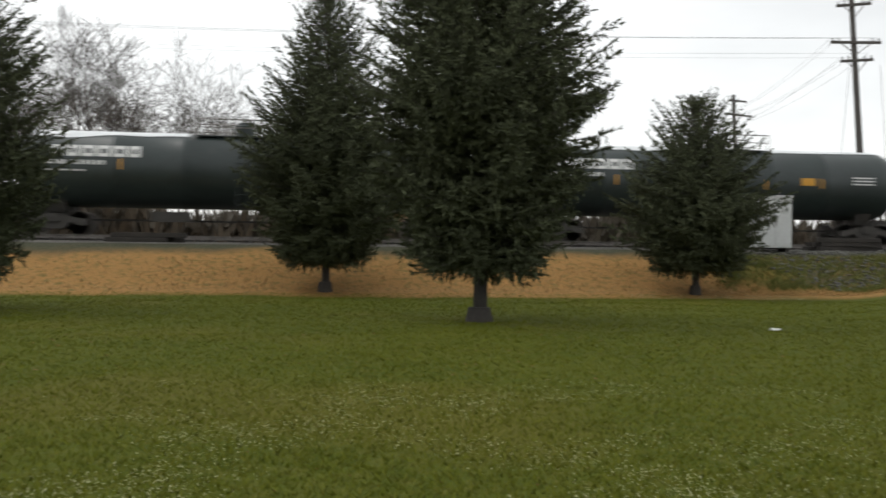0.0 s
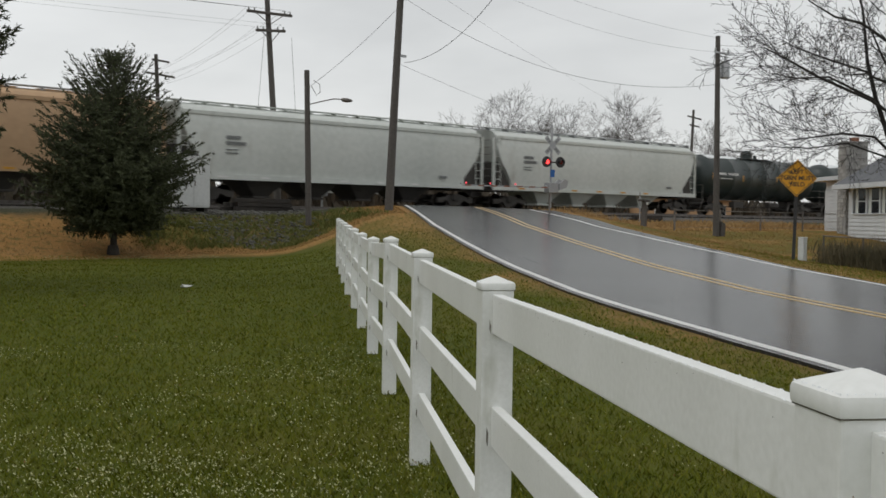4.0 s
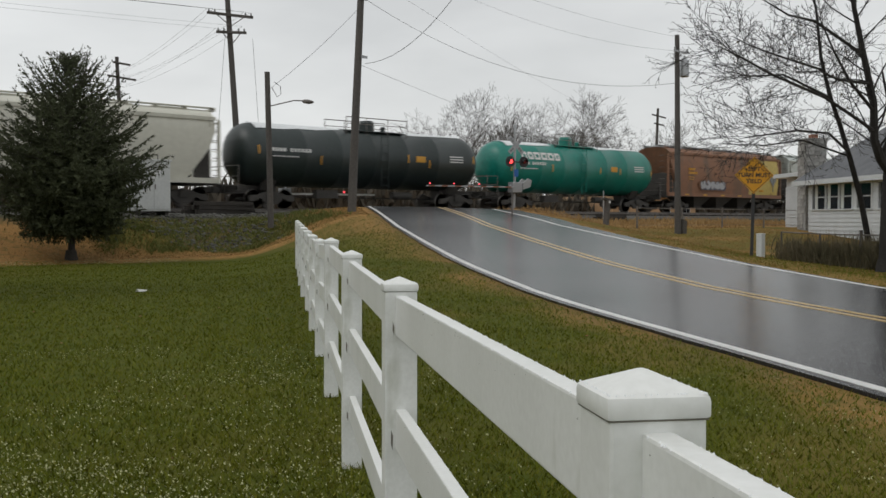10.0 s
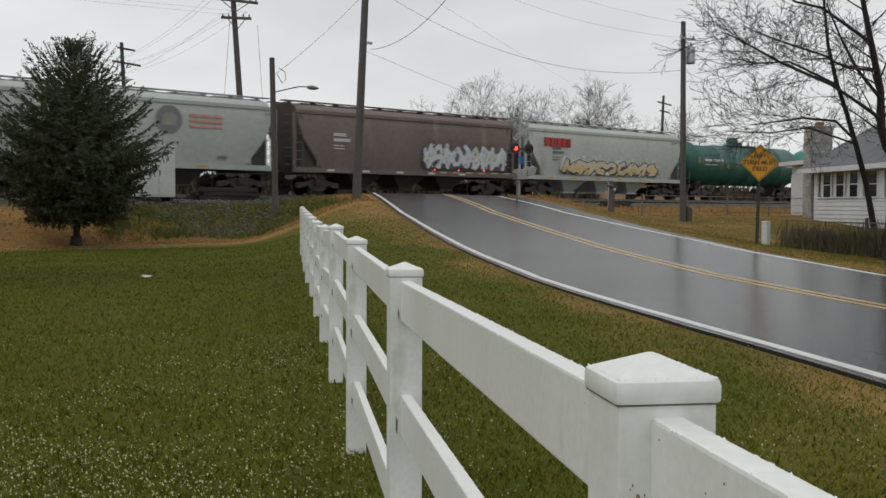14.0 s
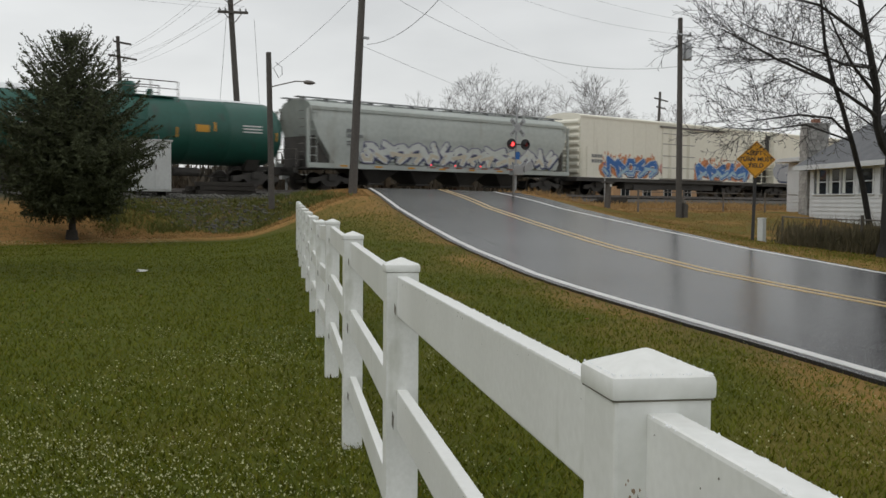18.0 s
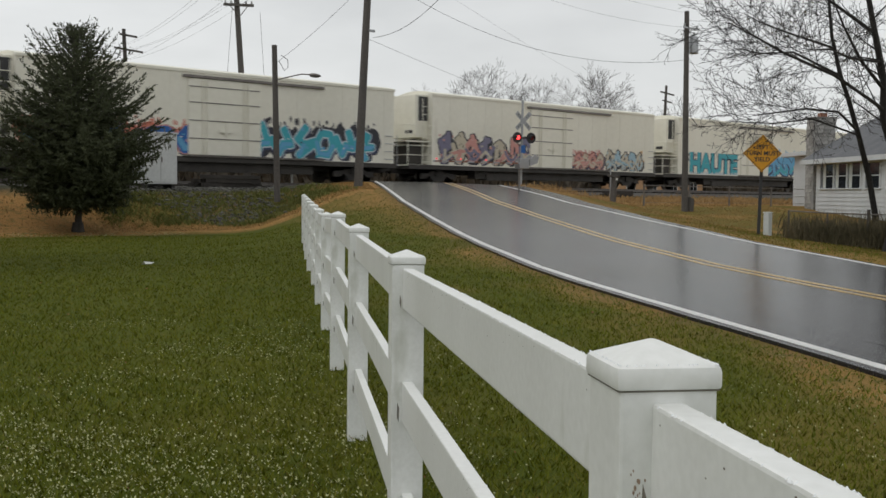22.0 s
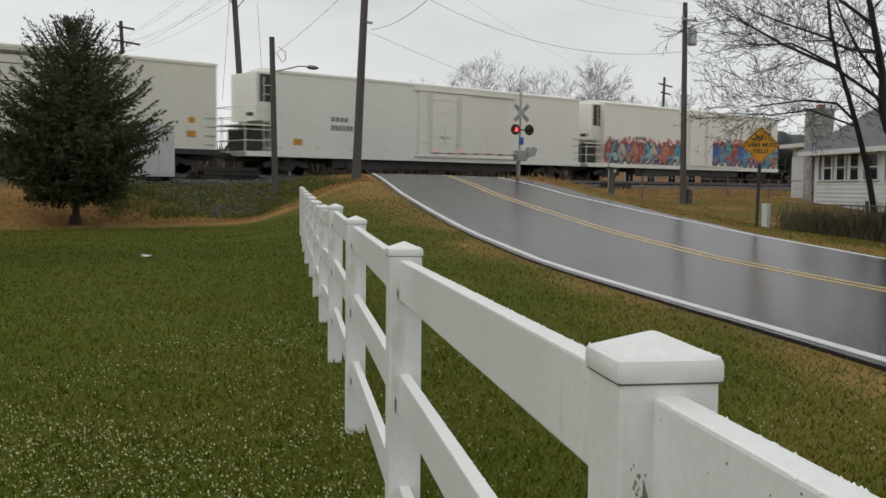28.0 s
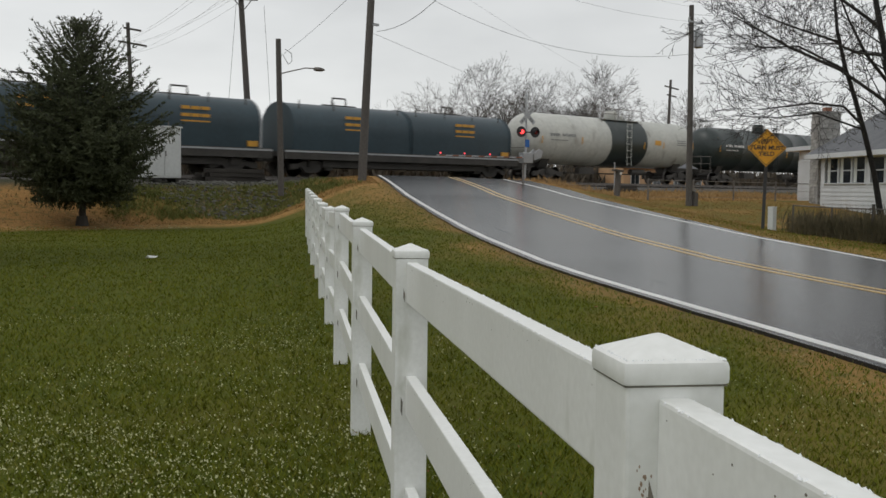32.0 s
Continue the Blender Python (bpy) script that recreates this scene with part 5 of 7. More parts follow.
def build_fence():
    f = thing("fence", pose(0, 0, 0, 0, 0, 57.43), "white vinyl three-rail fence between lawn and road verge", "fence")
    pm = Shape().box(-0.057, 0.057, -0.057, 0.057, -1.45, -0.04).mesh("post", VINYL, bevel=0.005)
    c = Shape()
    w = 0.0615
    c.solid([(-w, -w, -0.046), (w, -w, -0.046), (w, w, -0.046), (-w, w, -0.046), (-w, -w, -0.020), (w, -w, -0.020), (w, w, -0.020), (-w, w, -0.020), (0, 0, 0.006)],
            [(3, 2, 1, 0), (0, 1, 5, 4), (1, 2, 6, 5), (2, 3, 7, 6), (3, 0, 4, 7), (4, 5, 8), (5, 6, 8), (6, 7, 8), (7, 4, 8)])
    cm = c.mesh("post_cap", VINYL, smooth=True, bevel=0.006)
    seam = Shape().box(-0.0585, 0.0585, -0.0585, 0.0585, -0.0473, -0.0455).mesh("cap_seam", GRIME)
    for i in range(-2, 12):
        lean = random.uniform(-0.6, 0.6)
        p = part("post", pm, None, f, at=pose(2.44 * (i - 1), 0, post_z(i), lean, random.uniform(-0.5, 0.5)))
        cap = part("post_cap", cm, None, p, "pyramid cap")
        if 0 <= i < 5:
            g = random.Random(60 + i)
            rim = []
            for _ in range(150):
                u, v = g.choice((-1, 1)) * 0.056, g.uniform(-0.057, 0.057)
                if g.random() < 0.5:
                    u, v = v, u
                k = max(abs(u), abs(v)) / 0.0615
                rim.append((u, v, 0.006 - 0.026 * k, g.uniform(0.0007, 0.0019)))
            part("sleet_crust", grains(g, rim), SLEET, cap, "thin crust of sleet on the cap edge")
        part("cap_seam", seam, None, p, "thin dirty seam under the cap")
        for z0, z1, w in ((-0.20, -0.15, 0.005), (-0.60, -0.53, 0.006), (-1.00, -0.94, 0.006)):
            u = random.uniform(0.024, 0.034)
            part("grime_mark", Shape().prism([(u, z0), (u + w, z0 + 0.02), (u + w * 0.8, z1), (u - w * 0.3, z1 - 0.02)], "x", -0.0578, -0.0566), GRIME, p)
        if i == 1:
            for _ in range(22):
                u, z, k = random.gauss(0.036, 0.004), random.uniform(-0.21, -0.13), random.uniform(0.0007, 0.0018)
                part("grime_mark", Shape().prism([(u - k, z), (u, z - 2 * k), (u + k, z), (u + 0.4 * k, z + 2.5 * k), (u - 0.6 * k, z + 2 * k)], "x", -0.0577 - random.uniform(0, 0.0003), -0.0566), RUST_STAIN, p)
        if i < 11:
            for k, drop in enumerate((0.130, 0.528, 0.923)):
                a, b = post_z(i) - drop, post_z(i + 1) - drop
                v = []
                x0, x1 = 2.44 * (i - 1) + 0.05, 2.44 * i - 0.05
                for x, z in ((x0, a), (x1, b)):
                    v += [(x, -0.019, z + 0.07), (x, 0.019, z + 0.07), (x, 0.019, z - 0.07), (x, -0.019, z - 0.07)]
                rail = part("rail", Shape().solid(v, [(3, 2, 1, 0), (4, 5, 6, 7), (0, 1, 5, 4), (1, 2, 6, 5), (2, 3, 7, 6), (3, 0, 4, 7)]), VINYL, f, bevel=0.005)
                if -1 <= i < 6 and k < 2:
                    g = random.Random(90 + 3 * i + k)
                    top = [(u, g.choice((-1, 1)) * abs(g.gauss(0.0165, 0.003)), g.random()) for u in (g.random() for _ in range(420 if k == 0 and i < 3 else 160))]
                    part("sleet_crust", grains(g, [(x0 + (x1 - x0) * u, max(-0.018, min(0.018, v)), a + (b - a) * u + 0.069, 0.0008 + 0.0018 * q) for u, v, q in top]), SLEET, rail, "thin crust of sleet along the rail edge")
                if 0 <= i < 5 and k < 2:
                    dots = Shape()
                    for _ in range(26):
                        u, e = random.random(), random.uniform(0.0006, 0.0016)
                        x, z = x0 + (x1 - x0) * u, a + (b - a) * u + (0.066 - abs(random.gauss(0, 0.02)))
                        dots.prism([(x - 1.5 * e, z), (x, z - e), (x + 1.5 * e, z), (x, z + e)], "y", 0.0185, 0.0194)
                    part("speck", dots, GRIME, rail, "small dirt specks")


build_fence()


# ---------------------------------------------------------------- poles, wires and crossing gear
def wire(a, b, sag, r=0.012, n=18, label="thin black overhead cable between utility poles"):
    a, b = Vector(a), Vector(b)
    pts = [a.lerp(b, i / n) - Vector((0, 0, sag * 4 * (i / n) * (1 - i / n))) for i in range(n + 1)]
    lone("overhead_wire", Shape().line(pts, r, n=4), CABLE, label, "cable", group="overhead cables")


def pole(base, top, r0, r1, label, name="utility_pole"):
    p = thing(name, Matrix.Translation(base), label, "utility pole", "utility poles")
    d = Vector(top) - Vector(base)
    part("shaft", Shape().line([(0, 0, -0.4), d * 0.33, d * 0.66, d], r0, r1, 12), WOOD_POLE, p, smooth=True)
    return p


def insulator(s, x, y, z):
    s.lathe([(z, 0.03), (z + 0.05, 0.06), (z + 0.08, 0.035), (z + 0.13, 0.05), (z + 0.16, 0.02)], 8, "z", (x, y, 0))


def build_poles():
    # tall pole beside the road
    p = pole((24.75, 34, 1.75), (25.45, 34, 14.2), 0.19, 0.13, "tall dark wooden utility pole leaning beside the road")
    parts("bolt_bracket", Shape().box(0.42, 0.72, -0.2, -0.12, 9.0, 9.1).box(0.4, 0.7, -0.22, -0.12, 6.55, 6.65), GALV, p)
    # three-arm pole behind the track
    p = pole((27.75, 48, 1.0), (26.7, 48, 15.6), 0.20, 0.13, "leaning wooden utility pole with three crossarms")
    for z, w, tilt in ((14.35 - 1.0, 0.95, 0.28), (12.42 - 1.0, 1.38, 0.08), (11.5 - 1.0, 0.9, 0.22)):
        cx = -1.05 * z / 14.6
        a = part("crossarm", Shape().box(-w, w, -0.06, 0.06, -0.07, 0.07), WOOD_POLE, p, bevel=0.01, at=pose(cx, -0.2, z, 0, -math.degrees(tilt) * 0.4, 0))
        s = Shape()
        for x in (-w + 0.1, -w + 0.45, w - 0.45, w - 0.1):
            insulator(s, x, 0, 0.07)
        part("insulators", s, GALV, a)
        part("arm_brace", Shape().rod((-w * 0.6, 0, -0.05), (0, 0, -0.6), 0.025).rod((w * 0.6, 0, -0.05), (0, 0, -0.6), 0.025), STEEL, a)
    # far pole behind it
    p = pole((33.2, 75, 1.0), (32.6, 75, 14.0), 0.2, 0.14, "distant wooden utility pole with crossarms")
    for z, w in ((12.5, 0.7), (11.4, 1.15)):
        part("crossarm", Shape().box(-w, w, -0.06, 0.06, -0.07, 0.07), WOOD_POLE, p, at=pose(-0.3, -0.2, z, 0, 4, 0))
    # small pole with a street lamp
    p = pole((21.4, 35, 1.5), (21.25, 35, 7.45), 0.13, 0.11, "short wooden pole with a street lamp arm", "street_lamp")
    part("lamp_arm", Shape().line([(-0.1, -0.1, 4.55), (0.5, -0.1, 4.72), (1.1, -0.1, 4.88), (1.6, -0.1, 4.90)], 0.025, n=6), STEEL, p)
    part("lamp_head", Shape().lathe([(0, 0.04), (0.06, 0.08), (0.28, 0.095), (0.44, 0.07), (0.55, 0.03)], 12, "x", (1.5, -0.1, 4.88)), STEEL, p, "grey lamp head", smooth=True)
    part("cable_loop", Shape().line([(0.0, -0.13, 5.3), (0.25, -0.13, 4.95), (0.42, -0.13, 5.1), (0.4, -0.13, 5.4), (0.1, -0.13, 5.55)], 0.014), CABLE, p)
    # pole across the road with transformer
    p = pole((35.42, 25, 0.5), (35.25, 25, 9.3), 0.14, 0.10, "wooden utility pole with a grey transformer")
    part("transformer", Shape().lathe([(7.05, 0.17), (7.08, 0.20), (7.72, 0.20), (7.78, 0.15), (7.80, 0.04)], 16, "z", (0.24, -0.1, 0)), GALV, p, "grey can transformer", smooth=True)
    part("bracket", Shape().box(-0.55, 0.45, -0.16, -0.1, 8.05, 8.12).rod((-0.5, -0.13, 8.1), (-0.62, -0.13, 7.6), 0.02).rod((-0.62, -0.13, 7.6), (-0.45, -0.13, 7.4), 0.02), GALV, p)
    s = Shape()
    insulator(s, -0.5, -0.13, 8.1), insulator(s, 0.4, -0.13, 8.1), insulator(s, 0.24, -0.1, 7.8)
    part("insulators", s, GALV, p)
    part("guard_stub", Shape().prism([(0.12, -0.2), (0.42, -0.2), (0.46, 0.9), (0.2, 0.98)], "y", -0.15, 0.15), WOOD_POLE, p, bevel=0.02)
    # far pole beyond the crossing
    p = pole((134.8, 100, 1.0), (135.7, 100, 19.6), 0.3, 0.2, "distant wooden utility pole with crossarm")
    part("crossarm", Shape().box(-1.8, 1.8, -0.1, 0.1, -0.1, 0.1), WOOD_POLE, p, at=pose(0.8, -0.3, 17.3, 0, 5, 0))
    part("crossarm", Shape().box(-1.2, 1.2, -0.1, 0.1, -0.1, 0.1), WOOD_POLE, p, at=pose(0.8, -0.3, 16.0, 0, 5, 0))
    # thick dark pole before the house
    pole((34.3, 12.3, 0.1), (34.2, 12.3, 5.9), 0.15, 0.13, "weathered wooden pole beside the house hedge")
    # cables
    wire((21.3, 34.9, 6.75), (25.3, 33.9, 10.6), 0.15, 0.008)
    wire((25.35, 33.8, 10.8), (35.1, 24.9, 7.24), 1.3, 0.008)
    wire((25.4, 33.9, 13.2), (35.2, 24.9, 8.6), 0.9, 0.004)
    wire((25.4, 33.9, 13.9), (35.2, 24.9, 9.2), 0.6, 0.004)
    wire((35.25, 24.9, 8.9), (62, -6, 9.0), 0.8, 0.006)
    wire((35.25, 24.9, 7.4), (44.5, 27.0, 4.2), 0.35, 0.007)
    wire((35.25, 24.9, 7.2), (40.5, 18.5, 4.3), 0.3, 0.007)
    wire((25.2, 33.9, 8.0), (135.4, 99.7, 12.5), 1.6, 0.007)
    wire((25.35, 33.8, 8.07), (22.76, 19.94, 15.14), 2.11, 0.011)
    wire((25.2, 33.9, 12.0), (135.4, 99.7, 15.5), 1.2, 0.005)
    for dx, z in ((-1.3, 12.6), (-0.95, 12.6), (0.95, 12.7), (1.3, 12.7), (-0.8, 11.6), (0.8, 11.9)):
        wire((26.85 + dx, 47.8, z), (-70, 50 + dx, z + 0.8), 1.2, 0.005)
        wire((26.85 + dx, 47.8, z), (32.3 + dx * 0.6, 75, z - 0.3), 0.5, 0.006)
    for dx in (-0.6, 0.6):
        wire((26.6 + dx, 47.8, 14.5), (25.4, 33.9, 13.8), 0.5, 0.010)
    for x in (26.6, 28.3):
        wire((x, 47.8, 11.3), (x - 0.2 + (x - 27) * 0.5, 47.9, 6.0), 0.0, 0.010, 4)


build_poles()


def build_crossing():
    m = thing("crossing_signal", pose(38.2, 37.5, 1.7, 0, 0, -14), "railway crossing signal with crossbuck, red lights and lowered gate", "crossing signal")
    part("mast", Shape().rod((0, 0, -0.1), (0.05, 0, 4.75), 0.065, n=12).lathe([(4.7, 0.08), (4.85, 0.08), (4.9, 0.02)], 10, "z", (0.05, 0, 0)), GALV, m, smooth=True)
    part("foundation", Shape().box(-0.22, 0.22, -0.22, 0.22, -0.3, 0.32), GALV, m, bevel=0.03)
    cb = Shape()
    for a in (45, -45):
        c, s = math.cos(radians(a)), math.sin(radians(a))
        cb.prism([(0.04 + 0.61 * c - 0.115 * s, 3.75 + 0.61 * s + 0.115 * c), (0.04 + 0.61 * c + 0.115 * s, 3.75 + 0.61 * s - 0.115 * c), (0.04 - 0.61 * c + 0.115 * s, 3.75 - 0.61 * s - 0.115 * c), (0.04 - 0.61 * c - 0.115 * s, 3.75 - 0.61 * s + 0.115 * c)], "y", -0.12 - 0.012 * (a > 0), -0.105 - 0.012 * (a > 0))
    x = part("crossbuck", cb, GALV, m, "white and grey crossed boards")
    cbt = Shape()
    for a in (45, -45):
        c, s = math.cos(radians(a)), math.sin(radians(a))
        for k in (-0.45, -0.3, 0.28, 0.42):
            u, v = 0.04 + k * c, 3.75 + k * s
            cbt.prism([(u + 0.05 * c - 0.05 * s, v + 0.05 * s + 0.05 * c), (u + 0.05 * c + 0.05 * s, v + 0.05 * s - 0.05 * c), (u - 0.05 * c + 0.05 * s, v - 0.05 * s - 0.05 * c), (u - 0.05 * c - 0.05 * s, v - 0.05 * s + 0.05 * c)], "y", -0.14, -0.10)
    part("lettering", cbt, DARK_MARK, x, "lettering as plain bars")
    part("light_bar", Shape().rod((-0.5, -0.08, 2.85), (0.6, -0.08, 2.85), 0.035, n=8), SIGNAL_BLACK, m)
    for lx, lens in ((-0.38, RED_LAMP), (0.48, UNLIT_LENS)):
        b = part("light_unit", Shape().lathe([(-0.13, 0.29), (-0.115, 0.29), (-0.11, 0.16), (0.1, 0.14), (0.14, 0.08)], 24, "y", (lx, -0.08, 2.85)), SIGNAL_BLACK, m, "black round light unit", smooth=True)
        hood = Shape()
        pts = []
        for i in range(13):
            a = math.pi * (-0.1 + 1.2 * i / 12)
            pts.append((lx + 0.13 * math.cos(a), 2.85 + 0.13 * math.sin(a)))
        v = [(u, -0.22, w) for u, w in pts] + [(u, -0.42, w) for u, w in pts] + [(lx + (u - lx) * 1.08, -0.42, 2.85 + (w - 2.85) * 1.08) for u, w in pts] + [(lx + (u - lx) * 1.08, -0.22, 2.85 + (w - 2.85) * 1.08) for u, w in pts]
        k = 13
        q = [(r * k + i, r * k + i + 1, ((r + 1) % 4) * k + i + 1, ((r + 1) % 4) * k + i) for r in range(4) for i in range(k - 1)]
        part("hood", hood.solid(v, q), SIGNAL_BLACK, b, smooth=True)
        part("lens", Shape().lathe([(-0.235, 0.03), (-0.23, 0.09), (-0.21, 0.115), (-0.2, 0.115)], 18, "y", (lx, -0.08, 2.85)), lens, b, "red lens", smooth=True)
    part("blue_sign", Shape().box(-0.06, 0.2, -0.1, -0.085, 2.05, 2.45), G_BLUE, m, "small blue notice")
    part("gate_mechanism", Shape().box(-0.3, 0.3, -0.35, 0.15, 1.2, 1.75).rod((-0.4, -0.1, 1.5), (0.45, -0.1, 1.5), 0.1, n=10), GALV, m, "grey gate mechanism", bevel=0.03)
    part("counterweight", Shape().prism([(0.3, 1.35), (0.75, 1.5), (0.85, 1.85), (0.6, 1.95), (0.3, 1.7)], "y", -0.45, -0.35).prism([(0.3, 1.35), (0.75, 1.5), (0.85, 1.85), (0.6, 1.95), (0.3, 1.7)], "y", 0.1, 0.2), GALV, m)
    g = part("gate_arm", Shape().box(-5.5, -0.2, -0.42, -0.38, 1.44, 1.51), GALV, m, "lowered thin grey and red gate arm", bevel=0.008)
    for i in range(7):
        part("red_stripe", Shape().prism([(-5.4 + 0.76 * i, 1.438), (-5.05 + 0.76 * i, 1.438), (-4.98 + 0.76 * i, 1.512), (-5.33 + 0.76 * i, 1.512)], "y", -0.424, -0.376), HOP_RED, g)
    for u in (-5.3, -3.9, -2.4):
        part("gate_lamp", Shape().lathe([(-0.03, 0.015), (-0.025, 0.04), (0.025, 0.04), (0.03, 0.015)], 12, "y", (u, -0.42, 1.60)), GATE_LAMP, g, "lit red gate lamp")
    # the gate on the other side of the rails
    m2 = thing("crossing_gate", pose(29.6, 46.6, 1.7, 0, 0, 166), "far crossing gate mast with lowered arm", "crossing gate")
    part("mast", Shape().rod((0, 0, -0.1), (0, 0, 4.0), 0.065, n=10), GALV, m2)
    a = part("gate_arm", Shape().box(-5.5, -0.2, -0.42, -0.38, 1.1, 1.21), WHITE_MARK, m2)
    part("gate_mechanism", Shape().box(-0.3, 0.3, -0.35, 0.15, 0.9, 1.45), GALV, m2, bevel=0.03)
    part("gate_lamp", Shape().lathe([(-0.03, 0.02), (-0.025, 0.06), (0.025, 0.06), (0.03, 0.02)], 12, "y", (-3.6, 0.0 - 0.36, 1.3)), GATE_LAMP, a, "lit red gate lamp")
    # relay case, thin marker post, flat boards
    c = thing("relay_case", pose(18.22, 37.5, 1.55), "pale grey metal railway relay case on legs", "equipment case")
    part("body", Shape().box(-1.5, 0, -0.0, 1.0, 0.22, 2.24), CASE_GREY, c, bevel=0.02)
    part("roof", Shape().box(-1.55, 0.05, -0.05, 1.05, 2.24, 2.31), CASE_GREY, c, bevel=0.015)
    part("door", Shape().box(-0.72, -0.05, -0.022, 0.0, 0.3, 2.16), CASE_GREY, c, bevel=0.008)
    part("door", Shape().box(-1.45, -0.78, -0.022, 0.0, 0.3, 2.16), CASE_GREY, c, bevel=0.008)
    part("handle", Shape().box(-0.70, -0.66, -0.05, -0.02, 1.1, 1.3), STEEL, c)
    part("leg", Shape().box(-1.45, -1.3, 0.1, 0.9, -0.4, 0.22), UNDER, c)
    part("leg", Shape().box(-0.2, -0.05, 0.1, 0.9, -0.4, 0.22), UNDER, c)
    part("roof_pin", Shape().rod((-0.4, 0.3, 2.3), (-0.4, 0.3, 2.5), 0.02).rod((-0.9, 0.3, 2.3), (-0.9, 0.3, 2.48), 0.02), STEEL, c)
    for x0, x1, y, n in ((19.2, 22.9, 38.2, 9), (-8.5, -5.4, 38.0, 8), (39.0, 41.2, 37.4, 5), (45.0, 48.2, 37.2, 7)):
        pile = thing("tie_pile", pose(x0, y, land(x0, y)), "low pile of dark used railway ties beside the track", "timber pile")
        for i in range(n):
            part("timber", Shape().box(0, (x1 - x0) * random.uniform(0.7, 0.78), 0, 0.22, 0, 0.17), TIE_WOOD, pile, bevel=0.015, at=pose(random.uniform(0, 0.25) * (x1 - x0), 0.28 * (i % 4), 0.06 + 0.18 * (i // 4), 0, 0, random.uniform(-3, 3)))
    mk = thing("marker_post", pose(44.6, 36.6, 1.5), "thin grey marker post beside the track", "marker post")
    part("shaft", Shape().rod((0, 0, -0.2), (0, 0, 1.6), 0.035, n=8), GALV, mk)
    lp = thing("wooden_post", pose(33.65, 27.5, 0.85, 0, 4, 0), "leaning weathered wooden post with a small white reflector", "post")
    part("shaft", Shape().rod((0, 0, -0.3), (0, 0, 1.45), 0.14, 0.13, 10), WOOD_POLE, lp, smooth=True)
    part("cap_board", Shape().box(-0.35, 0.25, -0.1, 0.1, 1.45, 1.53), WOOD_POLE, lp, bevel=0.01)
    part("reflector", Shape().box(-0.06, 0.06, -0.15, -0.13, 1.32, 1.42), WHITE_MARK, lp)


build_crossing()


def build_sign():
    s = thing("road_sign", pose(24.83, 15.0, 0.32, 0, 1.2, -57), "yellow diamond road sign on a dark post", "road sign")
    part("post", Shape().box(-0.045, 0.045, -0.03, 0.03, -0.4, 2.1), SIGNAL_BLACK, s, bevel=0.006)
    h = 0.53
    p = part("panel", Shape().prism([(0, 1.87), (h, 1.87 + h), (0, 1.87 + 2 * h), (-h, 1.87 + h)], "y", -0.055, -0.045), SIGN_YELLOW, s, "yellow diamond panel")
    e = Shape()
    k, w = h - 0.03, 0.016
    q = [(0, 1.87 + h - k), (k, 1.87 + h), (0, 1.87 + h + k), (-k, 1.87 + h)]
    for i in range(4):
        a, b = Vector(q[i]), Vector(q[(i + 1) % 4])
        d = (b - a).normalized()
        nn = Vector((-d.y, d.x)) * w
        e.prism([tuple(a), tuple(b), tuple(b + nn), tuple(a + nn)], "y", -0.058, -0.0545)
    part("border", e, SIGNAL_BLACK, p, "black border line")
    part("words", text_mesh("LEFT\nTURN MUST\nYIELD", 0.165, 0.002, SIGNAL_BLACK), None, p, "black sign lettering", at=pose(0, -0.058, 1.87 + h, 90, 0, 0))


build_sign()


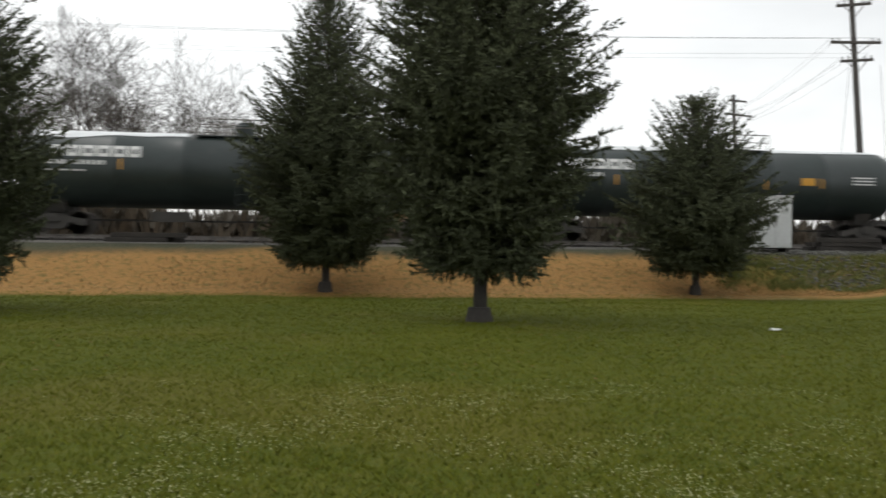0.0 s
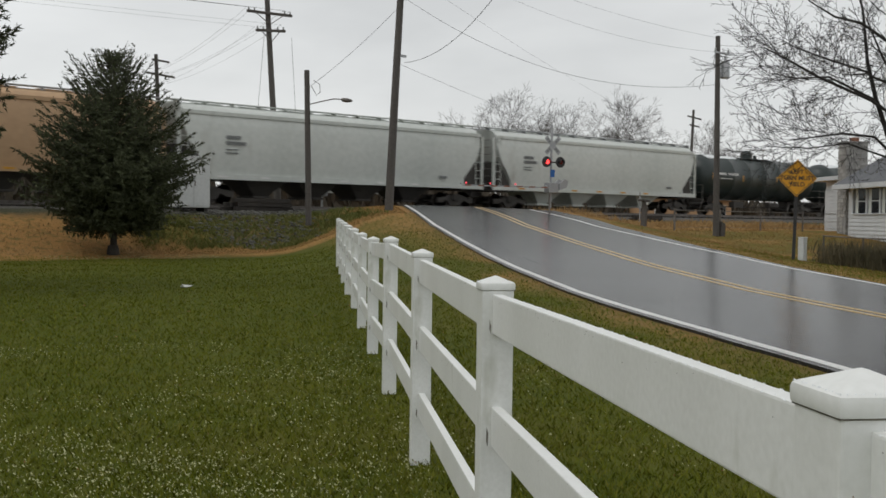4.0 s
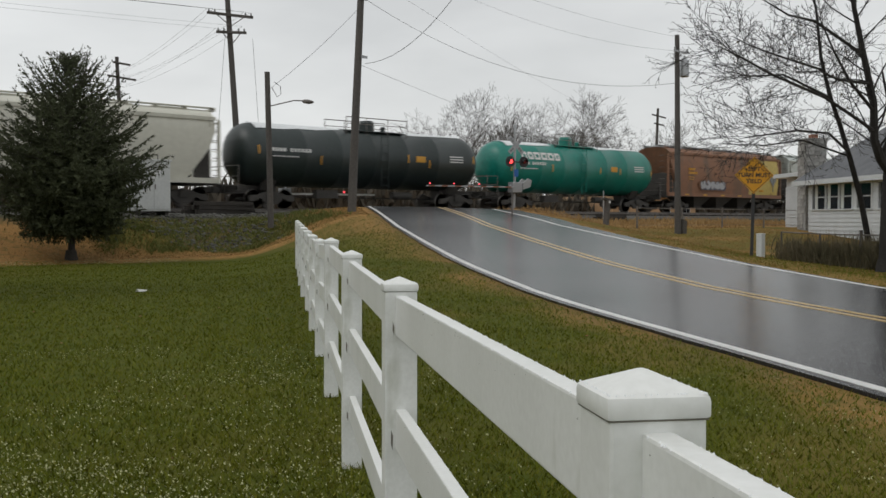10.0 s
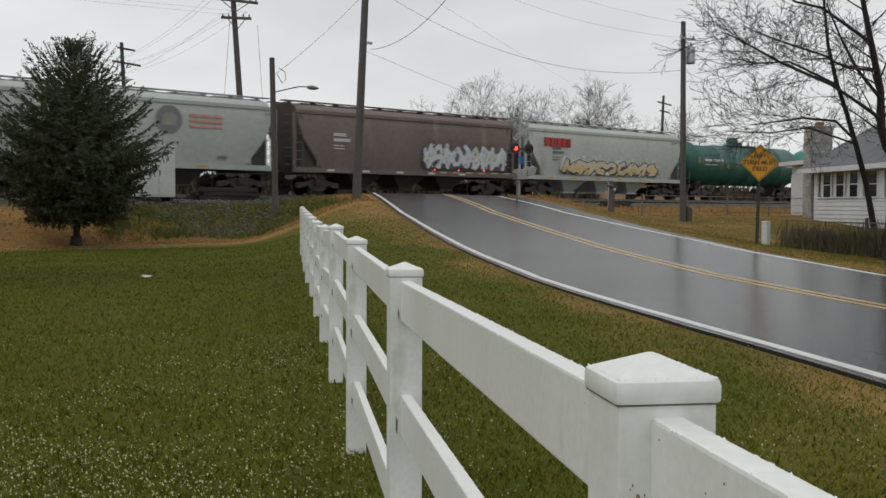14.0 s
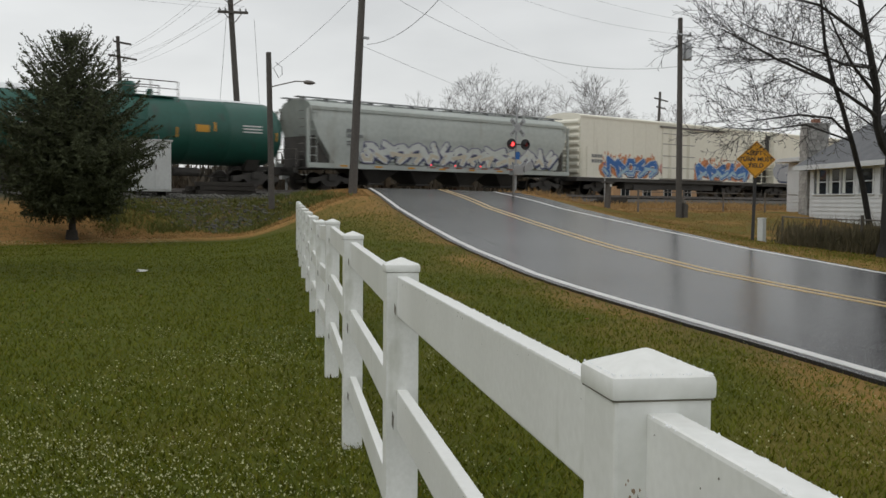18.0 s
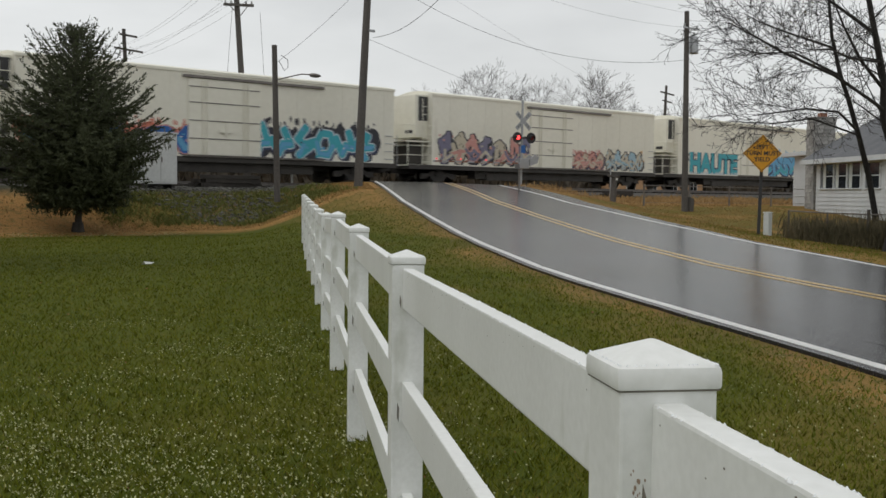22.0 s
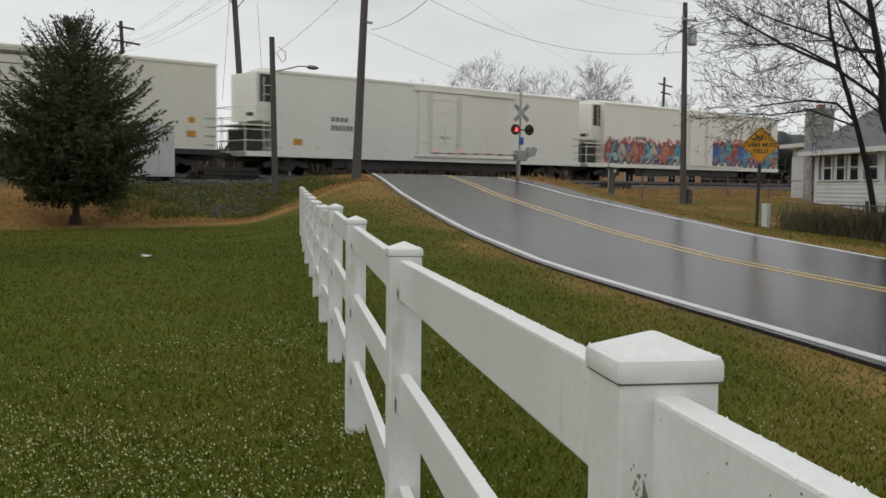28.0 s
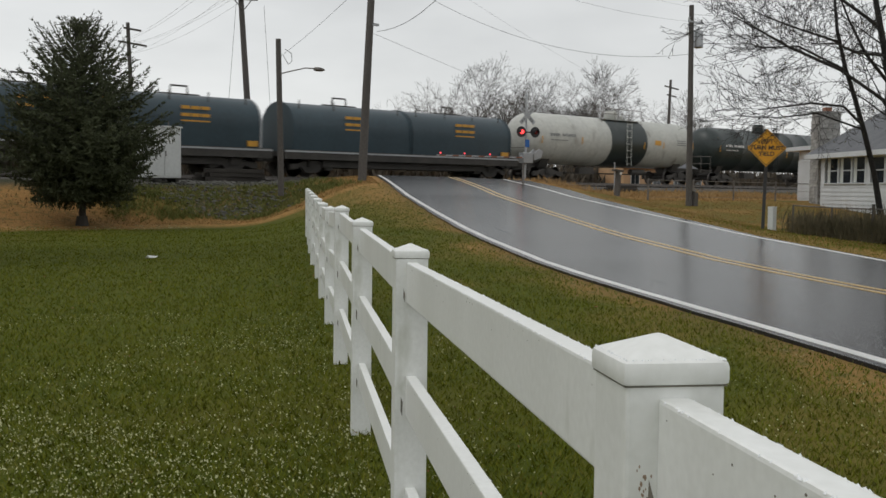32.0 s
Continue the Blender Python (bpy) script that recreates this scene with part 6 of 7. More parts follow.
def build_roadside():
    hy = thing("fire_hydrant", pose(24.05, 10.45, land(24.05, 10.45) - 0.02), "red fire hydrant in the grass beside the road", "fire hydrant")
    part("barrel", Shape().lathe([(-0.1, 0.15), (0.03, 0.15), (0.04, 0.11), (0.26, 0.11), (0.28, 0.14), (0.32, 0.14), (0.33, 0.12)], 18, "z"), HYDRANT_RED, hy, smooth=True)
    part("bonnet", Shape().lathe([(0.33, 0.12), (0.39, 0.11), (0.44, 0.065), (0.46, 0.035), (0.50, 0.03), (0.505, 0.01)], 18, "z"), HYDRANT_RED, hy, smooth=True)
    part("nozzle", Shape().rod((-0.20, 0, 0.21), (0, 0, 0.21), 0.055, n=12), HYDRANT_RED, hy, smooth=True)
    part("nozzle", Shape().rod((0.20, 0, 0.21), (0, 0, 0.21), 0.055, n=12), HYDRANT_RED, hy, smooth=True)
    part("nozzle", Shape().rod((0, -0.19, 0.18), (0, 0, 0.18), 0.07, n=12), HYDRANT_RED, hy, smooth=True)
    x, y = 25.9, 15.35
    pd = thing("utility_pedestal", pose(x, y, land(x, y)), "pale grey-green utility pedestal beside the sign", "utility box")
    part("body", Shape().box(-0.10, 0.10, -0.09, 0.09, -0.05, 0.66), CASE_GREY, pd, bevel=0.02)
    part("cap", Shape().box(-0.11, 0.11, -0.10, 0.10, 0.66, 0.70), CASE_GREY, pd, bevel=0.02)
    # chain-link fence along the far lawn
    f = thing("wire_fence", pose(0, 0, 0), "low wire fence with thin rusty posts on the grass", "fence")
    pts = [(30.0, 29.6), (36.5, 28.0), (40, 28.0), (43.4, 28.0), (47.3, 28.0), (51, 28.0)]
    for x, y in pts:
        part("post", Shape().rod((x, y, land(x, y) - 0.2), (x, y, land(x, y) + 0.98), 0.045, n=7), STEEL, f)
    for (xa, ya), (xb, yb) in zip(pts, pts[1:]):
        if xa < 36:
            continue
        for h in (0.9, 0.5, 0.12):
            part("wire", Shape().rod((xa, ya, land(xa, ya) + h), (xb, yb, land(xb, yb) + h), 0.02 if h == 0.9 else 0.008, n=5), STEEL, f)
    g = thing("garden_fence", pose(0, 0, 0), "old rusty wire garden fence overgrown by the hedge", "fence")
    row = [(27.15 - 0.02 * i, 15.4 - 1.25 * i) for i in range(9)]
    tops = [land(x, y) + 0.85 + 0.06 * i for i, (x, y) in enumerate(row)]
    for i, (x, y) in enumerate(row):
        part("post", Shape().rod((x, y, land(x, y) - 0.2), (x, y, tops[i] + (0.12 if i % 3 == 2 else 0.0)), 0.05 if i % 3 == 2 else 0.025, n=8), WOOD_POLE, g)
        if i:
            part("top_rail", Shape().rod((*row[i - 1], tops[i - 1] - 0.02), (x, y, tops[i] - 0.02), 0.02, n=5), STEEL, g)
    rng = random.Random(8)
    v = [(rng.uniform(-0.13, 0.13), rng.uniform(-0.08, 0.08), rng.uniform(0.0, 0.07)) for _ in range(9)]
    bm = bmesh.new()
    for q in v:
        bm.verts.new(q)
    bmesh.ops.convex_hull(bm, input=bm.verts)
    me = bpy.data.meshes.new("litter")
    bm.to_mesh(me)
    bm.free()
    me.materials.append(WHITE_MARK)
    tagged(new("litter", me), "crumpled white scrap lying on the lawn", "litter").matrix_basis = pose(7.92, 18.26, land(7.92, 18.26) + 0.01)


build_roadside()


# ---------------------------------------------------------------- house across the road
def build_house():
    # local x runs along the front away from the railway, y away from the road
    h = thing("house", pose(43.0, 20.2, 0.55, 0, 0, 233.1), "single-storey white house with grey hip roof and stone chimney", "house")
    xl, xr, wall_t = -6.2, 15.0, 2.75
    wins = [(-5.7, -1.65, 1.42, 2.6, 3), (-1.15, 0.1, 1.42, 2.55, 1), (0.75, 4.3, 1.4, 2.55, 3), (5.5, 8.0, 1.4, 2.5, 2), (9.6, 12.4, 1.35, 2.5, 2)]

    def boards(x0, x1, y0, y1, openings, at=None):
        """Lapped siding boards, course by course, cut at the openings."""
        z = 0.0
        while z < wall_t - 0.01:
            z1 = min(z + 0.2, wall_t)
            spans = [(x0, x1)]
            for a, b, za, zb, _ in openings:
                if z1 > za and z < zb:
                    spans = [q for p in spans for q in (((p[0], min(p[1], a)), (max(p[0], b), p[1])) if a < p[1] and b > p[0] else (p,)) if q[1] - q[0] > 0.02]
            for p, q in spans:
                part("siding_board", Shape().solid([(p, y0 - 0.028, z), (q, y0 - 0.028, z), (q, y1, z), (p, y1, z), (p, y0, z1), (q, y0, z1), (q, y1, z1), (p, y1, z1)], [(3, 2, 1, 0), (4, 5, 6, 7), (0, 1, 5, 4), (1, 2, 6, 5), (2, 3, 7, 6), (3, 0, 4, 7)]), SIDING, h, at=at)
            z = z1
    boards(xl, xr, 0.0, 0.18, wins)
    boards(0.0, 8.4, 0.0, 0.18, [], pose(xl, 8.45, 0, 0, 0, -90))
    part("back_wall", Shape().box(xl, xr, 8.3, 8.5, 0, wall_t), SIDING, h)
    part("end_wall", Shape().box(xr, xr + 0.2, 0.0, 8.5, 0, wall_t), SIDING, h)
    part("inner_floor", Shape().box(xl + 0.2, xr, 0.2, 8.3, -0.02, 0.08), TIE_WOOD, h)
    part("foundation", Shape().box(xl, xr, 0.05, 8.4, -0.9, 0.0), MORTAR, h)
    for a, b, za, zb, n in wins:
        w = part("window", Shape().box(a - 0.09, b + 0.09, -0.05, 0.02, zb, zb + 0.1).box(a - 0.09, a, -0.05, 0.1, za, zb).box(b, b + 0.09, -0.05, 0.1, za, zb), SIDING, h, "white window frame")
        part("sill", Shape().box(a - 0.13, b + 0.13, -0.09, 0.08, za - 0.06, za), SIDING, w, bevel=0.01)
        for i in range(n):
            p, q = a + (b - a) * i / n, a + (b - a) * (i + 1) / n
            part("pane", Shape().box(p + 0.03, q - 0.03, 0.06, 0.068, za, zb), GLASS, w, "dark glass")
            if i:
                part("mullion", Shape().box(p - 0.05, p + 0.05, -0.02, 0.08, za, zb), SIDING, w)
            part("glazing_bar", Shape().box(p + 0.04, q - 0.04, 0.03, 0.058, (za + zb) / 2 - 0.025, (za + zb) / 2 + 0.025), SIDING, w)
            if n == 3 and a < 0:
                part("curtain", Shape().box(p + 0.12, p + 0.42, 0.045, 0.053, za + 0.02, zb), HOP_GREY, w, "pale curtain")
    # roofs
    e, el, rz, ry = 0.45, 0.95, 6.1, 4.3
    v = [(xl - el, -e, wall_t - 0.05), (xr, -e, wall_t - 0.05), (xr, 8.5 + e, wall_t - 0.05), (xl - el, 8.5 + e, wall_t - 0.05), (xl + 2.1, ry, rz), (xr, ry, rz)]
    v2 = [(x, y, z + 0.14) for x, y, z in v]
    part("roof", Shape().solid(v + v2, [(0, 1, 5, 4), (0, 4, 3), (4, 5, 2, 3), (6, 10, 11, 7), (6, 9, 10), (10, 9, 8, 11), (0, 6, 7, 1), (0, 3, 9, 6), (3, 2, 8, 9), (1, 7, 11, 5), (5, 11, 8, 2)]), SHINGLE, h, "grey shingle hip roof")
    part("fascia", Shape().box(xl - el, xr, -e - 0.03, -e, wall_t - 0.13, wall_t + 0.1), SIDING, h, bevel=0.005)
    part("fascia", Shape().box(xl - el - 0.03, xl - el, -e, 8.5 + e, wall_t - 0.13, wall_t + 0.1), SIDING, h, bevel=0.005)
    part("soffit", Shape().box(xl - el, xr, -e, -0.03, wall_t - 0.10, wall_t - 0.06), SIDING, h)
    part("brick_chimney", Shape().box(-0.3, 0.6, 3.9, 4.7, 5.6, 7.1).box(-0.36, 0.66, 3.84, 4.76, 7.1, 7.2), HOP_BROWN, h, "brown chimney on the roof ridge", bevel=0.02)
    # shallow gable over the bay towards the road
    part("bay_roof", Shape().prism([(6.6, 2.6), (12.0, 3.5), (17.4, 2.6), (17.4, 2.75), (12.0, 3.67), (6.6, 2.75)], "y", -1.1, 4.0), SHINGLE, h, "grey gable roof over the bay")
    part("bay_bargeboard", Shape().prism([(6.6, 2.50), (12.0, 3.40), (17.4, 2.50), (17.4, 2.76), (12.0, 3.68), (6.6, 2.76)], "y", -1.15, -1.11), SIDING, h, "white bargeboard")
    part("bay_gable", Shape().prism([(8.0, 2.78), (12.0, 3.40), (15.0, 2.78)], "y", -0.10, -0.04), HOP_CREAM, h, "cream gable boards")
    # set-back side wing with a flat white roof
    boards(xl - 6.0, xl - 0.1, 1.42, 1.45, [])
    part("wing_wall", Shape().box(xl - 6.0, xl - 0.02, 1.45, 6.0, -0.9, 3.2), SIDING, h)
    part("wing_roof", Shape().box(xl - 6.7, xl - 0.03, 0.95, 6.4, 3.24, 3.46), SIDING, h, bevel=0.02)
    # chimney of stones before the wing
    cx0, cx1, cy0, cy1, ct = xl - 2.0, xl - 1.05, 0.32, 1.40, 5.0
    ch = part("chimney", Shape().box(cx0, cx1, cy0, cy1, -0.6, ct), MORTAR, h, "grey stone chimney")
    rng = random.Random(4)
    sizes = (0.30, 0.40, 0.24)
    blocks = [Shape().box(-0.5 * w, 0.5 * w, -0.022, 0.022, -0.085, 0.085).mesh("stone_block", CHIMNEY_STONE, bevel=0.012) for w in sizes]
    z = -0.1
    while z < ct - 0.15:
        for side, span in ((0, cx1 - cx0), (1, cy1 - cy0)):
            x = rng.uniform(0.0, 0.06)
            while x < span - 0.2:
                k = rng.randrange(3)
                w = sizes[k]
                if x + w > span + 0.04:
                    break
                part("stone_block", blocks[k], None, ch, at=pose(cx0 + x + w / 2, cy0 - 0.015, z + 0.1) if side == 0 else pose(cx1 + 0.015, cy0 + x + w / 2, z + 0.1, 0, 0, 90))
                x += w + 0.02
        z += 0.19
    part("chimney_cap", Shape().box(cx0 - 0.07, cx1 + 0.07, cy0 - 0.07, cy1 + 0.07, ct, ct + 0.1), CHIMNEY_STONE, ch, bevel=0.02)
    part("flue", Shape().box(cx0 + 0.3, cx0 + 0.7, cy0 + 0.4, cy0 + 0.75, ct + 0.1, ct + 0.32), HOP_RED, ch, "reddish clay flue", bevel=0.02)


build_house()


# ---------------------------------------------------------------- buildings behind the railway
def far_house(x, y, w, d, hh, wallm, label, rot=0):
    h = thing("far_house", pose(x, y, land(x, y), 0, 0, rot), label, "house", "houses behind the railway")
    part("wall", Shape().box(0, w, 0, d, -0.3, hh), wallm, h)
    part("roof", Shape().prism([(-0.4, hh), (d / 2, hh + d * 0.3), (d + 0.4, hh), (d + 0.4, hh + 0.15), (d / 2, hh + d * 0.3 + 0.15), (-0.4, hh + 0.15)], "x", -0.4, w + 0.4), SHINGLE, h)
    for i in range(max(2, int(w / 3))):
        u = w * (i + 0.5) / max(2, int(w / 3))
        wn_ = part("window", Shape().box(u - 0.65, u + 0.65, -0.06, 0.02, 0.9, 2.1), SIDING, h, "white window frame")
        part("pane", Shape().box(u - 0.55, u - 0.03, -0.075, -0.062, 1.0, 2.0), GLASS, wn_)
        part("pane", Shape().box(u + 0.03, u + 0.55, -0.075, -0.062, 1.0, 2.0), GLASS, wn_)


far_house(72, 58, 13, 7, 2.6, HOP_TAN, "tan bungalow with white windows behind the railway")
far_house(2, 57, 9, 6, 2.5, HOP_TAN, "tan bungalow behind the railway")


# ---------------------------------------------------------------- trees
def conifer(height, radius, low, seed, trunk_r, blunt, wide_at=0.28):
    """A spruce: tapered trunk, limbs with side twigs, each clothed in fine needle tufts."""
    rng, nr = random.Random(seed), np.random.default_rng(seed)
    trunk = Shape().line([(0, 0, -0.3), (0.02, 0.01, 0.25), (0.05, 0.02, height * 0.4), (0, 0, height * 0.97)], trunk_r, 0.015, 10)
    trunk.lathe([(-0.3, trunk_r * 1.5), (0.0, trunk_r * 1.3), (0.3, trunk_r)], 10, "z")
    limbs = Shape()
    a0, a1, thick = [], [], []

    def twig(p, q, dense):
        a0.append(tuple(p))
        a1.append(tuple(q))
        thick.append(dense)
    count = int(height * 80)
    for i in range(count):
        t = ((i + rng.random()) / count) ** 1.25
        z = low + (height * 0.985 - low) * t
        shape = 0.42 + 0.58 * (t / wide_at) ** 0.7 if t < wide_at else (1 - (t - wide_at) / (1 - wide_at)) ** blunt
        ln = radius * shape * rng.uniform(0.62, 1.12) + 0.15
        if rng.random() < 0.08 and t > 0.15:
            ln *= 1.2
        a = i * 2.39996 + rng.uniform(-0.5, 0.5)
        out = Vector((math.cos(a), math.sin(a), 0))
        rise = rng.uniform(-0.10, 0.18) + 0.45 * t + 1.0 * max(0, t - 0.7)
        droop = 0.38 * (1 - t)
        swing = Vector((-out.y, out.x, 0)) * rng.uniform(-0.25, 0.25)
        pts = [Vector((0, 0, z)) + (out * u + swing * u * u) * ln + Vector((0, 0, ln * (rise * u - droop * u * u + (0.25 + 0.35 * t) * u ** 3))) for u in (0, 0.2, 0.4, 0.6, 0.8, 1.0)]
        limbs.line([tuple(p) for p in pts], 0.03 * (1 - 0.7 * t), 0.006, 3)
        side = Vector((-out.y, out.x, 0))
        dense = 1.0 - 0.78 * t
        for k in range(1, 5):
            twig(pts[k], pts[k + 1], dense)
        n = max(4, int(ln / 0.13))
        for k in range(n):
            u = 0.15 + 0.85 * (k + rng.random()) / n
            j = min(4, int(u * 5))
            p = pts[j].lerp(pts[j + 1], min(1, u * 5 - j))
            size = (0.24 + 0.30 * ln * (1 - u)) * rng.uniform(0.6, 1.15)
            d = out * rng.uniform(0.5, 0.9) + side * rng.choice((-1, 1)) * rng.uniform(0.35, 0.9) + Vector((0, 0, rng.uniform(-0.35, 0.25) + 0.45 * t + (0.35 if u > 0.85 else 0)))
            twig(p, p + d.normalized() * size, dense)
            if t < 0.35 and rng.random() < 0.5:
                twig(p, p + (d * 0.3 + Vector((0, 0, -1))).normalized() * size * 0.8, dense)
    for k in range(7):
        a = k * 0.9
        twig((0, 0, height * (0.93 + 0.01 * (k % 3))), (0.22 * math.cos(a), 0.22 * math.sin(a), height * 0.93 + 0.45 + 0.03 * k), 1.0)
    a0, a1, thick = np.array(a0), np.array(a1), np.array(thick)
    length = np.linalg.norm(a1 - a0, axis=1)
    reps = np.maximum(3, (length * 50 * thick).astype(int))
    idx = np.repeat(np.arange(len(a0)), reps)
    n = len(idx)
    axis = (a1 - a0)[idx] / length[idx][:, None]
    base = a0[idx] + (a1 - a0)[idx] * nr.uniform(0, 1.02, (n, 1))
    perp = nr.normal(size=(n, 3))
    perp -= axis * (perp * axis).sum(1, keepdims=True)
    perp /= np.linalg.norm(perp, axis=1, keepdims=True)
    tip = base + (axis * nr.uniform(0.35, 0.8, (n, 1)) + perp * nr.uniform(0.3, 0.75, (n, 1))) * nr.uniform(0.09, 0.19, (n, 1))
    width = np.cross(axis, perp) * nr.uniform(0.014, 0.029, (n, 1))
    verts = np.stack((base - width, base + width, tip), 1).reshape(-1, 3)
    me = bpy.data.meshes.new("crown")
    me.from_pydata(verts.tolist(), [], np.arange(3 * n).reshape(-1, 3).tolist())
    me.materials.append(NEEDLES)
    return trunk, limbs, me


def plant_conifer(x, y, height, radius, low, seed, r, label, blunt):
    t = thing("spruce_tree", pose(x, y, land(x, y)), label, "tree", "spruce trees on the lawn")
    trunk, limbs, crown = conifer(height, radius, low, seed, r, blunt)
    part("trunk", trunk, TIE_WOOD, t, "dark bare lower trunk", smooth=True)
    part("limb_frame", limbs, BARK, t)
    part("crown", crown, None, t, "dense dark green needles")


plant_conifer(12.16, 32.55, 6.6, 2.75, 0.95, 11, 0.17, "small dark green spruce on the lawn edge", 0.84)
plant_conifer(2.52, 21.02, 12.5, 2.75, 1.25, 12, 0.24, "large dark green spruce on the lawn", 0.76)
plant_conifer(-0.44, 32.75, 10.0, 2.9, 1.1, 13, 0.20, "tall dark green spruce at the lawn edge", 0.9)
plant_conifer(-9.6, 24.4, 9.0, 2.7, 0.8, 14, 0.20, "dark green spruce with low branches on the lawn", 0.75)


def guided_tree(at, label, trunk_pts, r, limb_rows, seed, levels=3):
    """A bare tree whose main limbs follow given lines and divide into ever finer twigs."""
    rng = random.Random(seed)
    o = Vector((at[0], at[1], land(*at)))
    t = thing("bare_tree", Matrix.Translation(o), label, "tree", "bare trees")

    withered = Shape()

    def divide(s, pts, r0, level):
        span = sum((pts[i + 1] - pts[i]).length for i in range(len(pts) - 1))
        r1 = max(0.004, r0 * 0.3)
        s.line([tuple(p) for p in pts], r0, r1, (7, 5, 3, 3)[level])
        if level >= levels:
            if rng.random() < 0.10:
                p, e = pts[-1], rng.uniform(0.022, 0.045)
                a, b = Vector((rng.uniform(-1, 1), rng.uniform(-1, 1), -1)).normalized() * e, Vector((rng.uniform(-1, 1), rng.uniform(-1, 1), 0)).normalized() * e * 0.5
                withered.solid([p, p + a + b, p + 2.1 * a, p + a - b], [(0, 1, 2, 3)])
            return
        n = max(3, int(span * (3.6, 5.8, 6.5)[level]))
        for k in range(n):
            u = 0.15 + 0.85 * (k + rng.random()) / n
            x = u * (len(pts) - 1)
            j = min(len(pts) - 2, int(x))
            p = pts[j].lerp(pts[j + 1], x - j)
            d = (pts[j + 1] - pts[j]).normalized()
            away = Vector((rng.uniform(-1, 1), rng.uniform(-1, 1), rng.uniform(-0.6, 0.9)))
            away -= d * away.dot(d)
            nd = (d * rng.uniform(0.5, 1.0) + away.normalized() * rng.uniform(0.5, 0.9)).normalized()
            ln = min(span * rng.uniform(0.25, 0.45) * (1.15 - 0.5 * u), (1.7, 0.95, 0.5)[level])
            q, row = p, [p]
            for _ in range(4 if level < 2 else 2):
                nd = (nd + Vector((rng.uniform(-1, 1), rng.uniform(-1, 1), rng.uniform(-0.75, 0.75))) * 0.18).normalized()
                q = q + nd * ln / (4 if level < 2 else 2)
                row.append(q)
            divide(s, row, max(0.0055, r0 * (1 - 0.6 * u) * rng.uniform(0.18, 0.33)), level + 1)
    tp = [Vector(p) - o for p in trunk_pts]
    tp[0].z = -0.3
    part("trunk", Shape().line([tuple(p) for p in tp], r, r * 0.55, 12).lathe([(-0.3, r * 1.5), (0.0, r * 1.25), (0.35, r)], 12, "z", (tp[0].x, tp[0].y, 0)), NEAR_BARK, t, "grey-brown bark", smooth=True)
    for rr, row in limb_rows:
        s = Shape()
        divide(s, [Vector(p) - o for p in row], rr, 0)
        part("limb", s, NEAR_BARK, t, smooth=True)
    tagged(part("withered_leaves", withered, HEDGE_M, t, "few small brown leaves left on the twigs"), kind="stuff")


def bare_tree(seed, height, trunk_r, depth, lean=(0, 0), fork=0.3, twig=0.006, spread_k=1.0, sides=5):
    rng = random.Random(seed)
    limbs = []

    def grow(s, p, d, ln, r, level):
        pts = [p]
        q, dd = p, d.copy()
        n = 4 if level < 2 else 3 if level < 4 else 2
        for i in range(n):
            dd = (dd + Vector((rng.uniform(-1, 1), rng.uniform(-1, 1), rng.uniform(-0.4, 0.7))) * (0.035 if level == 0 else 0.10 + 0.05 * level)).normalized()
            q = q + dd * ln / n
            pts.append(q)
        r1 = max(twig, r * (0.70 if level < 2 else 0.45))
        s.line([tuple(a) for a in pts], r, r1, max(3, sides - level))
        if level >= depth:
            return
        forks = [(pts[-1], rng.uniform(0.35, 0.85), 1.0, rng.uniform(0.62, 0.86), r1 * rng.uniform(0.65, 0.9)) for _ in range(3 if level == 0 else rng.choice((2, 3, 3)))]
        forks += [(pts[rng.randrange(1, len(pts) - 1)], 1.0, 0.5, rng.uniform(0.4, 0.65), r1 * 0.5) for _ in range(2 if 0 < level < 3 else 1)]
        for at, out, on, share, rr in forks:
            a = dd.orthogonal().normalized()
            a.rotate(Matrix.Rotation(rng.uniform(0, 6.28), 3, dd))
            nd = (dd * on + a * out * spread_k + Vector((0, 0, 0.10))).normalized()
            if level == 0:
                limbs.append(Shape())
            grow(limbs[-1] if level == 0 else s, at, nd, ln * share, rr, level + 1)
    trunk = Shape()
    grow(trunk, Vector((0, 0, -0.3)), Vector((lean[0], lean[1], 1)).normalized(), height * 0.30, trunk_r, 0)
    return trunk, limbs


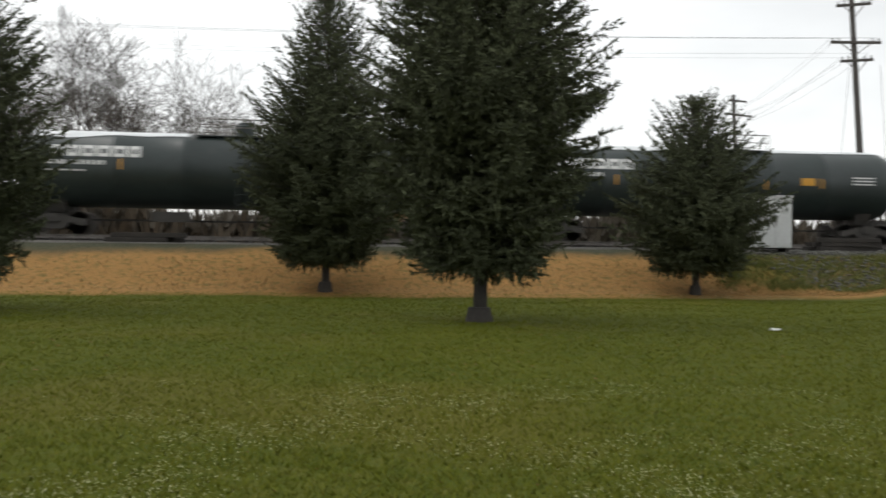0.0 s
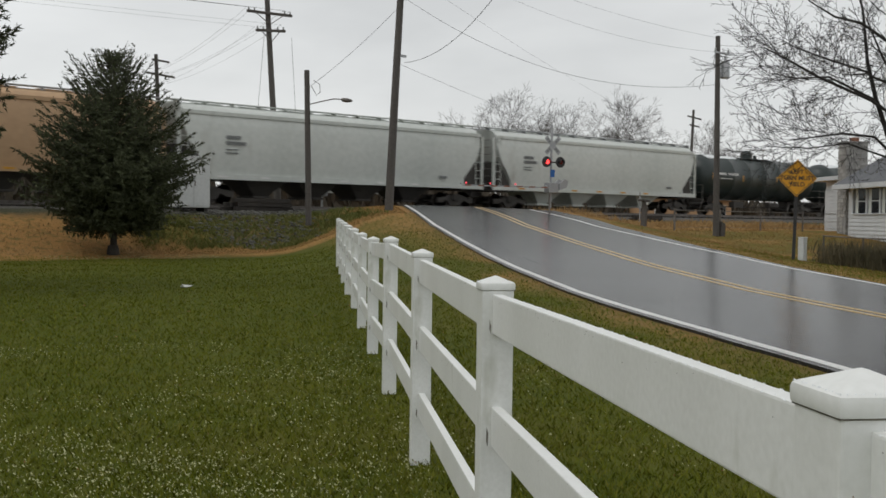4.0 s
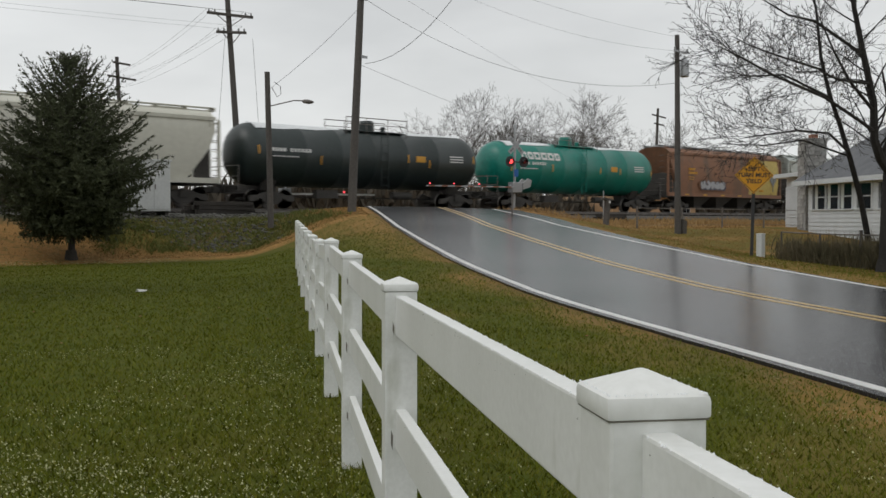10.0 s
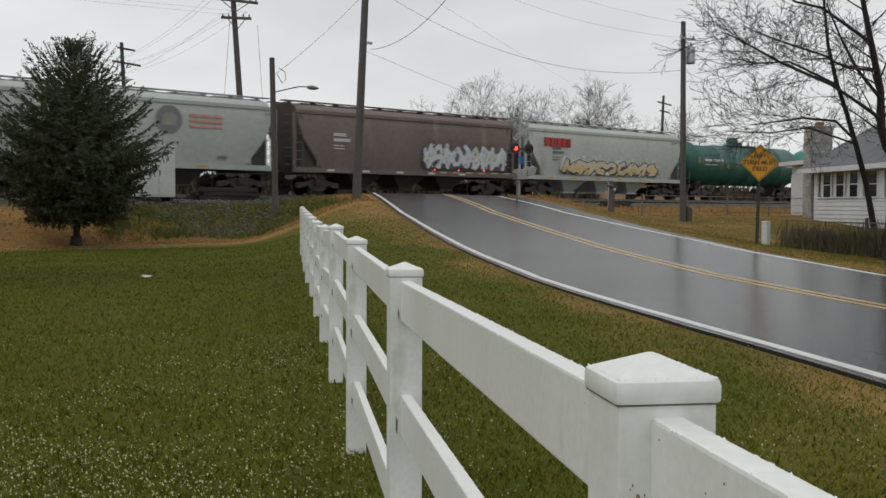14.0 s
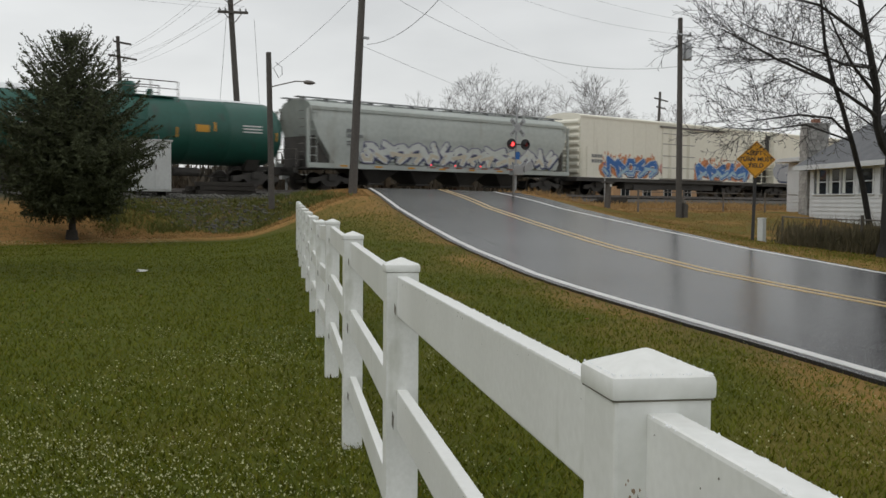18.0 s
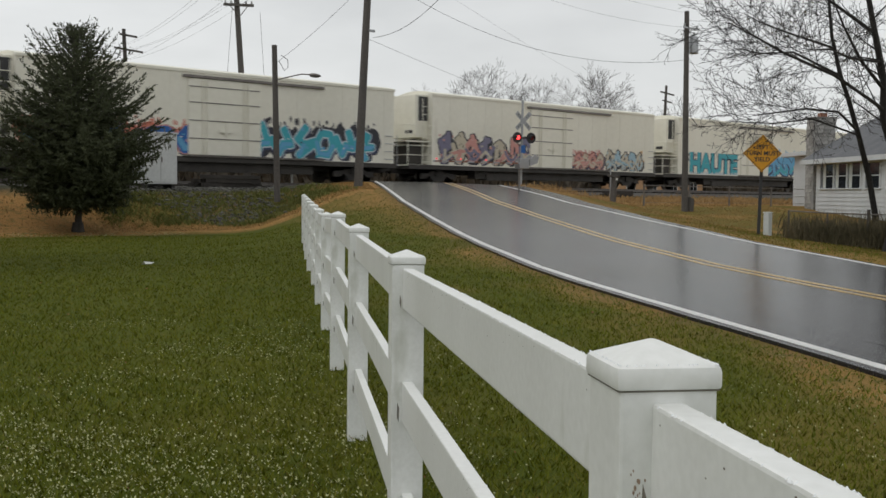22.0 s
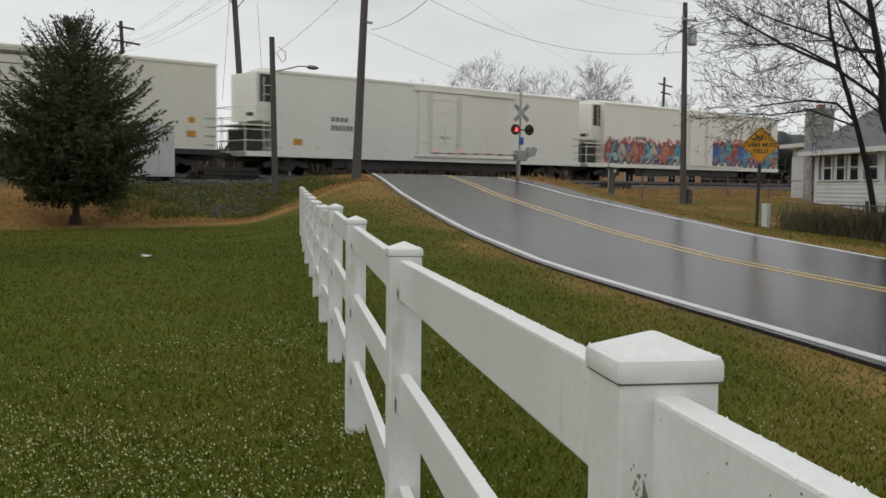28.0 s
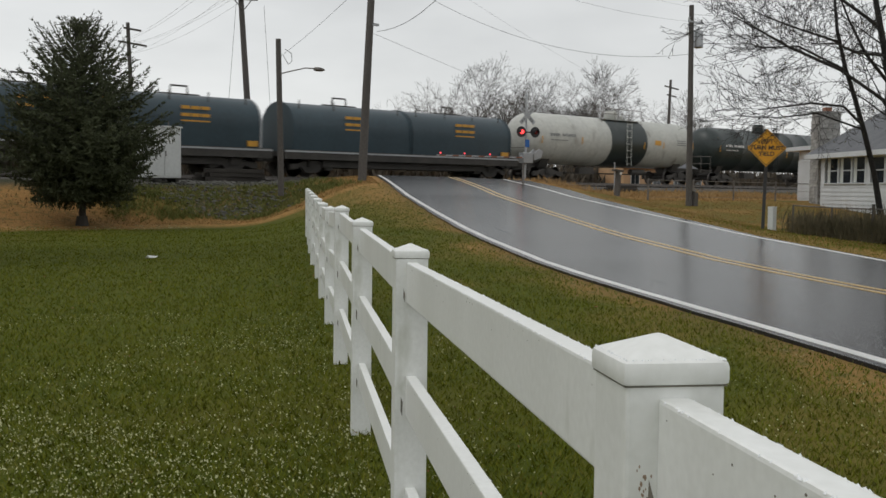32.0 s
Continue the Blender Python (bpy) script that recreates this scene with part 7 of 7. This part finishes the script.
def build_bare_trees():
    guided_tree((26.7, 11.9), "thick leafless tree with low spreading branches before the house",
                [(26.7, 11.9, 0), (26.75, 11.9, 1.5), (26.85, 11.9, 3.0), (26.95, 11.85, 5.0), (27.1, 11.8, 7.5), (27.1, 11.8, 9.5)], 0.29,
                [(0.15, [(26.8, 11.9, 2.7), (26.35, 12, 3.1), (25.95, 12, 3.6), (25.88, 12, 4.6), (25.23, 12, 5.9), (24.7, 12, 7), (24.3, 12, 8.5)]),
                 (0.055, [(25.93, 12, 3.84), (25.05, 12, 4.08), (23.4, 12.1, 4.56), (21.2, 12.3, 4.95), (20.0, 12.4, 5.25), (19.1, 12.4, 5.4)]),
                 (0.05, [(25.8, 12, 4.42), (24.5, 12, 5.06), (23.6, 12, 5.8), (22.9, 12, 6.5)]),
                 (0.04, [(25.6, 12, 5.1), (23.4, 11.7, 4.95), (22.0, 11.5, 5.02), (20.7, 11.4, 4.85)]),
                 (0.05, [(25.3, 12, 5.8), (23.8, 12.6, 6.6), (23.0, 12.9, 6.7), (22.1, 13.1, 7.0)]),
                 (0.06, [(26.9, 11.9, 4.2), (27.6, 11.6, 5.0), (28.4, 11.2, 6.4), (28.9, 10.8, 8.0)]),
                 (0.05, [(26.9, 11.9, 3.4), (27.9, 12.2, 3.2), (28.8, 12.4, 2.6), (29.3, 12.5, 2.4)]),
                 (0.06, [(27.0, 11.8, 6.5), (26.4, 11.3, 7.6), (25.6, 10.8, 8.6)])], 3)
    guided_tree((30.2, 12.6), "leafless forked tree before the house",
                [(30.2, 12.6, 0), (30.25, 12.55, 1.2), (30.35, 12.5, 2.3)], 0.22,
                [(0.15, [(30.3, 12.5, 2.1), (30.7, 12.4, 3.6), (31.1, 12.2, 5.2), (31.2, 12.0, 7.5)]),
                 (0.10, [(30.3, 12.5, 2.1), (29.7, 12.7, 3.0), (29.0, 12.9, 4.2), (28.5, 13.0, 5.8)]),
                 (0.05, [(31.0, 12.2, 4.6), (32.0, 11.6, 5.4), (33.0, 11.0, 5.9)]),
                 (0.05, [(30.8, 12.3, 4.2), (31.6, 12.0, 4.4), (32.8, 11.6, 4.2)])], 7)
    guided_tree((28.0, 13.1), "slim leaning leafless tree before the house",
                [(28.0, 13.1, 0), (27.75, 13.0, 0.9), (27.26, 13.0, 2.07), (26.61, 13.0, 3.16), (25.96, 13.0, 4.13), (25.34, 13.0, 4.93)], 0.10,
                [(0.06, [(25.4, 13.0, 4.85), (24.9, 13.0, 5.79), (24.6, 13.0, 7.08), (24.2, 13.1, 8.3)]),
                 (0.04, [(26.4, 13.0, 3.4), (25.0, 12.8, 3.78), (23.2, 12.7, 3.75), (21.6, 12.6, 3.55), (20.4, 12.5, 3.4)]),
                 (0.035, [(25.4, 13.0, 4.8), (22.6, 12.8, 5.13), (20.8, 12.6, 4.9), (19.6, 12.5, 4.88)]),
                 (0.035, [(25.0, 13.0, 5.5), (22.9, 13.2, 5.71), (21.8, 13.3, 5.85), (21.3, 13.4, 6.0)]),
                 (0.03, [(26.5, 13.0, 3.25), (24.5, 13.3, 3.6), (23.0, 13.5, 3.4), (21.2, 13.6, 3.35)])], 9)
    kinds = []
    for seed in (21, 22, 23):
        trunk, limbs = bare_tree(seed, 19, 0.30, 6, twig=0.016, spread_k=1.05, sides=5)
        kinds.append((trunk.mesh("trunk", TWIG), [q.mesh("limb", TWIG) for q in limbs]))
    rng = random.Random(5)
    spots = [(84.5, 100, 0.74), (90, 100, 0.95), (94, 104, 0.80), (97.7, 100, 0.92), (102.2, 101, 0.90), (107, 101, 0.82), (111.5, 100, 0.88), (117.2, 100, 1.02), (122.6, 100, 0.97), (114.5, 105, 0.86), (140, 100, 0.93), (146, 106, 0.75), (-24, 92, 1.15), (-17, 88, 1.1), (-10, 92, 0.95), (-31, 95, 1.0), (-20, 84, 0.95), (-13.5, 97, 1.05), (-28, 87, 0.9), (-4, 96, 0.8), (165, 112, 0.8)]
    for i, (x, y, k) in enumerate(spots):
        t = thing("bare_tree", pose(x, y, 1.1, 0, 0, rng.uniform(0, 360)), "distant leafless tree against the grey sky", "tree", "far bare trees")
        size = Matrix.Diagonal((k, k, k * 0.97, 1))
        part("trunk", kinds[i % 3][0], None, t, at=size)
        for limb in kinds[i % 3][1]:
            part("limb", limb, None, t, at=size)


build_bare_trees()


def brush(name, x0, x1, y0, y1, h0, h1, count, mt, label, seed, leaf=0.05, path=None):
    """A thicket of thin upright and crossing stems."""
    rng = random.Random(seed)
    v, f = [], []
    for _ in range(count):
        if path:
            u = rng.random()
            (ax, ay), (bx, by) = path
            x, y = ax + (bx - ax) * u + rng.uniform(-0.5, 0.5), ay + (by - ay) * u + rng.uniform(-0.5, 0.5)
        else:
            x, y = rng.uniform(x0, x1), rng.uniform(y0, y1)
        if -0.4 < road_side(x, y) < ROAD_W + 0.5 and y < 47:
            continue
        hh = rng.uniform(h0, h1) * (0.75 + 0.45 * noise.noise((x * 0.25, y * 0.25, seed)))
        z = land(x, y)
        zz = z + rng.uniform(-0.1, hh * 0.55)
        d = Vector((rng.uniform(-0.5, 0.5), rng.uniform(-0.5, 0.5), 1)).normalized() * hh * rng.uniform(0.3, 0.5)
        w = Vector((rng.uniform(-1, 1), rng.uniform(-1, 1), rng.uniform(-0.3, 0.3))).normalized() * leaf
        o = len(v)
        p = Vector((x, y, zz))
        v += [tuple(p - w), tuple(p + w), tuple(p + d)]
        f.append((o, o + 1, o + 2))
    me = bpy.data.meshes.new(name)
    me.from_pydata(v, [], f)
    me.materials.append(mt)
    return tagged(new(name, me), label, "shrubs", kind="stuff")


BRUSH_M = surface("brown_winter_brush", (0.05, 0.045, 0.035), (0.12, 0.10, 0.075), 0.95, grain=5, broad=0.8, bump=0)
STRAW = surface("tan_dry_grass", (0.20, 0.12, 0.045), (0.42, 0.28, 0.12), 0.9, grain=4, broad=0.8, bump=0)
brush("brush_row", -90, 70, 60, 72, 2.6, 4.2, 22000, BRUSH_M, "dark leafless brush behind the railway", 31, 0.20)
brush("brush_row", 70, 240, 66, 84, 2.8, 4.8, 22000, BRUSH_M, "dark leafless brush behind the railway", 32, 0.24)
brush("hedge", 0, 0, 0, 0, 0.8, 1.75, 17000, HEDGE_M, "brown bare tangled hedge before the white house", 33, 0.012, ((27.3, 15.4), (26.9, 4.0)))
brush("brush_row", -60, 60, 56, 59, 3.2, 5.0, 20000, BRUSH_M, "low dark leafless brush behind the railway", 36, 0.22)
brush("brush_row", 60, 200, 60, 66, 3.0, 4.8, 18000, BRUSH_M, "low dark leafless brush behind the railway", 37, 0.25)
brush("dry_grass", 28, 60, 29, 37.5, 0.25, 0.55, 14000, STRAW, "tall tan dry grass along the railway", 34, 0.03)
brush("dry_grass", -30, 14.5, 32.3, 36.0, 0.12, 0.35, 12000, STRAW, "tan dry grass on the railway bank", 35, 0.025)


# ---------------------------------------------------------------- grass, leaves and stones
def grass_material():
    m = bpy.data.materials.new("grass_blades")
    m.use_nodes = True
    n, l = m.node_tree.nodes, m.node_tree.links
    g, r = n.new("ShaderNodeNewGeometry"), n.new("ShaderNodeValToRGB")
    e = r.color_ramp.elements
    e[0].position, e[0].color = 0.0, (0.074, 0.092, 0.006, 1)
    e[1].position, e[1].color = 1.0, (0.160, 0.146, 0.024, 1)
    for p, c in ((0.45, (0.100, 0.115, 0.007, 1)), (0.8, (0.128, 0.136, 0.011, 1))):
        k = e.new(p)
        k.color = c
    l.new(g.outputs["Random Per Island"], r.inputs["Fac"])
    b = n["Principled BSDF"]
    l.new(r.outputs["Color"], b.inputs["Base Color"])
    b.inputs["Roughness"].default_value = 0.7
    b.inputs["Specular IOR Level"].default_value = 0.12
    return m


def scatter(name, count, near, far, make, mt, label, category, seed, power=1.6, half=50, keep=None, box=None):
    """Small pieces over the lawn round the place where the fence begins, thinning out with distance."""
    rng, nr = random.Random(seed), np.random.default_rng(seed)
    v, f = [], []
    if box:
        xs, ys = nr.uniform(box[0], box[1], count), nr.uniform(box[2], box[3], count)
    else:
        ds, a = near + (far - near) * nr.random(count) ** power, np.radians(60 + nr.uniform(-half, half, count))
        xs, ys = -1.0 + ds * np.cos(a), -0.7 + ds * np.sin(a)
    side = (xs - np.interp(ys, ROAD_Y, ROAD_X)) * 0.855
    ok = (side < -0.04) | (side > ROAD_W + 0.2)
    if not box:
        ok &= ys < 32.3
    xs, ys, side = xs[ok], ys[ok], side[ok]
    for x, y, z, q in zip(xs.tolist(), ys.tolist(), heights(xs, ys).tolist(), side.tolist()):
        if keep and not keep(rng, x, y):
            continue
        if name == "grass" and q > -5 and rng.random() < 0.62 * dead_amount(x, y):
            continue
        make(rng, v, f, x, y, z - 0.01, math.hypot(x + 1, y + 0.7))
    me = bpy.data.meshes.new(name)
    me.from_pydata(v, [], f)
    me.materials.append(mt)
    return tagged(new(name, me), label, category, kind="stuff")


def blade(rng, v, f, x, y, z, d):
    h = rng.uniform(0.025, 0.06)
    a = rng.uniform(0, 6.28)
    w = rng.uniform(0.003, 0.006) * (1 + d * 0.07)
    lx, ly = rng.uniform(-1.0, 1.0) * h, rng.uniform(-1.0, 1.0) * h
    o = len(v)
    v += [(x - w * math.cos(a), y - w * math.sin(a), z), (x + w * math.cos(a), y + w * math.sin(a), z), (x + lx, y + ly, z + h)]
    f.append((o, o + 1, o + 2))


def weed(rng, v, f, x, y, z, d):
    """A few bent blades in a tuft."""
    for _ in range(4):
        h, a, w = rng.uniform(0.08, 0.22), rng.uniform(0, 6.28), rng.uniform(0.012, 0.022)
        lx, ly = rng.uniform(-0.8, 0.8) * h, rng.uniform(-0.8, 0.8) * h
        o = len(v)
        v += [(x - w * math.cos(a), y - w * math.sin(a), z), (x + w * math.cos(a), y + w * math.sin(a), z), (x + lx, y + ly, z + h)]
        f.append((o, o + 1, o + 2))


def leaf(rng, v, f, x, y, z, d):
    s = rng.uniform(0.004, 0.009) if d < 12 else rng.uniform(0.015, 0.03)
    a = rng.uniform(0, 6.28)
    c, q = math.cos(a) * s, math.sin(a) * s
    o = len(v)
    zz = z + rng.uniform(0.025, 0.05)
    v += [(x - c, y - q, zz), (x + q * 0.6, y - c * 0.6, zz + rng.uniform(0, 0.015)), (x + c, y + q, zz + rng.uniform(0, 0.012)), (x - q * 0.6, y + c * 0.6, zz)]
    f.append((o, o + 1, o + 2, o + 3))


PALE_LEAF = surface("pale_wet_clover_leaf", (0.26, 0.27, 0.12), (0.50, 0.50, 0.30), 0.8, grain=3, broad=1.0, bump=0)
PALE_LEAF.node_tree.nodes["Principled BSDF"].inputs["Specular IOR Level"].default_value = 0.15
BROWN_LEAF = surface("brown_fallen_leaf", (0.09, 0.035, 0.012), (0.26, 0.11, 0.035), 0.7, grain=3, broad=1.0, bump=0)
scatter("grass", 500000, 0.9, 35, blade, grass_material(), "short wet green lawn grass", "grass", 41, 1.9)
scatter("grass", 240000, 1, 2, blade, bpy.data.materials["grass_blades"], "short wet green lawn grass round the camera", "grass", 48, box=(-16, 9, -11, 12), keep=lambda r, x, y: not (math.hypot(x + 1, y + 0.7) > 1.6 and 8 < math.degrees(math.atan2(y + 0.7, x + 1)) < 112))
scatter("clover_leaves", 70000, 1.8, 12, leaf, PALE_LEAF, "pale wet small leaves speckled through the lawn", "leaves", 42, 1.2, keep=lambda r, x, y: (FX * y > FY * x or r.random() < 0.3) and fbm(x, y, 1.3) + r.uniform(-0.35, 0.35) > 0.03 + 0.022 * math.hypot(x + 1, y))
scatter("clover_leaves", 5000, 1, 2, leaf, PALE_LEAF, "pale wet clover patch in the lawn", "leaves", 49, box=(-0.2, 2.6, 3.2, 6.6), keep=lambda r, x, y: math.hypot((x - 1.1) / 0.9, (y - 4.9) / 1.2) + 0.9 * fbm(x, y, 0.6) < r.uniform(0.3, 1.2))
scatter("clover_leaves", 6000, 1, 2, leaf, PALE_LEAF, "pale wet clover strip in the lawn", "leaves", 50, box=(1.0, 5.5, 2.8, 9.0), keep=lambda r, x, y: abs((x - 2.4) - (y - 4.2) * 0.55) + 0.7 * fbm(x, y, 0.7) < r.uniform(0.1, 0.8))
scatter("fallen_leaves", 700, 1.8, 20, leaf, BROWN_LEAF, "few brown fallen leaves on the grass", "leaves", 43, 1.2)


TAN_BLADES = surface("mixed_winter_grass", (0.15, 0.105, 0.028), (0.36, 0.205, 0.072), 0.9, grain=9, broad=0.9, bump=0)
scatter("winter_grass", 70000, 1, 2, blade, TAN_BLADES, "rough green and tan winter grass across the road", "grass", 44, box=(18, 46, 3, 30), keep=lambda r, x, y: road_side(x, y) > ROAD_W + 0.3)
scatter("winter_grass", 30000, 1, 2, blade, TAN_BLADES, "weedy green and tan grass on the bank", "grass", 45, box=(13.5, 30, 32.2, 37), keep=lambda r, x, y: road_side(x, y) < -0.3)
VERGE_BLADES = surface("verge_grass", (0.085, 0.110, 0.014), (0.165, 0.155, 0.040), 0.9, grain=9, broad=0.9, bump=0)
scatter("winter_grass", 60000, 1, 2, blade, VERGE_BLADES, "rough green and tan grass along the road verge", "grass", 46, box=(4, 25, -2, 33), keep=lambda r, x, y: -3.2 < road_side(x, y) + r.uniform(-1, 1) < 0.7)
scatter("weeds", 7000, 1, 2, weed, VERGE_BLADES, "green winter weeds among the stones of the bank", "weeds", 51, box=(13.6, 24.5, 33.0, 37.0), keep=lambda r, x, y: road_side(x, y) < -1 and r.random() < weeds(x, y) * (0.35 + 0.65 * smoothstep(-0.2, 0.4, fbm(x, y, 1.1))))
scatter("pale_leaves", 700, 1, 2, leaf, PALE_LEAF, "pale fallen leaves under the small spruce", "leaves", 47, box=(9.5, 15.5, 30.9, 32.2))


def build_stones():
    """Loose stones of the ballast shoulder towards the lawn."""
    rng = random.Random(77)
    kinds = []
    for k in range(5):
        bm = bmesh.new()
        bmesh.ops.create_icosphere(bm, subdivisions=1, radius=1.0)
        for q in bm.verts:
            q.co *= rng.uniform(0.7, 1.15)
        kinds.append(([tuple(q.co) for q in bm.verts], [tuple(w.index for w in p.verts) for p in bm.faces]))
        bm.free()
    s = Shape()
    for _ in range(2200):
        x, y = rng.uniform(15, 23.5), rng.uniform(33.3, 38.5)
        if rng.random() > gravel_amount(x, y) or road_side(x, y) > -1:
            continue
        v, f = rng.choice(kinds)
        r = 0.03 + 0.09 * rng.random() ** 2
        z = max(land(x, y), 0) + r * 0.2
        s.solid([(x + a * r * 1.2, y + b * r, z + c * r * 0.7) for a, b, c in v], f)
    lone("ballast_stones", s, STONE, "loose grey ballast stones on the bank", "stones", "stuff")


build_stones()


# ---------------------------------------------------------------- motion
def motions():
    for start, car in TRAIN:
        walk(car, [(t, pose(start - SPEED * t, TRACK_Y, RAIL_Z)) for t in range(0, 33, 4)])


motions()
